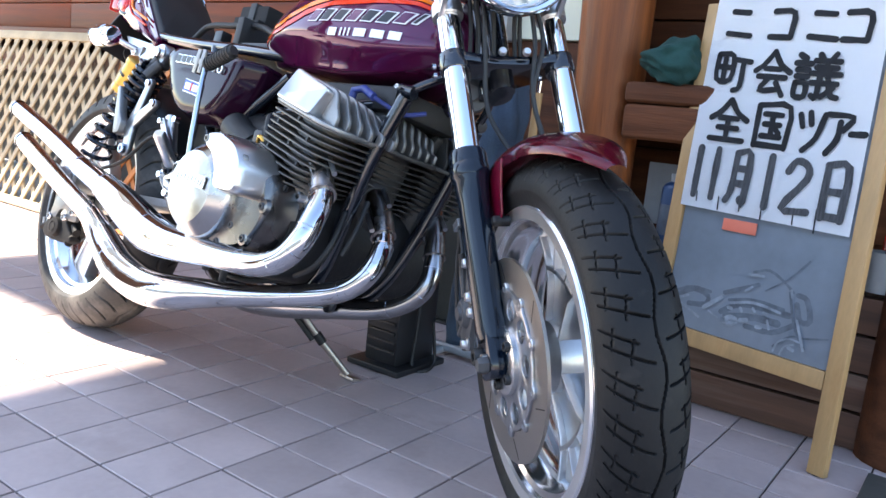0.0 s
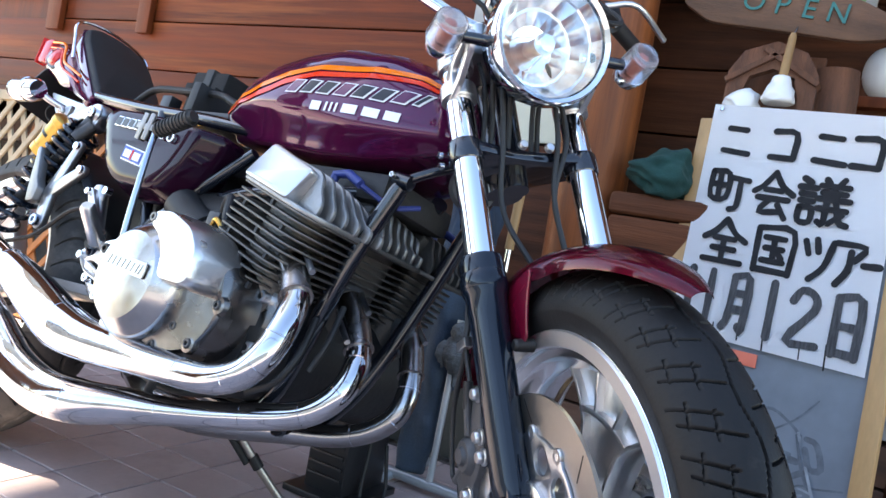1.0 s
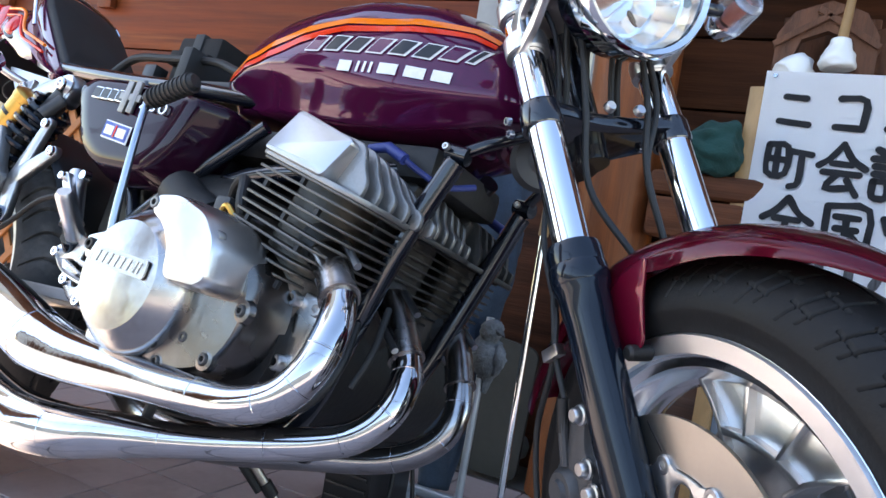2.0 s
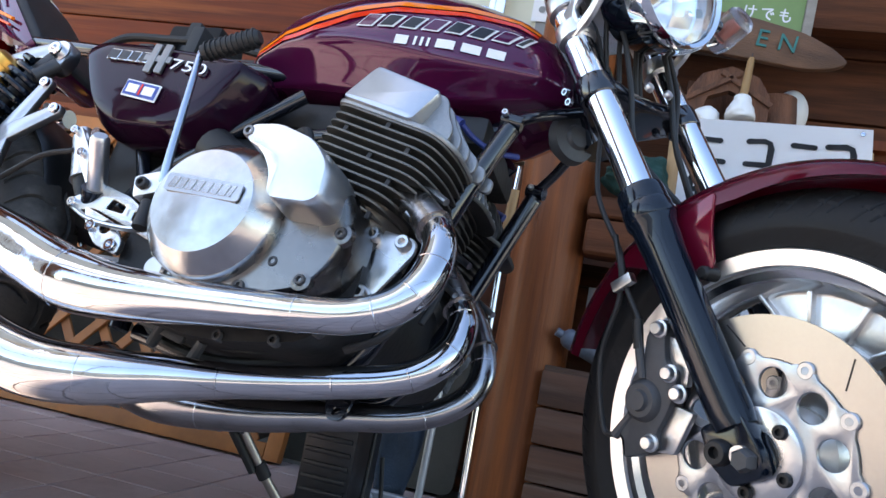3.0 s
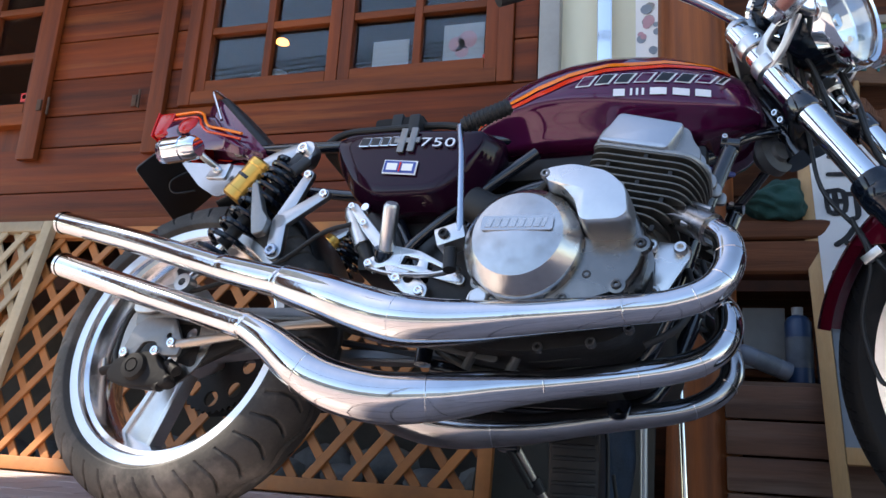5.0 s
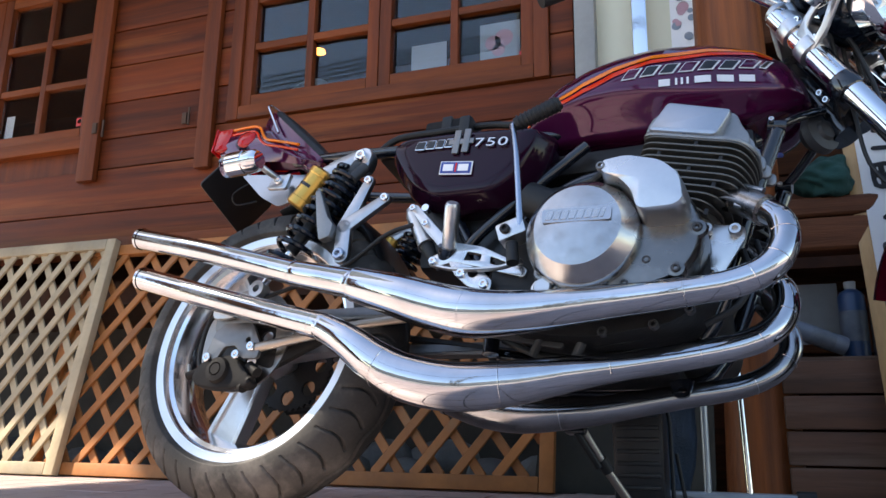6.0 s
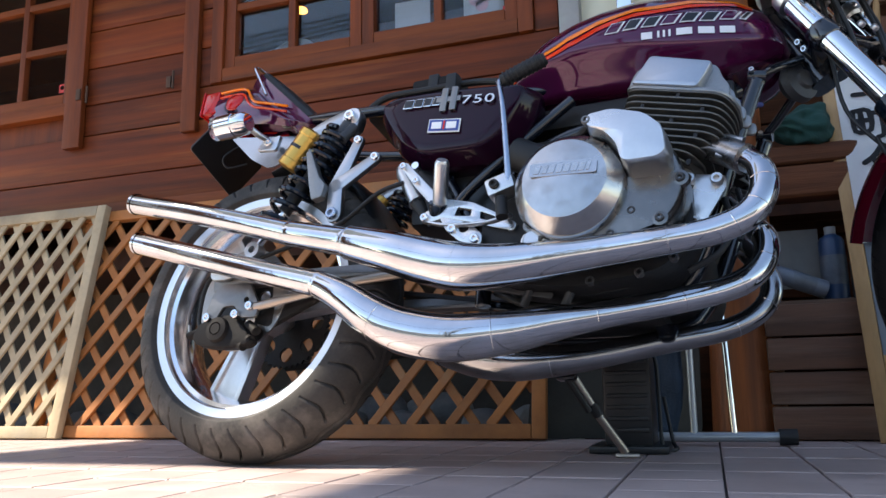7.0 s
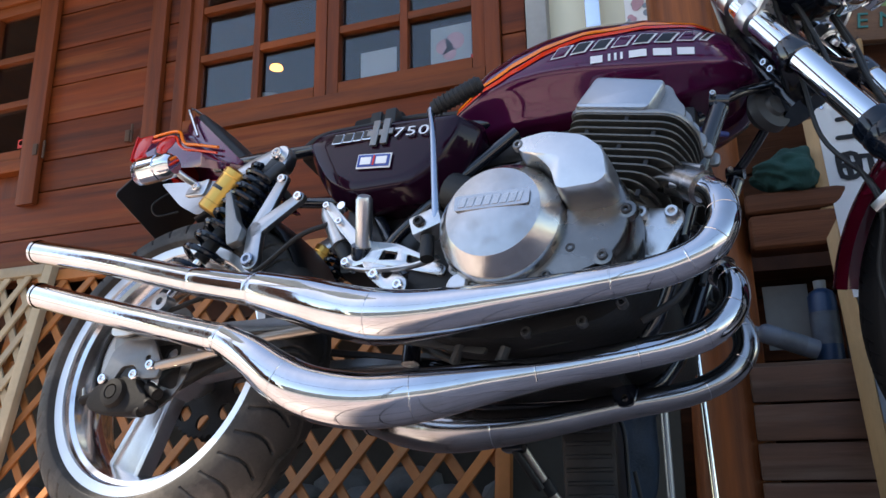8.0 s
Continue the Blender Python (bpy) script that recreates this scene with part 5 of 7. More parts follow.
# headlight and its brackets
HL = Matrix.Translation((0.092, 0.0, 0.098)) @ Matrix.Rotation(radians(90 + 27), 4, "Y")
hl = fpart("headlight", lathe([(0.0, -0.014), (0.035, -0.012), (0.068, 0.002), (0.084, 0.028), (0.090, 0.070), (0.090, 0.088), (0.086, 0.088), (0.080, 0.03), (0.05, 0.0), (0.0, -0.01)], HL, 48), FORKBLACK, bike, "round headlight with a black shell and chrome rim")
fpart("rim", lathe([(0.0905, 0.062), (0.0945, 0.066), (0.0965, 0.085), (0.0955, 0.098), (0.091, 0.104), (0.0845, 0.100), (0.084, 0.092), (0.0895, 0.090)], HL, 56, closed=True), CHROME, hl)
fpart("reflector", lathe([(0.0, 0.005), (0.012, 0.006), (0.013, 0.020), (0.030, 0.022), (0.036, 0.023), (0.055, 0.040), (0.059, 0.040), (0.066, 0.052), (0.075, 0.068), (0.078, 0.070), (0.083, 0.092), (0.0838, 0.090), (0.076, 0.060), (0.055, 0.034), (0.0, 0.0)], HL, 18), REFLECTOR, hl, "faceted bright reflector", smooth=False)
fpart("bulb", lathe([(0.013, 0.02), (0.013, 0.045), (0.009, 0.060), (0.0, 0.064)], HL, 16), AMBER, hl)
fpart("bulb_shield", lathe([(0.0, 0.078), (0.012, 0.077), (0.016, 0.070), (0.016, 0.064), (0.012, 0.066), (0.0, 0.070)], HL, 20), CHROME, hl)
for k in range(3):
    fpart("shield_strut", move(tube([(0.015 * math.cos(k * 2.094), 0.015 * math.sin(k * 2.094), 0.068), (0.030 * math.cos(k * 2.094), 0.030 * math.sin(k * 2.094), 0.022)], 0.0016, 6), HL), CHROME, hl)
fpart("lens", lathe([(0.0, 0.1145), (0.03, 0.1128), (0.06, 0.1075), (0.0845, 0.0945), (0.0845, 0.098), (0.06, 0.111), (0.03, 0.1165), (0.0, 0.118)], HL, 48), GLASS, hl)
for y in LEGS:
    s = -1 if y < 0 else 1
    ar = rounded([(-0.014, 0.012), (-0.012, 0.060), (0.020, 0.074), (0.076, 0.084), (0.092, 0.072), (0.088, 0.050), (0.034, 0.022)], 0.009)
    hole = rounded([(0.012, 0.030), (0.014, 0.056), (0.030, 0.063), (0.066, 0.070), (0.072, 0.058), (0.034, 0.036)], 0.006)
    br = fpart("headlight_bracket", plate(ar, 0.010, Matrix.Translation((0.062, y + s * 0.010, -0.002)) @ TOY, [hole], bev=0.0015), ALLOY, bike, "machined alloy headlight bracket")
    for z in (0.018, 0.072):
        fpart("band_clamp", lathe([(0.0216, 0), (0.0275, 0), (0.028, 0.003), (0.028, 0.021), (0.0275, 0.024), (0.0216, 0.024)], Matrix.Translation((0.05, y, z)), 24, closed=True), ALLOY, br)
        fpart("clamp_screw", lathe([(0, 0.003), (0.003, 0.003), (0.003, 0.006), (0.0055, 0.006), (0.006, 0)], Matrix.Translation((0.072, y - 0.012, z + 0.012)) @ TOY, 10), CHROME, br)
    fpart("mount_bolt", lathe([(0, 0.006), (0.006, 0.006), (0.008, 0.0)], Matrix.Translation((0.140, y - 0.004 if s < 0 else y - 0.02, 0.064)) @ TOY, 12), CHROME, br)
    # front indicators
    si = fpart("front_indicator", tube([(0.15, y * 0.82, 0.056), (0.15, s * 0.135, 0.056)], 0.009, 12), FRAMEBLACK, bike, "small indicator with a frosted lens")
    IL = Matrix.Translation((0.128, s * 0.158, 0.056)) @ Matrix.Rotation(radians(90), 4, "Y")
    fpart("housing", lathe([(0.0, -0.012), (0.020, -0.010), (0.025, 0.004), (0.025, 0.010), (0.0, 0.010)], IL, 24), CHROME, si)
    fpart("lens", lathe([(0.0, 0.058), (0.018, 0.057), (0.0245, 0.050), (0.026, 0.010), (0.022, 0.010), (0.021, 0.047), (0.0, 0.052)], IL, 24), LENS, si)
    fpart("bulb", lathe([(0.0, 0.045), (0.009, 0.042), (0.012, 0.034), (0.011, 0.012), (0.0, 0.012)], IL, 16), AMBER, si)

# front fender: a curved shell about the axle
def fender_shell():
    bm = bmesh.new()
    rows = []
    n, k2 = 44, 18
    for i in range(n + 1):
        t = radians(-46 + 103 * i / n)
        tip = max(0.0, (i / n - 0.62) / 0.38)
        half = 0.070 * (1 - 0.80 * tip ** 2.2)
        row = []
        for k in range(k2 + 1):
            s = -1 + 2 * k / k2
            a = s * radians(88)
            y = half * math.sin(a) * 1.02
            skirt = 0.034 * (1 - 0.75 * tip)
            r = 0.338 + 0.004 * tip - (1 - math.cos(a)) * skirt - (0.012 * (1 - tip) * max(0, abs(s) - 0.85) / 0.15)
            row.append(bm.verts.new((AXLE_F.x + r * math.sin(t), y, AXLE_F.z + r * math.cos(t))))
        rows.append(row)
    for p, q in zip(rows, rows[1:]):
        for k in range(k2):
            bm.faces.new((p[k], p[k + 1], q[k + 1], q[k]))
    bmesh.ops.solidify(bm, geom=list(bm.faces), thickness=0.0028)
    return bm


fd = fpart("front_fender", fender_shell(), MAROON, bike, "glossy maroon front fender")
for s in (-1, 1):
    tab = []
    for t, r in ((-20, 0.312), (-13, 0.27), (-5, 0.222), (2, 0.212), (8, 0.222), (10, 0.27), (13, 0.312)):
        tab.append((AXLE_F.x + r * math.sin(radians(t)), AXLE_F.z + r * math.cos(radians(t))))
    mm = Matrix(((1, 0, 0, 0), (0, 0, -1, s * 0.0705 + 0.002), (0, 1, 0, 0), (0, 0, 0, 1)))
    fpart("side_stay", plate(rounded(tab, 0.012), 0.004, mm, bev=0.0012), MAROON, fd)
    fpart("stay_bolt", lathe([(0, 0.008), (0.006, 0.008), (0.0085, 0.005), (0.009, -0.02)], Matrix.Translation((0.085, s * 0.076 if s < 0 else 0.098, -0.378)) @ TOY, 14), DARKMETAL, fd)

# front brake caliper, bracket and hoses
cal = fpart("front_caliper", plate(rounded([(-0.054, -0.478), (-0.038, -0.462), (-0.018, -0.453), (0.0, -0.425), (0.022, -0.411), (0.033, -0.423), (0.02, -0.449), (0.015, -0.464), (0.023, -0.481), (0.014, -0.502), (-0.011, -0.523), (-0.03, -0.536), (-0.04, -0.555), (-0.065, -0.552), (-0.09, -0.547), (-0.083, -0.527), (-0.088, -0.519), (-0.072, -0.507), (-0.059, -0.503)], 0.005), 0.040, Matrix(((1, 0, 0, 0), (0, 0, -1, -0.072), (0, 1, 0, 0), (0, 0, 0, 1))), bev=0.005), CALIPER, bike, "dark front brake caliper with steel bolts")
BC = Matrix.Translation((-0.033, -0.110, -0.495)) @ TOY
fpart("piston_boss", lathe([(0.0, 0.014), (0.012, 0.014), (0.0135, 0.011), (0.020, 0.011), (0.0245, 0.006), (0.0265, 0.0)], BC, 28), CALIPER, cal)
fpart("piston_cap", lathe([(0.0, 0.0165), (0.0115, 0.0165), (0.0125, 0.014)], BC, 20), CALIPER, cal)
for outline in ([(0.017, -0.43), (0.031, -0.44), (0.038, -0.476), (0.023, -0.501), (0.011, -0.49), (0.021, -0.476), (0.01, -0.458)], [(-0.011, -0.517), (0.0, -0.514), (0.02, -0.531), (-0.025, -0.565), (-0.05, -0.552)]):
    fpart("bracket", plate(rounded(outline, 0.004), 0.010, Matrix(((1, 0, 0, 0), (0, 0, -1, -0.092), (0, 1, 0, 0), (0, 0, 0, 1))), bev=0.001), ALLOY, cal, "machined caliper bracket")
for x, z in [(0.023, -0.426), (0.015, -0.48), (0.017, -0.506), (-0.043, -0.544)]:
    fpart("caliper_bolt", lathe([(0, 0.012), (0.0065, 0.012), (0.0080, 0.010), (0.0085, 0.004), (0.0110, 0.003), (0.0112, 0.0)], Matrix.Translation((x, -0.111, z)) @ TOY, 16), ALLOY, cal)
fpart("banjo", tube([(-0.024, -0.112, -0.47), (-0.014, -0.114, -0.44), (-0.001, -0.114, -0.402)], 0.0058, 10), CALIPER, cal)
fpart("hose_ferrule", tube([(-0.014, -0.114, -0.436), (-0.001, -0.114, -0.402)], 0.0066, 12), DARKMETAL, cal)
fpart("bleed_pipe", tube([(-0.058, -0.108, -0.504), (-0.093, -0.108, -0.518)], 0.0062, 10), CALIPER, cal)
fpart("brake_hose", tube([(-0.001, -0.112, -0.402), (-0.004, -0.110, -0.35), (-0.002, -0.10, -0.30), (-0.01, -0.09, -0.2), (0.03, -0.07, -0.08), (0.06, -0.06, 0.05), (0.02, -0.06, 0.18)], 0.0036, 10, smooth=6), BLACKRUBBER, bike)
fpart("bleed_hose", tube([(-0.093, -0.108, -0.518), (-0.108, -0.106, -0.50), (-0.080, -0.106, -0.42), (-0.015, -0.108, -0.355), (0.0, -0.10, -0.28)], 0.0036, 10, smooth=6), BLACKRUBBER, bike)
fpart("hose_clip", box(-0.004, -0.113, -0.350, 0.032, 0.012, 0.014, 0.002), POLISHED, bike, "small bright hose clip")
for dx, zz in ((0.005, -0.28), (0.02, -0.24)):
    fpart("cable", tube([(0.02, 0.02 + dx, 0.2), (0.10, 0.03, 0.08), (0.085, 0.035 + dx, -0.04), (0.06, 0.03, -0.14), (0.03, 0.05, zz), (-0.03, 0.04, -0.33)], 0.0042, 10, smooth=7), BLACKRUBBER, bike)
fpart("cable", tube([(0.03, -0.03, 0.2), (0.09, -0.045, 0.05), (0.075, -0.05, -0.06), (0.045, -0.05, -0.16), (0.06, -0.02, -0.26)], 0.0042, 10, smooth=7), BLACKRUBBER, bike)

# handlebar, levers, switchgear and instrument
bar = fpart("handlebar", tube([(-0.08, 0.34, 0.36), (-0.02, 0.25, 0.35), (0.035, 0.15, 0.24), (0.055, 0.06, 0.165), (0.055, -0.06, 0.165), (0.035, -0.15, 0.24), (-0.02, -0.25, 0.35), (-0.08, -0.34, 0.36)], 0.011, 14, smooth=6), CHROME, bike, "chromed handlebar")
for s in (-1, 1):
    fpart("grip", tube([(-0.075, s * 0.33, 0.36), (-0.14, s * 0.44, 0.345)], 0.0165, 14), BLACKRUBBER, bar)
    fpart("switchgear", box(-0.045, s * 0.285, 0.357, 0.035, 0.055, 0.04, 0.008), DARKMETAL, bar)
    fpart("lever", tube([(-0.02, s * 0.27, 0.35), (0.0, s * 0.33, 0.345), (-0.06, s * 0.43, 0.33)], 0.006, 10, smooth=5), ALLOY, bar)
    fpart("bar_riser", tube([(0.045, s * 0.055, 0.11), (0.055, s * 0.055, 0.165)], 0.016, 14), POLISHED, bar)
res = fpart("brake_reservoir", lathe([(0, 0), (0.022, 0), (0.024, 0.03), (0.026, 0.032), (0.026, 0.042), (0, 0.044)], Matrix.Translation((-0.005, -0.22, 0.355)), 20), DARKMETAL, bar)
gauge = fpart("instrument", lathe([(0, -0.05), (0.03, -0.045), (0.042, -0.01), (0.045, 0.01), (0.042, 0.014), (0, 0.014)], Matrix.Translation((0.085, 0.0, 0.185)) @ Matrix.Rotation(radians(-35), 4, "Y"), 28), FORKBLACK, bike, "small black instrument with a chrome rim")
fpart("bezel", lathe([(0.044, 0.006), (0.048, 0.010), (0.048, 0.018), (0.042, 0.018)], Matrix.Translation((0.085, 0.0, 0.185)) @ Matrix.Rotation(radians(-35), 4, "Y"), 28, closed=True), CHROME, gauge)
for k, (y0, y1) in enumerate(((-0.24, -0.02), (-0.22, 0.03), (-0.27, -0.05), (0.25, 0.02))):
    fpart("cable", tube([(-0.01, y0, 0.345), (0.09, y0 * 0.8, 0.26 - 0.02 * k), (0.12, y1 * 1.5, 0.15), (0.06, y1, 0.02), (0.03, y1, -0.05)], 0.0042, 8, smooth=6), BLACKRUBBER, bar)

# fuel tank ------------------------------------------------------------
TX = [0.598, 0.612, 0.64, 0.70, 0.76, 0.82, 0.89, 0.99, 1.07, 1.125, 1.150, 1.160]
TT = [0.772, 0.804, 0.838, 0.880, 0.904, 0.922, 0.935, 0.928, 0.902, 0.865, 0.825, 0.785]
TB = [0.735, 0.728, 0.724, 0.720, 0.716, 0.712, 0.708, 0.712, 0.730, 0.752, 0.768, 0.778]
TC = [0.34, 0.34, 0.34, 0.34, 0.33, 0.31, 0.27, 0.20, 0.17, 0.16, 0.16, 0.16]
TW = [0.045, 0.090, 0.122, 0.152, 0.168, 0.173, 0.172, 0.158, 0.132, 0.100, 0.062, 0.020]


def tank_at(x, a, grow=0.0):
    """A point of the tank's skin: a runs from -90 (keel) over 0 (flank, right side) to 90 (top)."""
    t, b, w, crease = (float(np.interp(x, TX, v)) for v in (TT, TB, TW, TC))
    zc = b + (t - b) * crease
    r = radians(a)
    c, s = math.cos(r), math.sin(r)
    if s > 0:
        yy, zz = abs(c) ** 0.72 * math.copysign(1, c), (t - zc) * s ** 0.92
    else:   # flat lower facet under a soft crease, then a flat keel
        low = math.degrees(math.asin(-s))
        yy = math.copysign(1, c) * (1 - 0.36 * (-s) ** 1.1) * min(1.0, (90 - low) / 22)
        zz = -(zc - b) * min(1.0, low / 68) ** 0.9
    n = Vector((0, -c, s)).normalized() * grow
    return Vector((x, -w * yy, zc + zz)) + n


def tank_shell():
    bm = bmesh.new()
    xs = [float(np.interp(k / 60, np.linspace(0, 1, len(TX)), TX)) for k in range(61)]
    seg = 72
    rings = [[bm.verts.new(tank_at(x, -180 + 360 * k / seg)) for k in range(seg)] for x in xs]
    for p, q in zip(rings, rings[1:]):
        for k in range(seg):
            bm.faces.new((p[k], p[(k + 1) % seg], q[(k + 1) % seg], q[k]))
    bm.faces.new(rings[0])
    bm.faces.new(rings[-1])
    bmesh.ops.smooth_vert(bm, verts=bm.verts, factor=0.5, use_axis_x=True, use_axis_y=True, use_axis_z=True)
    bmesh.ops.smooth_vert(bm, verts=bm.verts, factor=0.5, use_axis_x=True, use_axis_y=True, use_axis_z=True)
    return bm


tank = part("fuel_tank", tank_shell(), PURPLE, bike, "purple candy fuel tank with orange stripes", sharp=70)


def ribbon(rows, mt, name, parent, label="", grow=0.0016, mirror=False):
    """A painted band on the tank between two angles at each station."""
    bm = bmesh.new()
    rows = spline(rows, 8)
    vs = []
    for x, a0, a1 in rows:
        line = [tank_at(float(x), float(a0 + (a1 - a0) * k / 4), grow) for k in range(5)]
        vs.append([bm.verts.new(Vector((p.x, -p.y if mirror else p.y, p.z))) for p in line])
    for p, q in zip(vs, vs[1:]):
        for k in range(4):
            bm.faces.new((p[k], p[k + 1], q[k + 1], q[k]))
    return part(name, bm, mt, parent, label, sharp=180)


OR = [(0.606, 4, 1.8), (0.66, 5, 1.9), (0.70, 6.5, 2.0), (0.74, 9, 2.3), (0.78, 14, 2.6), (0.82, 19.5, 2.6), (0.87, 25, 2.2), (0.95, 31, 2.4), (1.0, 36, 2.6), (1.05, 42, 2.8), (1.10, 47, 3.0)]
RD = [(0.606, 0, 1.4), (0.66, 0.6, 1.5), (0.70, 1.2, 1.7), (0.74, 2.6, 1.9), (0.78, 6.5, 2.2), (0.82, 12.5, 2.4), (0.87, 19, 2.0), (0.95, 25.5, 1.9), (1.0, 30, 2.0), (1.05, 35.5, 2.2), (1.10, 40, 2.4)]
for mir in (False, True):
    ribbon([(x, a - w, a + w) for x, a, w in OR], ORANGE, "stripe", tank, "orange painted stripe", mirror=mir)
    ribbon([(x, a - w, a + w) for x, a, w in RD], REDSTRIPE, "stripe", tank, "red painted stripe", mirror=mir)


def flank(x, z, grow=0.002):
    """The skin point of the tank's right flank at a height."""
    lo, hi = -60.0, 88.0
    for _ in range(26):
        m = (lo + hi) / 2
        lo, hi = (m, hi) if tank_at(x, m).z < z else (lo, m)
    return tank_at(x, lo, grow)


def flank_quad(x0, x1, z0, z1, slant, mt, grow):
    bm = bmesh.new()
    n = 4
    vs = [[bm.verts.new(flank(x0 + (x1 - x0) * i / n + slant * j / n, z0 + (z1 - z0) * j / n, grow)) for i in range(n + 1)] for j in range(n + 1)]
    for j in range(n):
        for i in range(n):
            bm.faces.new((vs[j][i], vs[j][i + 1], vs[j + 1][i + 1], vs[j + 1][i]))
    return part("maker_mark", bm, mt, tank, sharp=180)


# maker's marks as plain slanted blocks with pale outlines
for k in range(8):
    x = 0.835 + k * 0.0345
    zb = 0.793 + 0.0012 * k + (0.0 if k < 6 else 0.002 * (k - 5))
    w = 0.027 if k < 7 else 0.012
    flank_quad(x, x + w, zb, zb + 0.026, 0.014, WHITEPAINT, 0.0018)
    flank_quad(x + 0.0030, x + w - 0.0024, zb + 0.0020, zb + 0.0240, 0.0120, BLACKLETTER if k % 3 else PURPLE, 0.0026)
for x, w in ((0.905, 0.020), (0.934, 0.004), (0.944, 0.004), (0.954, 0.004), (0.968, 0.028), (1.006, 0.028), (1.043, 0.026)):
    flank_quad(x, x + w, 0.766 + (x - 0.9) * 0.03, 0.782 + (x - 0.9) * 0.03, 0.0, WHITEPAINT, 0.0018)

# side panel -------------------------------------------------------------
def loft(outline, y0, y1, inset, m_side=True, steps=5, dome=0.012):
    """A moulded cover: the outline swells from y0 to y1 with a rounded edge and a domed face."""
    bm = bmesh.new()
    cx = sum(p[0] for p in outline) / len(outline)
    cz = sum(p[1] for p in outline) / len(outline)
    rings = []
    for k in range(steps + 1):
        t = k / steps
        f = 1 - inset * (1 - math.cos(t * math.pi / 2))
        y = y0 + (y1 - y0) * math.sin(t * math.pi / 2)
        rings.append([bm.verts.new((cx + (x - cx) * f, y, cz + (z - cz) * f)) for x, z in outline])
    for f, d in ((0.66, 0.55), (0.33, 0.88)):
        rings.append([bm.verts.new((cx + (x - cx) * (1 - inset) * f, y1 + (dome if y1 > y0 else -dome) * d, cz + (z - cz) * (1 - inset) * f)) for x, z in outline])
    for p, q in zip(rings, rings[1:]):
        n = len(p)
        for k in range(n):
            bm.faces.new((p[k], p[(k + 1) % n], q[(k + 1) % n], q[k]))
    c = bm.verts.new((cx, y1 + (dome if y1 > y0 else -dome), cz))
    for k in range(len(rings[-1])):
        bm.faces.new((rings[-1][k], rings[-1][(k + 1) % len(rings[-1])], c))
    bm.faces.new(rings[0])
    return bm


SP = rounded([(0.340, 0.712), (0.372, 0.732), (0.49, 0.728), (0.62, 0.716), (0.712, 0.704), (0.700, 0.660), (0.668, 0.596), (0.610, 0.556), (0.470, 0.560), (0.410, 0.596), (0.370, 0.655)], 0.030, 5)
def moulded(outline, rows, dome):
    """A cover built from rows of inset and depth, with a slightly domed face."""
    bm = bmesh.new()
    cx, cz = sum(p[0] for p in outline) / len(outline), sum(p[1] for p in outline) / len(outline) + 0.02
    last_f, last_y = 1 - rows[-1][0], rows[-1][1]
    stack = [(1 - f, y) for f, y in rows] + [(last_f * k, last_y - dome * (1 - k * k)) for k in (0.8, 0.6, 0.4, 0.2)]
    rings = [[bm.verts.new((cx + (x - cx) * f, y, cz + (z - cz) * f)) for x, z in outline] for f, y in stack]
    n = len(outline)
    for p, q in zip(rings, rings[1:]):
        for k in range(n):
            bm.faces.new((p[k], p[(k + 1) % n], q[(k + 1) % n], q[k]))
    c = bm.verts.new((cx, last_y - dome, cz))
    for k in range(n):
        bm.faces.new((rings[-1][k], rings[-1][(k + 1) % n], c))
    bm.faces.new(rings[0])
    return bm


panel = part("side_panel", moulded(SP, [(0.05, -0.10), (0.0, -0.140), (0.0, -0.150), (0.02, -0.158), (0.13, -0.188), (0.15, -0.1935), (0.17, -0.1955)], 0.003), DARKPURPLE, bike, "dark purple side panel with raised badges", sharp=60)
BADGE = [(0.424, 0.446), (0.448, 0.468), (0.470, 0.488), (0.490, 0.508)]
for x0, x1 in BADGE:
    z = 0.686 - 0.06 * (x0 - 0.42)
    bd = part("badge_block", plate(rounded([(x0, z), (x1, z - 0.002), (x1 + 0.005, z + 0.018), (x0 + 0.005, z + 0.020)], 0.002), 0.004, side(-0.2000), bev=0.0008), CHROME, panel)
    part("badge_fill", plate([(x0 + 0.0022, z + 0.0018), (x1 - 0.0008, z + 0.0002), (x1 + 0.0032, z + 0.0162), (x0 + 0.0062, z + 0.0182)], 0.0012, side(-0.2036)), BLACKLETTER, panel)
for x0, x1 in ((0.509, 0.523), (0.530, 0.544)):
    part("badge_bar", plate(rounded([(x0, 0.664), (x1, 0.662), (x1 + 0.004, 0.716), (x0 + 0.004, 0.718)], 0.002), 0.006, side(-0.2000), bev=0.001), SWING, panel)
part("badge_bar", plate([(0.500, 0.686), (0.554, 0.682), (0.555, 0.694), (0.501, 0.698)], 0.005, side(-0.2000), bev=0.001), SWING, panel)
for k, ch in enumerate("750"):
    me = text_mesh(ch, 0.038, 0.002)
    me.materials.clear()
    me.materials.append(ALLOY)
    dg_ = new("badge_digit", me)
    dg_.parent = panel
    dg_.matrix_local = Matrix.Translation((0.566 + 0.025 * k, -0.2025, 0.672 - 0.003 * k)) @ Matrix.Rotation(radians(90), 4, "X") @ Matrix.Rotation(radians(-7), 4, "Z") @ Matrix.Diagonal((1.2, 0.72, 1, 1))
decal = part("decal", plate([(0.486, 0.620), (0.556, 0.610), (0.558, 0.640), (0.488, 0.650)], 0.0015, side(-0.2010)), PAPER, panel, "small blue and white sticker")
part("decal_band", plate([(0.4885, 0.6225), (0.5535, 0.6130), (0.5550, 0.6375), (0.4900, 0.6475)], 0.0012, side(-0.2028)), DECALBLUE, decal)
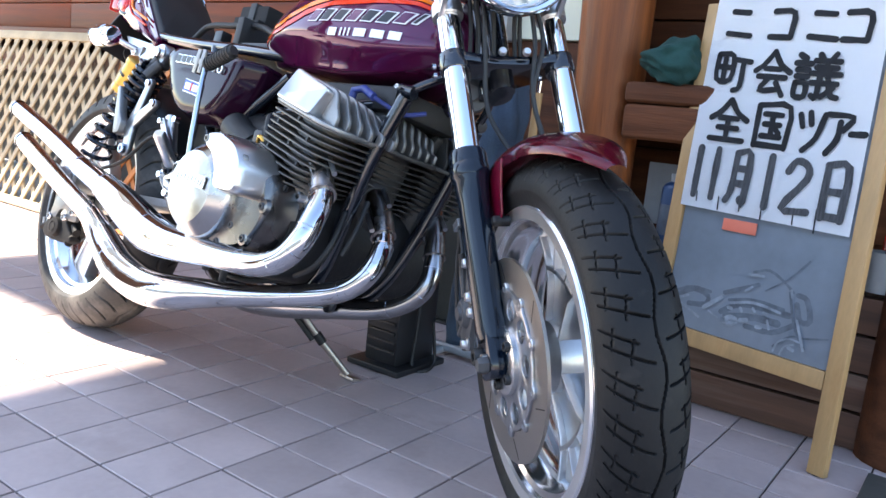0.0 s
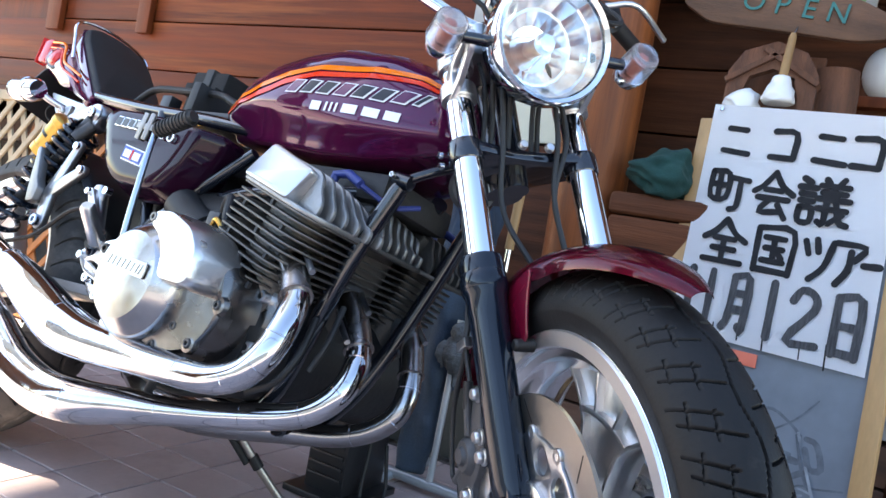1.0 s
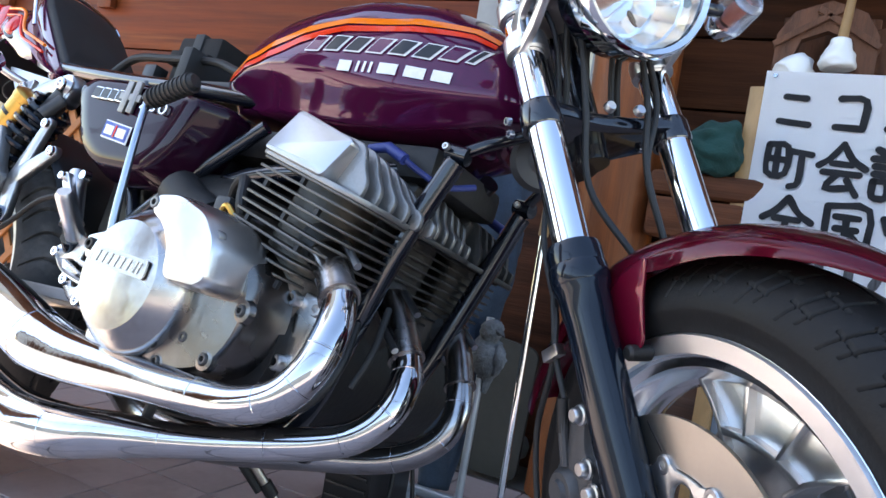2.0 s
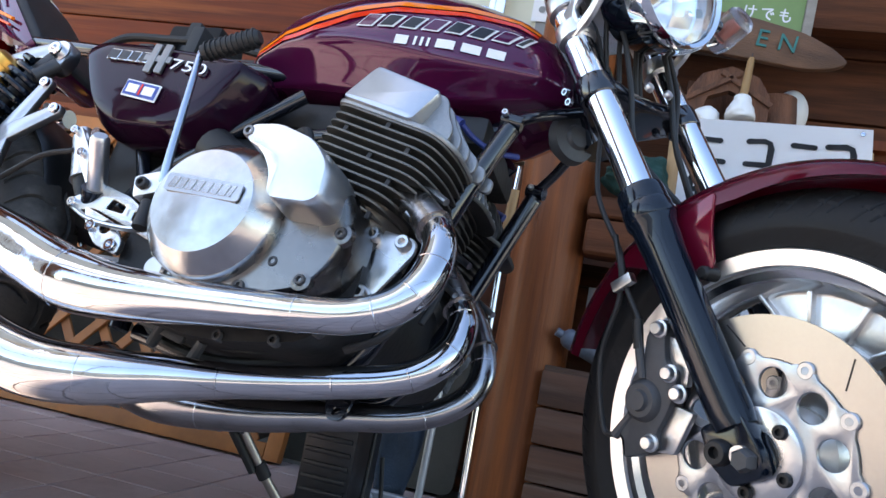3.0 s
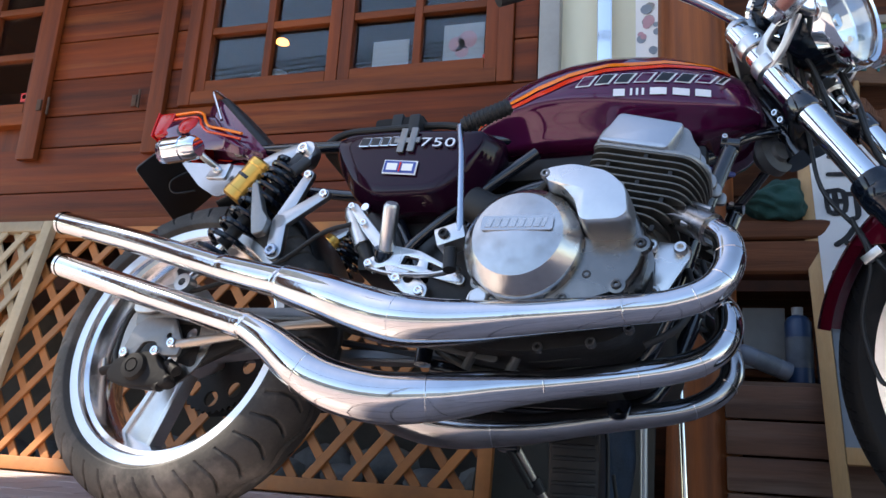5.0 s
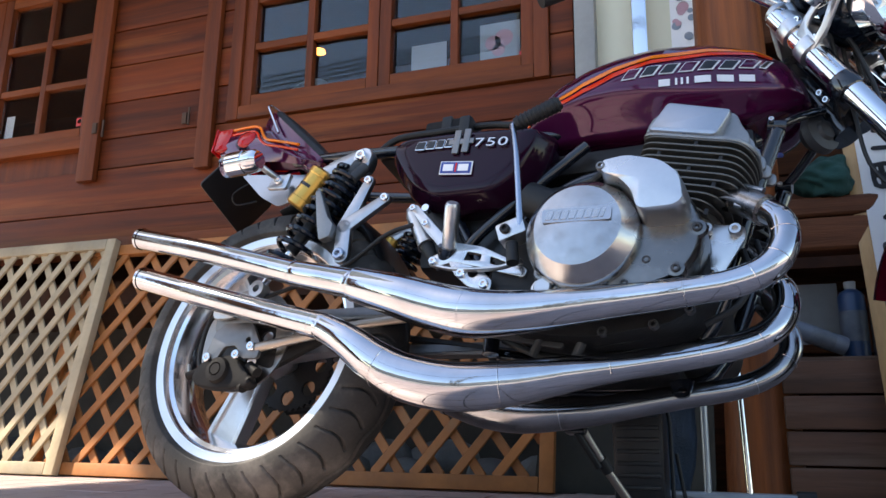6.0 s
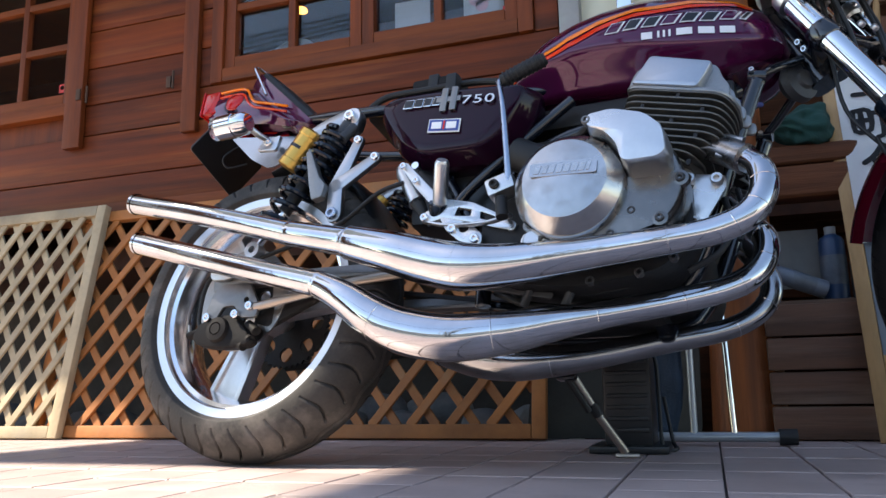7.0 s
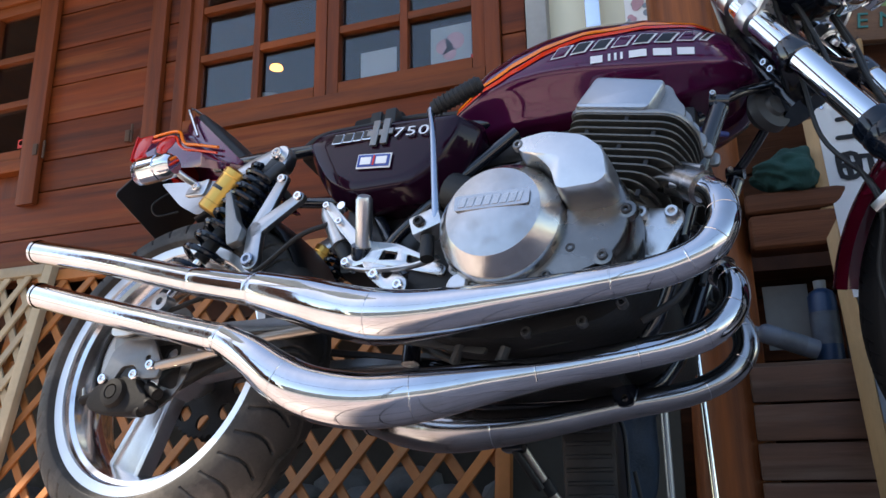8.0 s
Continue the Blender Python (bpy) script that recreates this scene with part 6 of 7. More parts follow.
for k in range(2):
    x = 0.4945 + k * 0.0325
    part("decal_bar", plate([(x, 0.6265 - 0.14 * (x - 0.49)), (x + 0.022, 0.6235 - 0.14 * (x - 0.49)), (x + 0.023, 0.6385 - 0.14 * (x - 0.49)), (x + 0.001, 0.6415 - 0.14 * (x - 0.49))], 0.001, side(-0.2042)), PAPER, decal)
part("decal_bar", plate([(0.5205, 0.6200), (0.5235, 0.6196), (0.5250, 0.6395), (0.5220, 0.6399)], 0.001, side(-0.2046)), REDSTRIPE, decal)
part("panel_knob", lathe([(0, 0.012), (0.008, 0.012), (0.010, 0.0)], Matrix.Translation((0.460, -0.180, 0.555)) @ TOY, 14), CHROME, panel)

# frame ------------------------------------------------------------------
def frame_tube(pts, r=0.0148, label=""):
    return part("frame_tube", tube(pts, r, 16, smooth=6), FRAMEBLACK, bike, label)


for s in (-1, 1):
    frame_tube([(1.097, s * 0.108, 0.672), (1.090, s * 0.109, 0.655), (1.050, s * 0.112, 0.54), (1.005, s * 0.10, 0.40), (0.965, s * 0.085, 0.31), (0.91, s * 0.075, 0.270), (0.72, s * 0.075, 0.265), (0.60, s * 0.09, 0.28)], label="black painted cradle tube")
    frame_tube([(1.06, s * 0.05, 0.70), (1.0, s * 0.085, 0.660), (0.86, s * 0.115, 0.63), (0.74, s * 0.12, 0.605), (0.655, s * 0.12, 0.55), (0.60, s * 0.125, 0.42), (0.60, s * 0.13, 0.27)])
    frame_tube([(0.72, s * 0.10, 0.74), (0.55, s * 0.105, 0.752), (0.36, s * 0.105, 0.762), (0.22, s * 0.10, 0.775), (0.02, s * 0.08, 0.80)], 0.0135)
    frame_tube([(0.42, s * 0.11, 0.755), (0.47, s * 0.12, 0.62), (0.57, s * 0.125, 0.43)], 0.012)
    lug = part("frame_lug", tube([(1.082, s * 0.110, 0.686), (1.112, s * 0.106, 0.682)], 0.0125, 16), FRAMEBLACK, bike)
    frame_tube([(1.100, s * 0.106, 0.686), (1.130, s * 0.085, 0.712), (1.175, s * 0.040, 0.752)], 0.0085)
    part("lug_bolt", bolt(1.090, s * 0.112 - 0.014, 0.686, 0.005), ALLOY, lug)
for s in (-1, 1):
    frame_tube([(0.76, s * 0.125, 0.690), (0.66, s * 0.138, 0.600), (0.56, s * 0.142, 0.510), (0.52, s * 0.14, 0.455)], 0.0115)
frame_tube([(1.16, 0, 0.80), (1.06, 0, 0.79), (0.9, 0, 0.76), (0.7, 0, 0.74)], 0.025)
part("steering_head", tube([(1.215, 0, 0.715), (1.118, 0, 0.893)], 0.032, 20), FRAMEBLACK, bike)
part("horn", lathe([(0, 0.03), (0.02, 0.03), (0.024, 0.022), (0.044, 0.018), (0.047, 0.0), (0.03, -0.02), (0, -0.02)], along((1.162, -0.015, 0.716), (1.240, -0.085, 0.716)) @ Matrix.Scale(0.85, 4), 28), CALIPER, bike, "round black horn")

# open seat bay: tray, boxes, loom
tray = part("seat_tray", box(0.47, 0, 0.765, 0.40, 0.19, 0.022, 0.006), PLASTIC, bike, "black tray left open where the seat was")
part("battery_box", box(0.392, 0.022, 0.836, 0.12, 0.085, 0.126, 0.008), CALIPERBLACK, tray, "black electrics box strapped in the open seat bay")
part("box_strap", box(0.390, 0.021, 0.838, 0.026, 0.091, 0.132, 0.003), BLACKRUBBER, tray)
part("fuse_block", box(0.350, -0.026, 0.850, 0.034, 0.014, 0.030, 0.003), CALIPERBLACK, tray)
part("fuse_block", box(0.432, -0.028, 0.838, 0.032, 0.018, 0.036, 0.003), CALIPERBLACK, tray)
part("strap", box(0.475, -0.03, 0.80, 0.026, 0.14, 0.075, 0.005), BLACKRUBBER, tray)
part("relay", box(0.35, -0.06, 0.79, 0.035, 0.03, 0.045, 0.004), PLASTIC, tray)
part("loom", tube([(0.25, -0.08, 0.785), (0.30, -0.075, 0.822), (0.40, -0.07, 0.826), (0.52, -0.07, 0.822), (0.60, -0.08, 0.800), (0.70, -0.09, 0.78)], 0.008, 10, smooth=6), BLACKRUBBER, tray)

# dark boxes added to fill see-through gaps under the bay and tank
part("bay_gap_filler", box(0.535, 0.0, 0.585, 0.25, 0.21, 0.24, 0.02), PLASTIC, bike, "black box added to darken the gap under the seat bay")
part("tank_gap_filler", box(0.84, 0.0, 0.672, 0.44, 0.20, 0.050, 0.012), DARKMETAL, bike, "dark box added to darken the gap under the tank")

# tail cowl ----------------------------------------------------------------
def tail_shell():
    bm = bmesh.new()
    rows = []
    # x, half width, bottom, shoulder, crown
    st = [(-0.245, 0.082, 0.868, 0.930, 0.942), (-0.19, 0.095, 0.850, 0.930, 0.946), (-0.13, 0.103, 0.832, 0.925, 0.948), (-0.075, 0.108, 0.810, 0.912, 0.945), (-0.02, 0.112, 0.798, 0.868, 0.892), (0.04, 0.114, 0.780, 0.812, 0.826), (0.10, 0.114, 0.766, 0.776, 0.781), (0.13, 0.108, 0.760, 0.764, 0.766)]
    st = spline(st, 5)
    for x, w, b, sh, cr in st:
        pts = [(-w * 0.86, b), (-w, b + (sh - b) * 0.35), (-w * 0.97, b + (sh - b) * 0.7), (-w * 0.84, sh), (-w * 0.5, sh + (cr - sh) * 0.8), (0, cr)]
        pts += [(-y, z) for y, z in pts[-2::-1]]
        rows.append([bm.verts.new((x, y, z)) for y, z in pts])
    for p, q in zip(rows, rows[1:]):
        for k in range(len(p) - 1):
            bm.faces.new((p[k], p[k + 1], q[k + 1], q[k]))
    bm.faces.new(rows[0])
    return bm


tail = part("tail_cowl", tail_shell(), PURPLE, bike, "purple tail cowl with orange stripes", sharp=50)
CREST = [(-0.106, 0.0), (-0.105, 0.12), (-0.102, 0.225), (-0.090, 0.276), (-0.050, 0.300), (0.0, 0.306), (0.050, 0.300), (0.090, 0.276), (0.102, 0.225), (0.105, 0.12), (0.106, 0.0)]
CM_ = Matrix(((0, 0.683, -0.730, 0.118), (1, 0, 0, 0.0), (0, 0.730, 0.683, 0.778), (0, 0, 0, 1)))
part("crest", move(loft(rounded(CREST, 0.012, 5), 0.0, -0.046, 0.14, dome=0.004), CM_), PURPLE, tail, "upswept purple crest behind the seat", sharp=60)
part("back_pad", move(loft(rounded([(x * 0.95, z * 0.97 + 0.004) for x, z in CREST], 0.012, 5), 0.0, 0.016, 0.10, dome=0.008), CM_), BLACKRUBBER, tail, "black padded seat stop", sharp=60)
TRIM = [(-0.029, 0.1125, 0.874), (-0.060, 0.1105, 0.925), (-0.090, 0.1040, 0.972), (-0.101, 0.070, 0.993), (-0.106, 0.0, 1.002)]
part("rim_trim", tube([(x, -y, z) for x, y, z in TRIM] + TRIM[-2::-1], 0.0042, 8, smooth=6), CHROME, tail, "thin bright edge trim")
for off, r, mt in ((0.0, 0.0036, ORANGE), (0.015, 0.0030, REDSTRIPE)):
    pts = [(-0.200, -0.0905, 0.928 - off), (-0.150, -0.097, 0.923 - off), (-0.120, -0.1005, 0.918 - off), (-0.097 - 0.4 * off, -0.1045, 0.905 - off), (-0.080 - 0.5 * off, -0.1085, 0.880 - off * 0.8), (-0.062, -0.1105, 0.862 - off), (-0.024, -0.1125, 0.849 - off), (0.045, -0.1140, 0.826 - off)]
    for mir in (1, -1):
        part("stripe", tube([(x, y * mir, z, r) for x, y, z in pts], seg=8, smooth=6, flat=1.0), mt, tail)
tl = part("tail_light", box(-0.234, 0, 0.906, 0.052, 0.178, 0.066, 0.007), REDPLASTIC, tail, "red tail light lens")
part("lens_lip", box(-0.259, 0, 0.906, 0.006, 0.184, 0.072, 0.003), REDPLASTIC, tl)
for s_ in (-1, 1):
    sl_ = part("side_lens", lathe([(0, 0.011), (0.012, 0.0105), (0.020, 0.007), (0.024, 0.0)], Matrix.Translation((-0.138, s_ * 0.098, 0.881)) @ Matrix.Rotation(radians(-12), 4, "Y") @ Matrix.Diagonal((1.3, s_ * -1.0, 1.0, 1)) @ TOY, 24), REDPLASTIC, tail, "oval red side lens in a dark surround")
    part("surround", lathe([(0.0235, -0.004), (0.0235, 0.003), (0.030, 0.002), (0.031, -0.004)], Matrix.Translation((-0.134, s_ * 0.098, 0.881)) @ Matrix.Rotation(radians(-12), 4, "Y") @ Matrix.Diagonal((1.3, s_ * -1.0, 1.0, 1)) @ TOY, 24, closed=True), DARKPURPLE, sl_)
plt = part("number_plate_holder", plate(rounded([(-0.105, -0.062), (0.105, -0.062), (0.105, 0.062), (-0.105, 0.062)], 0.012), 0.006, Matrix.Translation((-0.224, 0.0, 0.789)) @ Matrix(((0, 0.525, 0.851, 0), (1, 0, 0, 0), (0, 0.851, -0.525, 0), (0, 0, 0, 1))) @ Matrix.Rotation(radians(-12), 4, "Z"), bev=0.001), PLASTIC, bike, "black plate holder under the tail")
part("plate_bracket", plate(rounded([(-0.16, 0.80), (0.08, 0.765), (0.04, 0.705), (-0.02, 0.690), (-0.08, 0.725)], 0.012), 0.004, side(-0.06)), SATIN, bike, "plain alloy plate bracket under the tail")
part("plate_cable", tube([(-0.15, -0.03, 0.80), (-0.19, -0.045, 0.76), (-0.185, -0.03, 0.735), (-0.14, -0.01, 0.75)], 0.0025, 6, smooth=6), BLACKRUBBER, plt)
for s in (-1, 1):
    ri = part("rear_indicator", tube([(0.000, s * 0.075, 0.745), (-0.02, s * 0.12, 0.752), (-0.034, s * 0.15, 0.762)], 0.008, 12, smooth=4), ALLOY, bike, "chrome barrel indicator on an alloy stalk")
    IR = Matrix.Translation((-0.022, s * 0.160, 0.764)) @ Matrix.Rotation(radians(-92), 4, "Y") @ Matrix.Diagonal((1.05, 1.05, 1.22, 1))
    part("barrel", lathe([(0, 0.0), (0.020, 0.0), (0.026, 0.008), (0.027, 0.03), (0.029, 0.032), (0.029, 0.068), (0.0, 0.068)], IR, 28), CHROME, ri)
    part("lens", lathe([(0.027, 0.066), (0.026, 0.082), (0.0, 0.088)], IR, 24), LENS, ri)
    part("stay", plate(rounded([(-0.038, 0.722), (0.020, 0.716), (0.028, 0.758), (-0.026, 0.748)], 0.008), 0.012, side(s * 0.092 + 0.006), bev=0.002), ALLOY, ri)
    part("stay_bolt", bolt(-0.003, s * 0.092 - 0.008, 0.739, 0.010, 0.006), CHROME, ri)

# the swingarm runs from its pivot back to the wheel
SWINGSET = Matrix(((0.88, 0, 0, 0.072), (0.1417, 1, 0, -0.085), (0.018, 0, 1, -0.011), (0, 0, 0, 1)))


def rpart(name, bm, *rest, **k):
    """A part carried by the swingarm."""
    return part(name, move(bm, SWINGSET), *rest, **k)


# rear suspension ---------------------------------------------------------
for s in (-1, 1):
    a, b = Vector((0.276, s * 0.158, 0.716)), Vector((0.105, s * 0.170 - 0.03, 0.400))
    d = (b - a).normalized()
    sh = part("shock_absorber", tube([a + d * 0.015, a + d * 0.09], 0.018, 18), CALIPER, bike, "rear shock with black spring and gold reservoir")
    part("damper_rod", tube([a + d * 0.08, b], 0.008, 12), CHROME, sh)
    part("damper_body", tube([a + d * 0.09, a + d * 0.26], 0.0145, 16), DARKMETAL, sh)
    part("adjuster", tube([a + Vector((0.012, s * 0.012, -0.028)), a + Vector((-0.004, s * 0.03, -0.066))], 0.012, 14), CALIPER, sh)
    n = 330
    m = along(a, b)
    L = (b - a).length
    coil = [m @ Vector((0.035 * math.cos(2 * math.pi * 11 * k / n), 0.035 * math.sin(2 * math.pi * 11 * k / n), 0.045 + (L - 0.085) * (0.62 * k / n + 0.38 * (k / n) ** 2.6))) for k in range(n + 1)]
    part("spring", tube(coil, 0.0062, 8), FORKBLACK, sh, "black coil spring")
    part("upper_eye", lathe([(0.009, 0.013), (0.022, 0.013), (0.022, -0.013), (0.009, -0.013)], Matrix.Translation(a) @ TOY, 24, closed=True), POLISHED, sh)
    part("eye_bolt", bolt(a.x, a.y - 0.013, a.z, 0.013, 0.012), CHROME, sh)
    bk = rounded([(0.300, 0.719), (0.290, 0.740), (0.263, 0.740), (0.203, 0.722), (0.156, 0.698), (0.166, 0.676), (0.198, 0.680), (0.230, 0.702), (0.253, 0.698), (0.270, 0.676), (0.293, 0.686)], 0.012)
    part("reservoir_bracket", plate(bk, 0.030, side(a.y + 0.018), bev=0.005), SATIN, sh)
    RV = along((0.183, s * 0.168, 0.694), (0.132, s * 0.168, 0.614))
    rv = part("reservoir", lathe([(0, 0), (0.022, 0.0), (0.030, 0.005), (0.030, 0.018), (0.0285, 0.020), (0.0285, 0.080), (0.030, 0.082), (0.030, 0.098), (0.024, 0.102), (0, 0.102)], RV, 32), GOLD, sh, "gold anodised reservoir with dark lettering bars")
    for k in range(4):
        out_ = RV.to_3x3().inverted() @ Vector((0, s, 0))
        a0 = math.atan2(out_.y, out_.x)
        part("letter_bar", move(plate([(-0.004, -0.0045 if k else -0.003), (0.004, -0.0045 if k else -0.003), (0.0035, 0.0045), (-0.0035, 0.0045)], 0.0008, Matrix.Translation((0, 0, 0.0284))), RV @ Matrix.Rotation(a0 + 0.30 * (k - 1.5), 4, "Z") @ Matrix.Translation((0, 0, 0.050)) @ Matrix.Rotation(radians(90), 4, "Y")), BLACKLETTER, rv)
    part("lower_eye", lathe([(0.008, 0.012), (0.018, 0.012), (0.018, -0.012), (0.008, -0.012)], Matrix.Translation(b) @ TOY, 20, closed=True), ALLOY, sh)
    arm = rpart("swingarm_beam", plate(rounded([(-0.050, 0.318), (-0.058, 0.372), (-0.02, 0.388), (0.13, 0.364), (0.56, 0.380), (0.60, 0.360), (0.56, 0.350), (0.13, 0.340), (0.03, 0.336)], 0.010), 0.030, side(s * 0.108 + 0.015), bev=0.004), SWING, bike, "brushed alloy swingarm beam")
    rpart("axle_block", plate(rounded([(-0.050, 0.342), (-0.056, 0.390), (-0.015, 0.400), (0.030, 0.386), (0.026, 0.352), (-0.01, 0.342)], 0.012), 0.010, side(s * 0.118 - 0.010 if s < 0 else 0.147), [ring_pts(0.012, 0.372, 0.010, 14)], bev=0.002), ALLOY, arm)
    rpart("axle_nut", lathe([(0, 0.018), (0.010, 0.018), (0.016, 0.014), (0.017, 0.0)], Matrix.Translation((-0.028, s * 0.118 - 0.022 if s < 0 else 0.17, 0.370)) @ TOY, 6), DARKMETAL, arm)
rc = rpart("rear_caliper", plate(rounded([(-0.078, 0.222), (-0.070, 0.248), (-0.035, 0.270), (0.018, 0.270), (0.040, 0.252), (0.058, 0.236), (0.072, 0.216), (0.060, 0.206), (0.020, 0.202), (-0.030, 0.203), (-0.064, 0.208)], 0.008), 0.030, side(-0.097), bev=0.005), CALIPERBLACK, bike, "black rear brake caliper")
rpart("piston_boss", lathe([(0, 0.010), (0.011, 0.010), (0.012, 0.006), (0.014, 0.010), (0.024, 0.008), (0.028, -0.004)], Matrix.Translation((-0.012, -0.128, 0.238)) @ TOY, 24), CALIPERBLACK, rc)
for x, z, dx, dz in ((0.036, 0.236, 0.030, -0.018), (0.022, 0.216, 0.030, -0.010), (0.050, 0.252, 0.028, -0.016)):
    rpart("bridge_rib", tube([(x, -0.112, z), (x + dx, -0.118, z + dz)], 0.0105, 12), CALIPERBLACK, rc)
rpart("slide_pin", tube([(-0.070, -0.118, 0.236), (-0.094, -0.118, 0.228)], 0.0085, 12), CALIPERBLACK, rc)
rpart("bleed_nipple", tube([(-0.090, -0.118, 0.228), (-0.098, -0.118, 0.252)], 0.0035, 8), BRONZE, rc)
rpart("swing_arm_link", plate(rounded([(0.050, 0.262), (0.080, 0.290), (0.190, 0.330), (0.250, 0.330), (0.180, 0.296), (0.090, 0.250)], 0.008), 0.016, side(-0.085), bev=0.003), CALIPERBLACK, rc)
rpart("caliper_bracket", plate(rounded([(-0.052, 0.262), (-0.040, 0.315), (-0.018, 0.335), (0.050, 0.336), (0.082, 0.288), (0.078, 0.262), (0.040, 0.262), (0.020, 0.288), (-0.008, 0.286), (-0.022, 0.258)], 0.008), 0.009, side(-0.122), [ring_pts(0.048, 0.300, 0.006, 10)], bev=0.001), SWING, rc, "grey alloy caliper bracket with a cut-out")
for x, z in ((-0.040, 0.262), (0.030, 0.268), (0.062, 0.285)):
    rpart("caliper_bolt", bolt(x, -0.131, z, 0.0095, 0.009), CHROME, rc)
rpart("torque_rod", tube([(0.070, -0.126, 0.285), (0.30, -0.118, 0.335), (0.48, -0.11, 0.36)], 0.0095, 14), BRONZE, bike, "worn steel torque rod")
rpart("brake_hose", tube([(-0.055, -0.12, 0.235), (-0.075, -0.12, 0.27), (-0.06, -0.12, 0.36), (0.06, -0.115, 0.40), (0.25, -0.15, 0.44), (0.36, -0.17, 0.50), (0.42, -0.17, 0.52)], 0.0045, 10, smooth=6), BLACKRUBBER, bike)
rpart("rear_hugger", tube([(-0.02, 0, 0.640, 0.05), (0.06, 0, 0.652, 0.075), (0.14, 0, 0.635, 0.085), (0.25, 0, 0.56, 0.085), (0.32, 0, 0.44, 0.08)], seg=20, smooth=5, flat=0.18), PLASTIC, bike, "black inner rear mudguard")
chain = []
for k in range(60):
    t = k / 59
    chain.append((0.0 + 0.58 * t, 0.098, 0.318 + 0.100 - 0.065 * t))
rpart("drive_chain", tube(chain, 0.008, 6), DARKMETAL, bike)
rpart("drive_chain", tube([(x, y, 0.318 - 0.100 + 0.09 * x) for x, y, z in chain], 0.008, 6), DARKMETAL, bike)

# footrest hanger, master cylinder, pedal
def strap(a, b, wa, wb, t, y, bm=None):
    """A flat bar with round ends between two points of the bike's side."""
    a, b = Vector(a), Vector(b)
    d = (b - a).normalized()
    n = Vector((-d.y, d.x))
    r0 = math.atan2(n.y, n.x)
    out = [tuple(a + Vector((math.cos(r0 + q), math.sin(r0 + q))) * wa) for q in (math.pi * k / 8 for k in range(9))]
    out += [tuple(b + Vector((math.cos(r0 + q), math.sin(r0 + q))) * wb) for q in (math.pi + math.pi * k / 8 for k in range(9))]
    return plate(out, t, side(y), bev=0.0016, bm=bm)


hb = strap((0.284, 0.528), (0.325, 0.631), 0.017, 0.0105, 0.012, -0.190)
strap((0.284, 0.528), (0.371, 0.583), 0.016, 0.0105, 0.013, -0.1895, hb)
strap((0.284, 0.528), (0.289, 0.463), 0.017, 0.017, 0.0135, -0.189, hb)
hg = part("footrest_hanger", hb, SATIN, bike, "machined alloy passenger footrest hanger")
part("peg_arm", plate(rounded([(0.207, 0.612), (0.219, 0.615), (0.250, 0.548), (0.268, 0.528), (0.264, 0.500), (0.240, 0.494), (0.228, 0.530)], 0.006), 0.020, side(-0.198), bev=0.002), HEADCAST, hg, "folded grey passenger footrest")
part("hanger_bolt", bolt(0.288, -0.203, 0.463, 0.013, 0.010), STEELBLUE, hg)
for x, z in ((0.325, 0.630), (0.371, 0.583)):
    part("hanger_bolt", bolt(x, -0.201, z, 0.009, 0.008), CHROME, hg)
mc = part("brake_master_cylinder", tube([(0.425, -0.178, 0.560, 0.013), (0.432, -0.18, 0.545, 0.0165), (0.468, -0.185, 0.480, 0.0165), (0.472, -0.185, 0.473, 0.019)], seg=18), ALLOY, bike, "grey rear brake master cylinder")
part("dust_boot", tube([(0.472, -0.185, 0.472, 0.015), (0.492, -0.187, 0.440, 0.010)], seg=14), BLACKRUBBER, mc)
part("push_rod", tube([(0.490, -0.187, 0.444), (0.505, -0.188, 0.420)], 0.005, 10), CHROME, mc)
rs = part("rearset_plate", plate(rounded([(0.437, 0.548), (0.452, 0.553), (0.500, 0.500), (0.535, 0.462), (0.600, 0.446), (0.668, 0.408), (0.690, 0.392), (0.684, 0.378), (0.655, 0.386), (0.600, 0.404), (0.545, 0.420), (0.510, 0.412), (0.494, 0.420), (0.496, 0.432), (0.520, 0.445), (0.478, 0.492)], 0.008), 0.012, side(-0.200), [rounded([(0.572, 0.438), (0.600, 0.430), (0.598, 0.418), (0.566, 0.422)], 0.003), rounded([(0.618, 0.424), (0.648, 0.410), (0.644, 0.402), (0.618, 0.410)], 0.003)], bev=0.0018), POLISHED, bike, "polished rearset plate with slots")
lw = part("rearset_bracket", plate(rounded([(0.540, 0.418), (0.600, 0.400), (0.630, 0.372), (0.628, 0.352), (0.585, 0.362), (0.556, 0.388)], 0.008), 0.010, side(-0.214), [ring_pts(0.592, 0.390, 0.010, 14)], bev=0.0015), POLISHED, bike, "polished lower rearset bracket")
for x, z, r in ((0.447, 0.543, 0.007), (0.479, 0.506, 0.007), (0.505, 0.424, 0.008)):
    part("rearset_bolt", bolt(x, -0.212, z, r, 0.007), CHROME, rs)
for x, z in ((0.616, 0.364), (0.570, 0.388)):
    part("rearset_bolt", bolt(x, -0.224, z, 0.009, 0.007), CHROME, lw)
part("foot_peg", tube([(0.532, -0.205, 0.447, 0.0150), (0.538, -0.222, 0.464, 0.0142), (0.558, -0.266, 0.505, 0.0138), (0.560, -0.270, 0.509, 0.010)], seg=20), ALLOY, bike, "knurled alloy foot peg")
part("peg_mount", tube([(0.524, -0.195, 0.434), (0.532, -0.213, 0.452)], 0.019, 18), FRAMEBLACK, bike)
part("brake_pedal", tube([(0.500, -0.205, 0.420), (0.56, -0.222, 0.398), (0.64, -0.235, 0.388), (0.69, -0.245, 0.392)], 0.0065, 10, smooth=5, flat=0.6), ALLOY, bike, "thin alloy brake pedal arm")

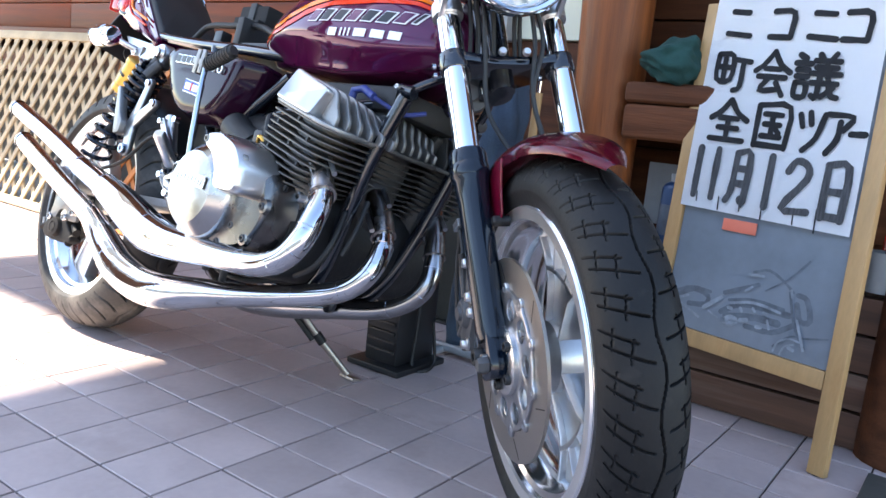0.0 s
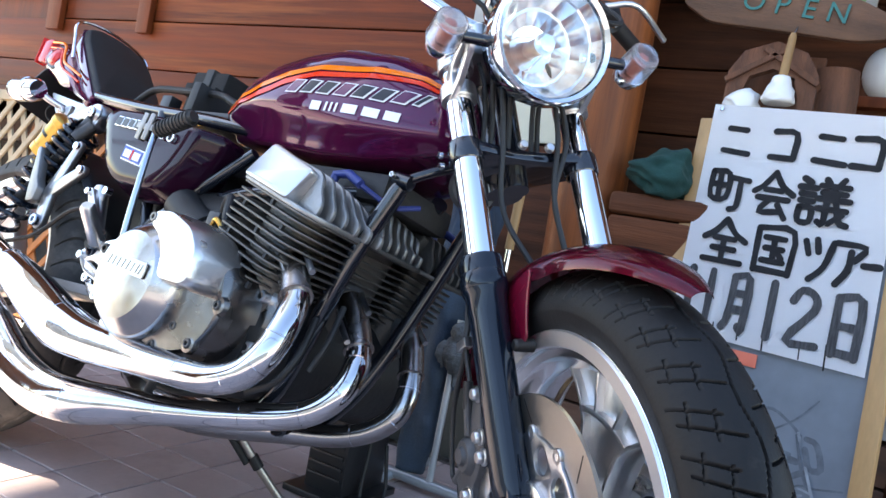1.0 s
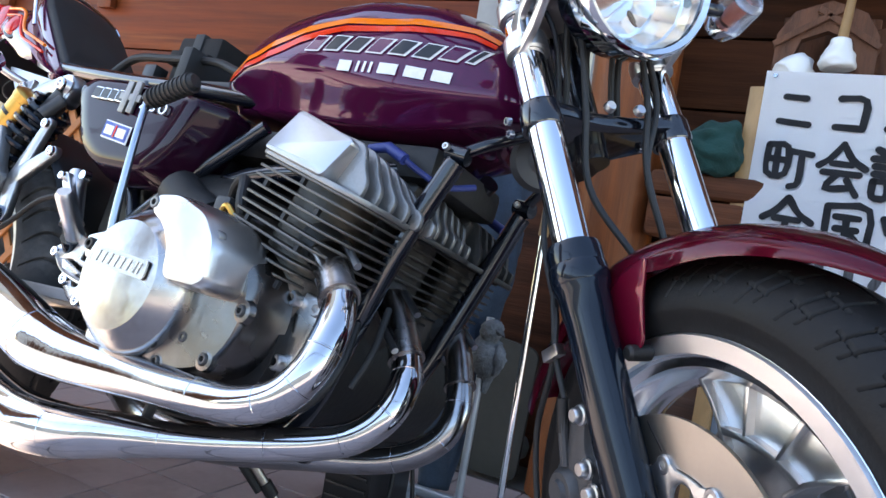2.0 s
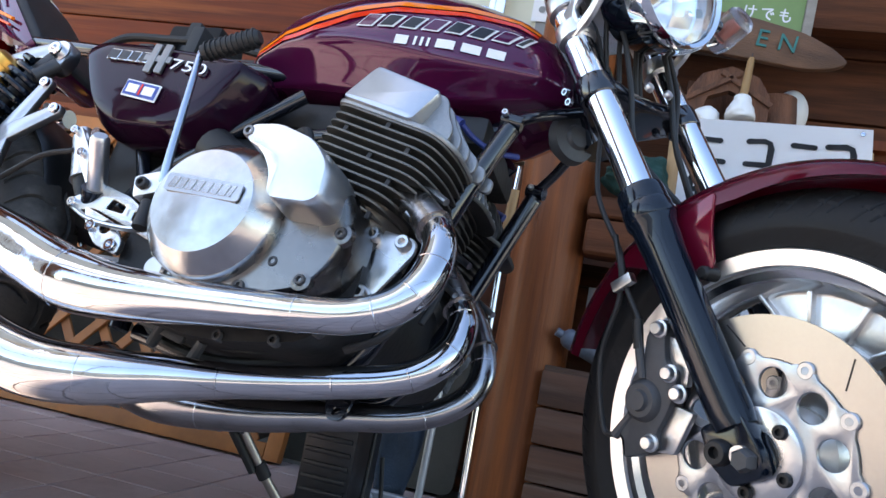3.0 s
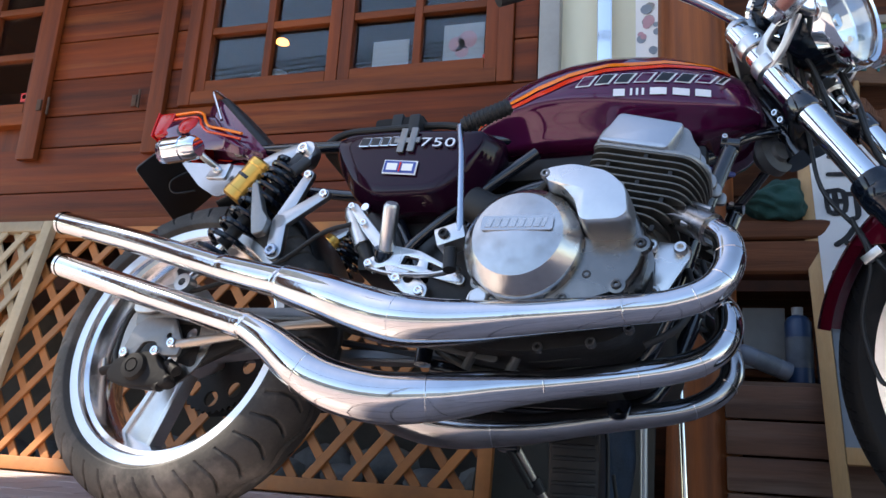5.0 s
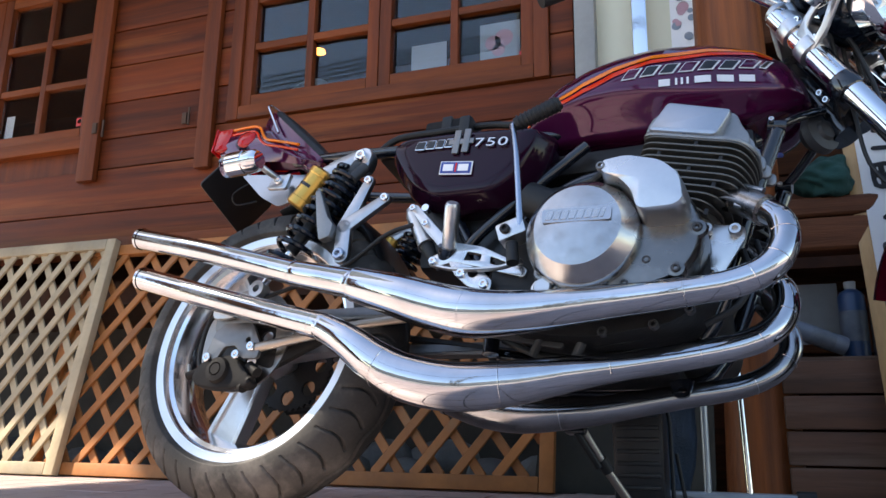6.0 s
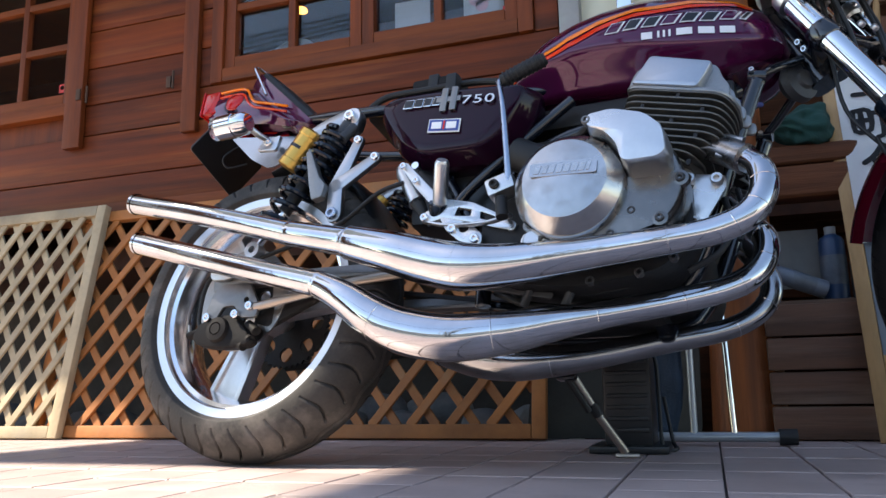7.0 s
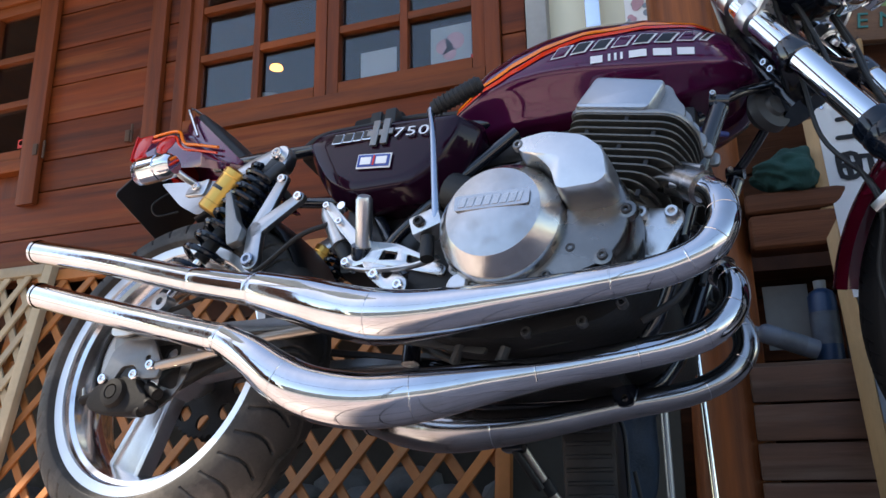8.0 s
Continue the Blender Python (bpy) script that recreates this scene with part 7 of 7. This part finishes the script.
# kick starter
part("kick_lever", tube([(0.688, -0.258, 0.452, 0.0075), (0.684, -0.264, 0.50, 0.0060), (0.672, -0.266, 0.60, 0.0054), (0.662, -0.262, 0.650, 0.0056), (0.659, -0.257, 0.664, 0.0085), (0.659, -0.256, 0.672, 0.006)], seg=14, smooth=5), STEELBLUE, bike, "zinc-plated kick starter lever")
kg = part("kick_pedal_rubber", tube([(0.664, -0.262, 0.664, 0.012), (0.700, -0.262, 0.678, 0.0135), (0.742, -0.262, 0.694, 0.0135), (0.749, -0.262, 0.697, 0.010)], seg=16), BLACKRUBBER, bike, "ribbed black kick pedal rubber")
for k in range(10):
    p = Vector((0.672, -0.262, 0.667)).lerp(Vector((0.742, -0.262, 0.694)), k / 9)
    part("rib", lathe([(0.0125, -0.0018), (0.0152, -0.0012), (0.0152, 0.0012), (0.0125, 0.0018)], along(p, p + Vector((0.07, 0.0, 0.027))), 16, closed=True), BLACKRUBBER, kg)
kb = part("kick_boss", box(0.672, -0.245, 0.448, 0.052, 0.040, 0.034, 0.006, m=Matrix.Translation((0.672, 0, 0.448)) @ Matrix.Rotation(radians(-18), 4, "Y") @ Matrix.Translation((-0.672, 0, -0.448))), ALLOY, bike, "alloy kick lever boss with a pinch bolt")
part("pinch_bolt", bolt(0.664, -0.265, 0.445, 0.009, 0.008), DARKMETAL, kb)
part("toe_rubber", tube([(0.672, -0.25, 0.425), (0.678, -0.255, 0.385)], 0.011, 12), BLACKRUBBER, kb)

# engine ------------------------------------------------------------------
cases = part("crankcase", loft(rounded([(0.62, 0.44), (0.70, 0.495), (0.86, 0.505), (0.98, 0.46), (1.00, 0.36), (0.95, 0.285), (0.80, 0.262), (0.66, 0.28), (0.61, 0.34)], 0.04, 4), 0.22, -0.205, 0.03, steps=4, dome=0.0), DARKMETAL, bike, "dark engine crankcases", sharp=50)
oc = rounded([(0.735, 0.352), (0.715, 0.405), (0.74, 0.465), (0.80, 0.505), (0.90, 0.515), (0.972, 0.480), (0.990, 0.42), (0.982, 0.372), (0.955, 0.335), (0.90, 0.318), (0.82, 0.322)], 0.035, 5)
cov = part("engine_cover", loft(oc, -0.195, -0.268, 0.07, dome=0.004), COVER, cases, "polished alloy right engine cover", sharp=45)
CC = Matrix.Translation((0.803, -0.252, 0.414)) @ TOY
cl = part("clutch_cover", lathe([(0.095, 0.0), (0.0945, 0.026), (0.0925, 0.035), (0.0900, 0.0385), (0.0715, 0.0600), (0.0700, 0.0612), (0.0400, 0.0648), (0.0, 0.0665)], CC, 64), CLUTCH, cases, "round polished clutch cover with a recessed name panel", sharp=25)
NP = Matrix.Translation((-0.009, 0.010, 0.004)) @ side(-0.3270)
npm = Matrix.Translation((0.812, 0, 0.424)) @ Matrix.Rotation(radians(2.5), 4, "Y") @ Matrix.Translation((-0.812, 0, -0.424))
part("name_panel", move(plate(rounded([(0.756, 0.412), (0.868, 0.412), (0.868, 0.436), (0.756, 0.436)], 0.005), 0.0022, NP), npm), SATIN, cl)
for k in range(8):
    x = 0.7625 + k * 0.0126
    w = 0.0095 if k < 7 else 0.005
    part("name_block", move(plate([(x, 0.4165), (x + w, 0.4165), (x + w + 0.004, 0.4315), (x + 0.004, 0.4315)], 0.0010, Matrix.Translation((-0.009, 0.010, 0.004)) @ side(-0.3292)), npm), CLUTCH, cl)
bp = rounded([(0.836, 0.500), (0.836, 0.522), (0.880, 0.527), (0.938, 0.508), (0.968, 0.476), (0.972, 0.428), (0.958, 0.418), (0.898, 0.418), (0.890, 0.455), (0.868, 0.484)], 0.014, 5)
bmp = part("oil_pump_cover", loft(bp, -0.240, -0.326, 0.10, dome=0.004), POLISHED, cases, "polished curved oil pump cover", sharp=45)
for x, y, z in ((0.842, -0.318, 0.508), (0.951, -0.306, 0.484)):
    part("cover_bolt", bolt(x, y, z, 0.0080, 0.010), SWING, bmp)
for x, z in ((0.978, 0.412), (0.945, 0.347), (0.868, 0.327), (0.775, 0.333), (0.735, 0.358), (0.745, 0.475), (0.902, 0.364)):
    part("cover_bolt", bolt(x, -0.262, z, 0.0072, 0.010), CALIPER, cov)
    part("bolt_seat", lathe([(0.0085, -0.002), (0.0085, 0.007), (0.0135, 0.006), (0.016, -0.002)], Matrix.Translation((x, -0.262, z)) @ TOY, 20, closed=True), COVER, cov)
part("filler_cap", lathe([(0, 0.02), (0.013, 0.02), (0.016, 0.016), (0.016, 0.010), (0.022, 0.008), (0.024, 0.0)], Matrix.Translation((0.737, -0.25, 0.332)) @ TOY, 20), ALLOY, cov)
mt_ = part("engine_mount", plate(rounded([(0.965, 0.462), (1.040, 0.450), (1.042, 0.432), (0.992, 0.348), (0.975, 0.350)], 0.010), 0.008, side(-0.180), bev=0.001), POLISHED, bike, "polished triangular engine mount plate")
for x, z in ((0.983, 0.446), (1.026, 0.440), (0.988, 0.366)):
    part("mount_bolt", bolt(x, -0.188, z, 0.0105, 0.014), ALLOY, mt_)
part("oil_pan", box(0.78, 0.02, 0.290, 0.26, 0.22, 0.06, 0.015), DARKMETAL, bike)
for k, (x, z) in enumerate(((0.62, 0.30), (0.69, 0.255), (0.76, 0.24))):
    part("case_stud", tube([(x, -0.16, z), (x + 0.02, -0.175, z + 0.03)], 0.008, 10), CALIPER, bike)

# three finned cylinders, leaning forward
CYL_T = radians(15.0)
def cylinder(yc, first):
    M = Matrix.Translation((0.935, yc, 0.43)) @ Matrix.Rotation(CYL_T, 4, "Y")
    # far cylinders and heads take the casting colour darkened for shade
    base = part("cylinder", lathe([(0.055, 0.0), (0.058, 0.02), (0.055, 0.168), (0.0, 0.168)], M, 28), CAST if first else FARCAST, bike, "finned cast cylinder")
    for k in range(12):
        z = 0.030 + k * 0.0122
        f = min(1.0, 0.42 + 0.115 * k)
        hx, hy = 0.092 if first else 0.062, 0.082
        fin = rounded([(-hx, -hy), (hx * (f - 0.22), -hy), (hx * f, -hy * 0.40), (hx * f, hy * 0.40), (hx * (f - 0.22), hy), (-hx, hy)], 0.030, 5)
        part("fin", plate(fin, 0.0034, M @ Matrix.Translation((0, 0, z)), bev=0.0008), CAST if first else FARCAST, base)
    if first:
        for k in range(6):
            for j, x in enumerate((-0.055, 0.0, 0.045)):
                if (k + j) % 2 == 0:
                    part("fin_rib", box(x, -0.076, 0.037 + k * 0.0244, 0.006, 0.006, 0.010, m=M), DARKMETAL, base)
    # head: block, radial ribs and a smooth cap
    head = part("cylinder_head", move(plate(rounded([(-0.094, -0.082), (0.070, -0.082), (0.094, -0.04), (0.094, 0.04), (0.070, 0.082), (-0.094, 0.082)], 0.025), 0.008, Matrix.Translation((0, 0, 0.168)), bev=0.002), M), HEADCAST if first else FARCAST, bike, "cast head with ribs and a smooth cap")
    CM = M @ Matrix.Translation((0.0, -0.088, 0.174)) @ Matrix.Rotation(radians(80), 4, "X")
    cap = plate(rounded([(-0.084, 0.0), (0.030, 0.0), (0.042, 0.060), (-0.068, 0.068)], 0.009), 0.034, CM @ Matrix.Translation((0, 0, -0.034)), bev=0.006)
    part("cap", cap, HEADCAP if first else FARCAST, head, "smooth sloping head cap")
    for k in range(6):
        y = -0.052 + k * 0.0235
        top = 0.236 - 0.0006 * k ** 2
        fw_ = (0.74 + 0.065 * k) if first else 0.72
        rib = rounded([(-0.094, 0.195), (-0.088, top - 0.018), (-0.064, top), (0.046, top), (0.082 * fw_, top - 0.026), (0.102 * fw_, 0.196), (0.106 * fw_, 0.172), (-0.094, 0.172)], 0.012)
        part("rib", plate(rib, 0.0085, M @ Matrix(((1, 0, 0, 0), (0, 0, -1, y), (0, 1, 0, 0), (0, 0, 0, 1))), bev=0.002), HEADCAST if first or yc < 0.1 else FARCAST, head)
    sp = part("spark_plug_cap", tube([tuple(M @ Vector(q)) for q in ((-0.025, 0.035, 0.215), (-0.030, 0.036, 0.245), (-0.005, 0.036, 0.256), (0.03, 0.036, 0.250))], 0.008, 12), BLUEWIRE, bike, "blue spark plug cap and lead")
    if first:
        part("lead", tube([tuple(M @ Vector((0.03, 0.036, 0.250))), (1.045, -0.10, 0.655), (1.075, -0.085, 0.645), (1.10, -0.05, 0.66)], 0.0045, 8, smooth=5), BLUEWIRE, sp)
    part("carburettor", tube([tuple(M @ Vector(q)) for q in ((-0.09, 0, 0.06), (-0.16, 0, 0.05), (-0.20, 0, 0.045))], 0.026, 16), CALIPER, bike)
    part("intake_bellow", tube([tuple(M @ Vector(q)) for q in ((-0.20, 0, 0.045, ), (-0.26, 0, 0.05), (-0.30, 0, 0.06))], 0.033, 16), BLACKRUBBER, bike)


for n, yc in enumerate((-0.160, -0.005, 0.150)):
    cylinder(yc, n == 0)
part("carb_hose", tube([(0.865, -0.20, 0.515), (0.86, -0.215, 0.55), (0.835, -0.20, 0.585), (0.79, -0.17, 0.58), (0.77, -0.15, 0.55)], 0.0075, 10, smooth=6), BLACKRUBBER, bike)
part("carb_hose", tube([(0.845, -0.19, 0.52), (0.82, -0.20, 0.545), (0.80, -0.19, 0.53)], 0.0045, 8, smooth=6), GOLD, bike)
part("carb_fitting", box(0.80, -0.18, 0.545, 0.03, 0.03, 0.03, 0.006), CALIPER, bike)
part("air_filter", lathe([(0, -0.06), (0.05, -0.06), (0.055, 0.06), (0, 0.065)], Matrix.Translation((0.72, -0.10, 0.56)) @ Matrix.Rotation(radians(90), 4, "Y"), 24), DARKMETAL, bike)

# exhausts -----------------------------------------------------------------
def exhaust(rows, label, seams, metal):
    pipe = part("exhaust_pipe", tube(rows, seg=28, smooth=10), metal, bike, label, sharp=60)
    path = spline(rows, 10)
    for s in seams:
        i = int(s * 10)
        p, q = Vector(path[i][:3]), Vector(path[min(i + 1, len(path) - 1)][:3])
        r = float(path[i][3])
        part("weld_seam", lathe([(r - 0.0004, -0.0016), (r + 0.0006, -0.0006), (r + 0.0006, 0.0006), (r - 0.0004, 0.0016)], along(p, q), 28, closed=True), PIPE, pipe)
    # dull stub clamped over the head's port, with a rolled lip
    stub = [(*r[:3], r[3] + 0.0022) for r in rows[-3:]]
    st = part("header_stub", tube(stub, seg=28, smooth=6), STAINED, pipe, "dull heat-stained header stub", sharp=60)
    p, q = Vector(stub[0][:3]), Vector(stub[1][:3])
    part("stub_lip", lathe([(stub[0][3] - 0.002, 0.0), (stub[0][3] + 0.0022, 0.001), (stub[0][3] + 0.0022, 0.005), (stub[0][3] - 0.002, 0.006)], along(p, q), 28, closed=True), STAINED, st)
    e0, e1 = Vector(path[0][:3]), Vector(path[1][:3])
    r = float(path[0][3])
    part("tail_end", lathe([(r, 0.0), (r + 0.0015, 0.004), (r + 0.0015, -0.003), (r - 0.003, -0.003), (r - 0.003, 0.06), (0, 0.06)], along(e0, e1), 28), PIPE, pipe)
    return pipe


UP = [(-0.174, -0.288, 0.504, 0.0223), (0.029, -0.279, 0.455, 0.0228), (0.239, -0.269, 0.397, 0.0239), (0.252, -0.269, 0.394, 0.0253), (0.365, -0.264, 0.368, 0.0280), (0.383, -0.263, 0.364, 0.0324), (0.471, -0.259, 0.338, 0.0390), (0.543, -0.255, 0.315, 0.0422), (0.614, -0.256, 0.298, 0.0421), (0.705, -0.258, 0.294, 0.0354), (0.849, -0.262, 0.301, 0.0265), (0.969, -0.270, 0.307, 0.0220), (1.027, -0.270, 0.315, 0.0216), (1.072, -0.266, 0.336, 0.0216), (1.095, -0.258, 0.373, 0.0217), (1.095, -0.243, 0.419, 0.0214), (1.073, -0.220, 0.455, 0.0209), (1.038, -0.203, 0.486, 0.0203), (0.995, -0.187, 0.513, 0.0199)]
LO = [(-0.169, -0.256, 0.423, 0.0242), (0.077, -0.254, 0.354, 0.0243), (0.297, -0.252, 0.296, 0.0247), (0.320, -0.252, 0.289, 0.0261), (0.378, -0.249, 0.259, 0.0314), (0.436, -0.240, 0.222, 0.0384), (0.493, -0.233, 0.197, 0.0416), (0.578, -0.224, 0.183, 0.0414), (0.669, -0.213, 0.190, 0.0378), (0.753, -0.190, 0.210, 0.0307), (0.841, -0.166, 0.229, 0.0229), (0.926, -0.135, 0.252, 0.0219), (1.012, -0.100, 0.281, 0.0217), (1.057, -0.086, 0.305, 0.0217), (1.084, -0.073, 0.342, 0.0218), (1.087, -0.060, 0.383, 0.0215), (1.072, -0.048, 0.412, 0.0209), (1.036, -0.036, 0.457, 0.0205), (1.001, -0.036, 0.494, 0.0201)]
TH = [(0.452, 0.030, 0.240, 0.0343), (0.532, 0.020, 0.216, 0.0387), (0.612, 0.010, 0.202, 0.0371), (0.692, 0.010, 0.202, 0.0310), (0.777, 0.020, 0.212, 0.0255), (0.897, 0.040, 0.239, 0.0220), (0.988, 0.065, 0.261, 0.0200), (1.042, 0.082, 0.287, 0.0200), (1.075, 0.092, 0.320, 0.0200), (1.085, 0.098, 0.356, 0.0200), (1.074, 0.108, 0.397, 0.0201), (1.044, 0.125, 0.447, 0.0202), (1.010, 0.140, 0.488, 0.0203)]
exhaust(UP, "upper chromed expansion chamber", (2.05, 4.95, 7.9, 10.9, 12.5, 13.5, 14.5), PIPE)
exhaust(LO, "lower chromed expansion chamber", (2.05, 3.0, 5.2, 7.9, 9.8, 11.3, 12.6, 14.0, 15.4), PIPE)
exhaust(TH, "duller inner exhaust pipe under the engine", (3.0, 6.5, 8.0, 9.5), DULLPIPE)
for yc, x, z in ((-0.187, 1.000, 0.512), (-0.036, 1.000, 0.487), (0.140, 1.000, 0.475)):
    fl = part("exhaust_flange", lathe([(0.018, -0.01), (0.034, -0.01), (0.036, 0.0), (0.030, 0.008), (0.027, 0.020), (0.018, 0.020)], along((x - 0.008, yc + 0.004, z + 0.006), (x + 0.045, yc - 0.014, z - 0.030)), 28, closed=True), CALIPER, bike, "dark exhaust flange with springs")
    for dz in (-0.027, 0.027):
        part("spring", tube([(x + 0.010, yc - 0.010 + dz * 0.5, z + dz * 0.8), (x + 0.030, yc - 0.016 + dz * 0.5, z + dz - 0.012)], 0.0014, 6), ALLOY, fl)
        part("spring", tube([(x + 0.030, yc - 0.016 + dz * 0.5, z + dz - 0.012), (x + 0.072, yc - 0.032 + dz * 0.5, z + dz - 0.040)], 0.0050, 10), SATIN, fl)
part("pipe_hanger", plate(rounded([(0.885, 0.262), (0.930, 0.264), (0.919, 0.231), (0.896, 0.229)], 0.008), 0.008, side(0.016), [ring_pts(0.907, 0.243, 0.006, 10)]), FRAMEBLACK, bike)

# hoses, studs and a linkage in the dark gap between the pipes
for k, (pts, r) in enumerate((([(0.62, -0.12, 0.30), (0.70, -0.14, 0.262), (0.80, -0.13, 0.258), (0.90, -0.11, 0.285)], 0.007), ([(0.66, -0.10, 0.34), (0.72, -0.15, 0.285), (0.84, -0.16, 0.272), (0.95, -0.14, 0.31)], 0.005), ([(1.03, -0.12, 0.44), (1.04, -0.14, 0.38), (1.02, -0.15, 0.33), (0.97, -0.15, 0.30)], 0.006), ([(1.05, -0.09, 0.47), (1.06, -0.11, 0.41), (1.05, -0.12, 0.36)], 0.005))):
    part("hose", tube(pts, r, 10, smooth=6), BLACKRUBBER, bike)
for x, z in ((0.70, 0.285), (0.82, 0.275), (0.90, 0.283), (0.955, 0.305)):
    part("drain_bolt", bolt(x, -0.198, z, 0.008, 0.012), CALIPER, bike)
part("linkage", strap((0.60, 0.300), (0.74, 0.268), 0.009, 0.007, 0.008, -0.165), CALIPER, bike)

# side stand
ss = part("side_stand", tube([(0.700, 0.10, 0.205), (0.738, 0.170, 0.135), (0.780, 0.240, 0.070)], 0.0085, 12), BRONZE, bike, "thin steel side stand folded out")
part("stand_pivot", box(0.695, 0.095, 0.215, 0.04, 0.03, 0.06, 0.006), FRAMEBLACK, ss)
part("stand_spring", tube([(0.690, 0.085, 0.20), (0.727, 0.150, 0.135)], 0.007, 10), DARKMETAL, ss)
part("stand_foot", box(0.785, 0.247, 0.063, 0.05, 0.028, 0.008, 0.003), BRONZE, ss)
part("stand_collar", tube([(0.730, 0.155, 0.151), (0.740, 0.173, 0.132)], 0.0115, 12), DARKMETAL, ss)


# ---- floor tiles ----
def tiles():
    bm = box(0, 0, 0, PX - 0.004, PY - 0.004, 0.012, 0.0013, seg=1)
    me = link_mesh("tile", bm, TILE)
    rest = bmesh.new()
    for i in range(-28, 30):
        for j in range(-14, 9):
            x, y = (i + 0.5) * PX, (j + 0.5) * PY
            if -1.35 < x < 1.75 and -0.16 < y < 1.22 and not (x < -0.9 and y < 0.2):
                t = new("tile", me)
                t.parent = floor
                t.location = (x, y, 0.0 - 0.006 + 0.0006 * math.sin(i * 7.3 + j * 3.1))
            else:
                box(x, y, -0.006, PX - 0.006, PY - 0.006, 0.012, bm=rest)
    far = part("outer_tiles", rest, TILE, floor, "further floor tiles of the terrace", smooth=False)
    tagged(far, kind="stuff")


tiles()
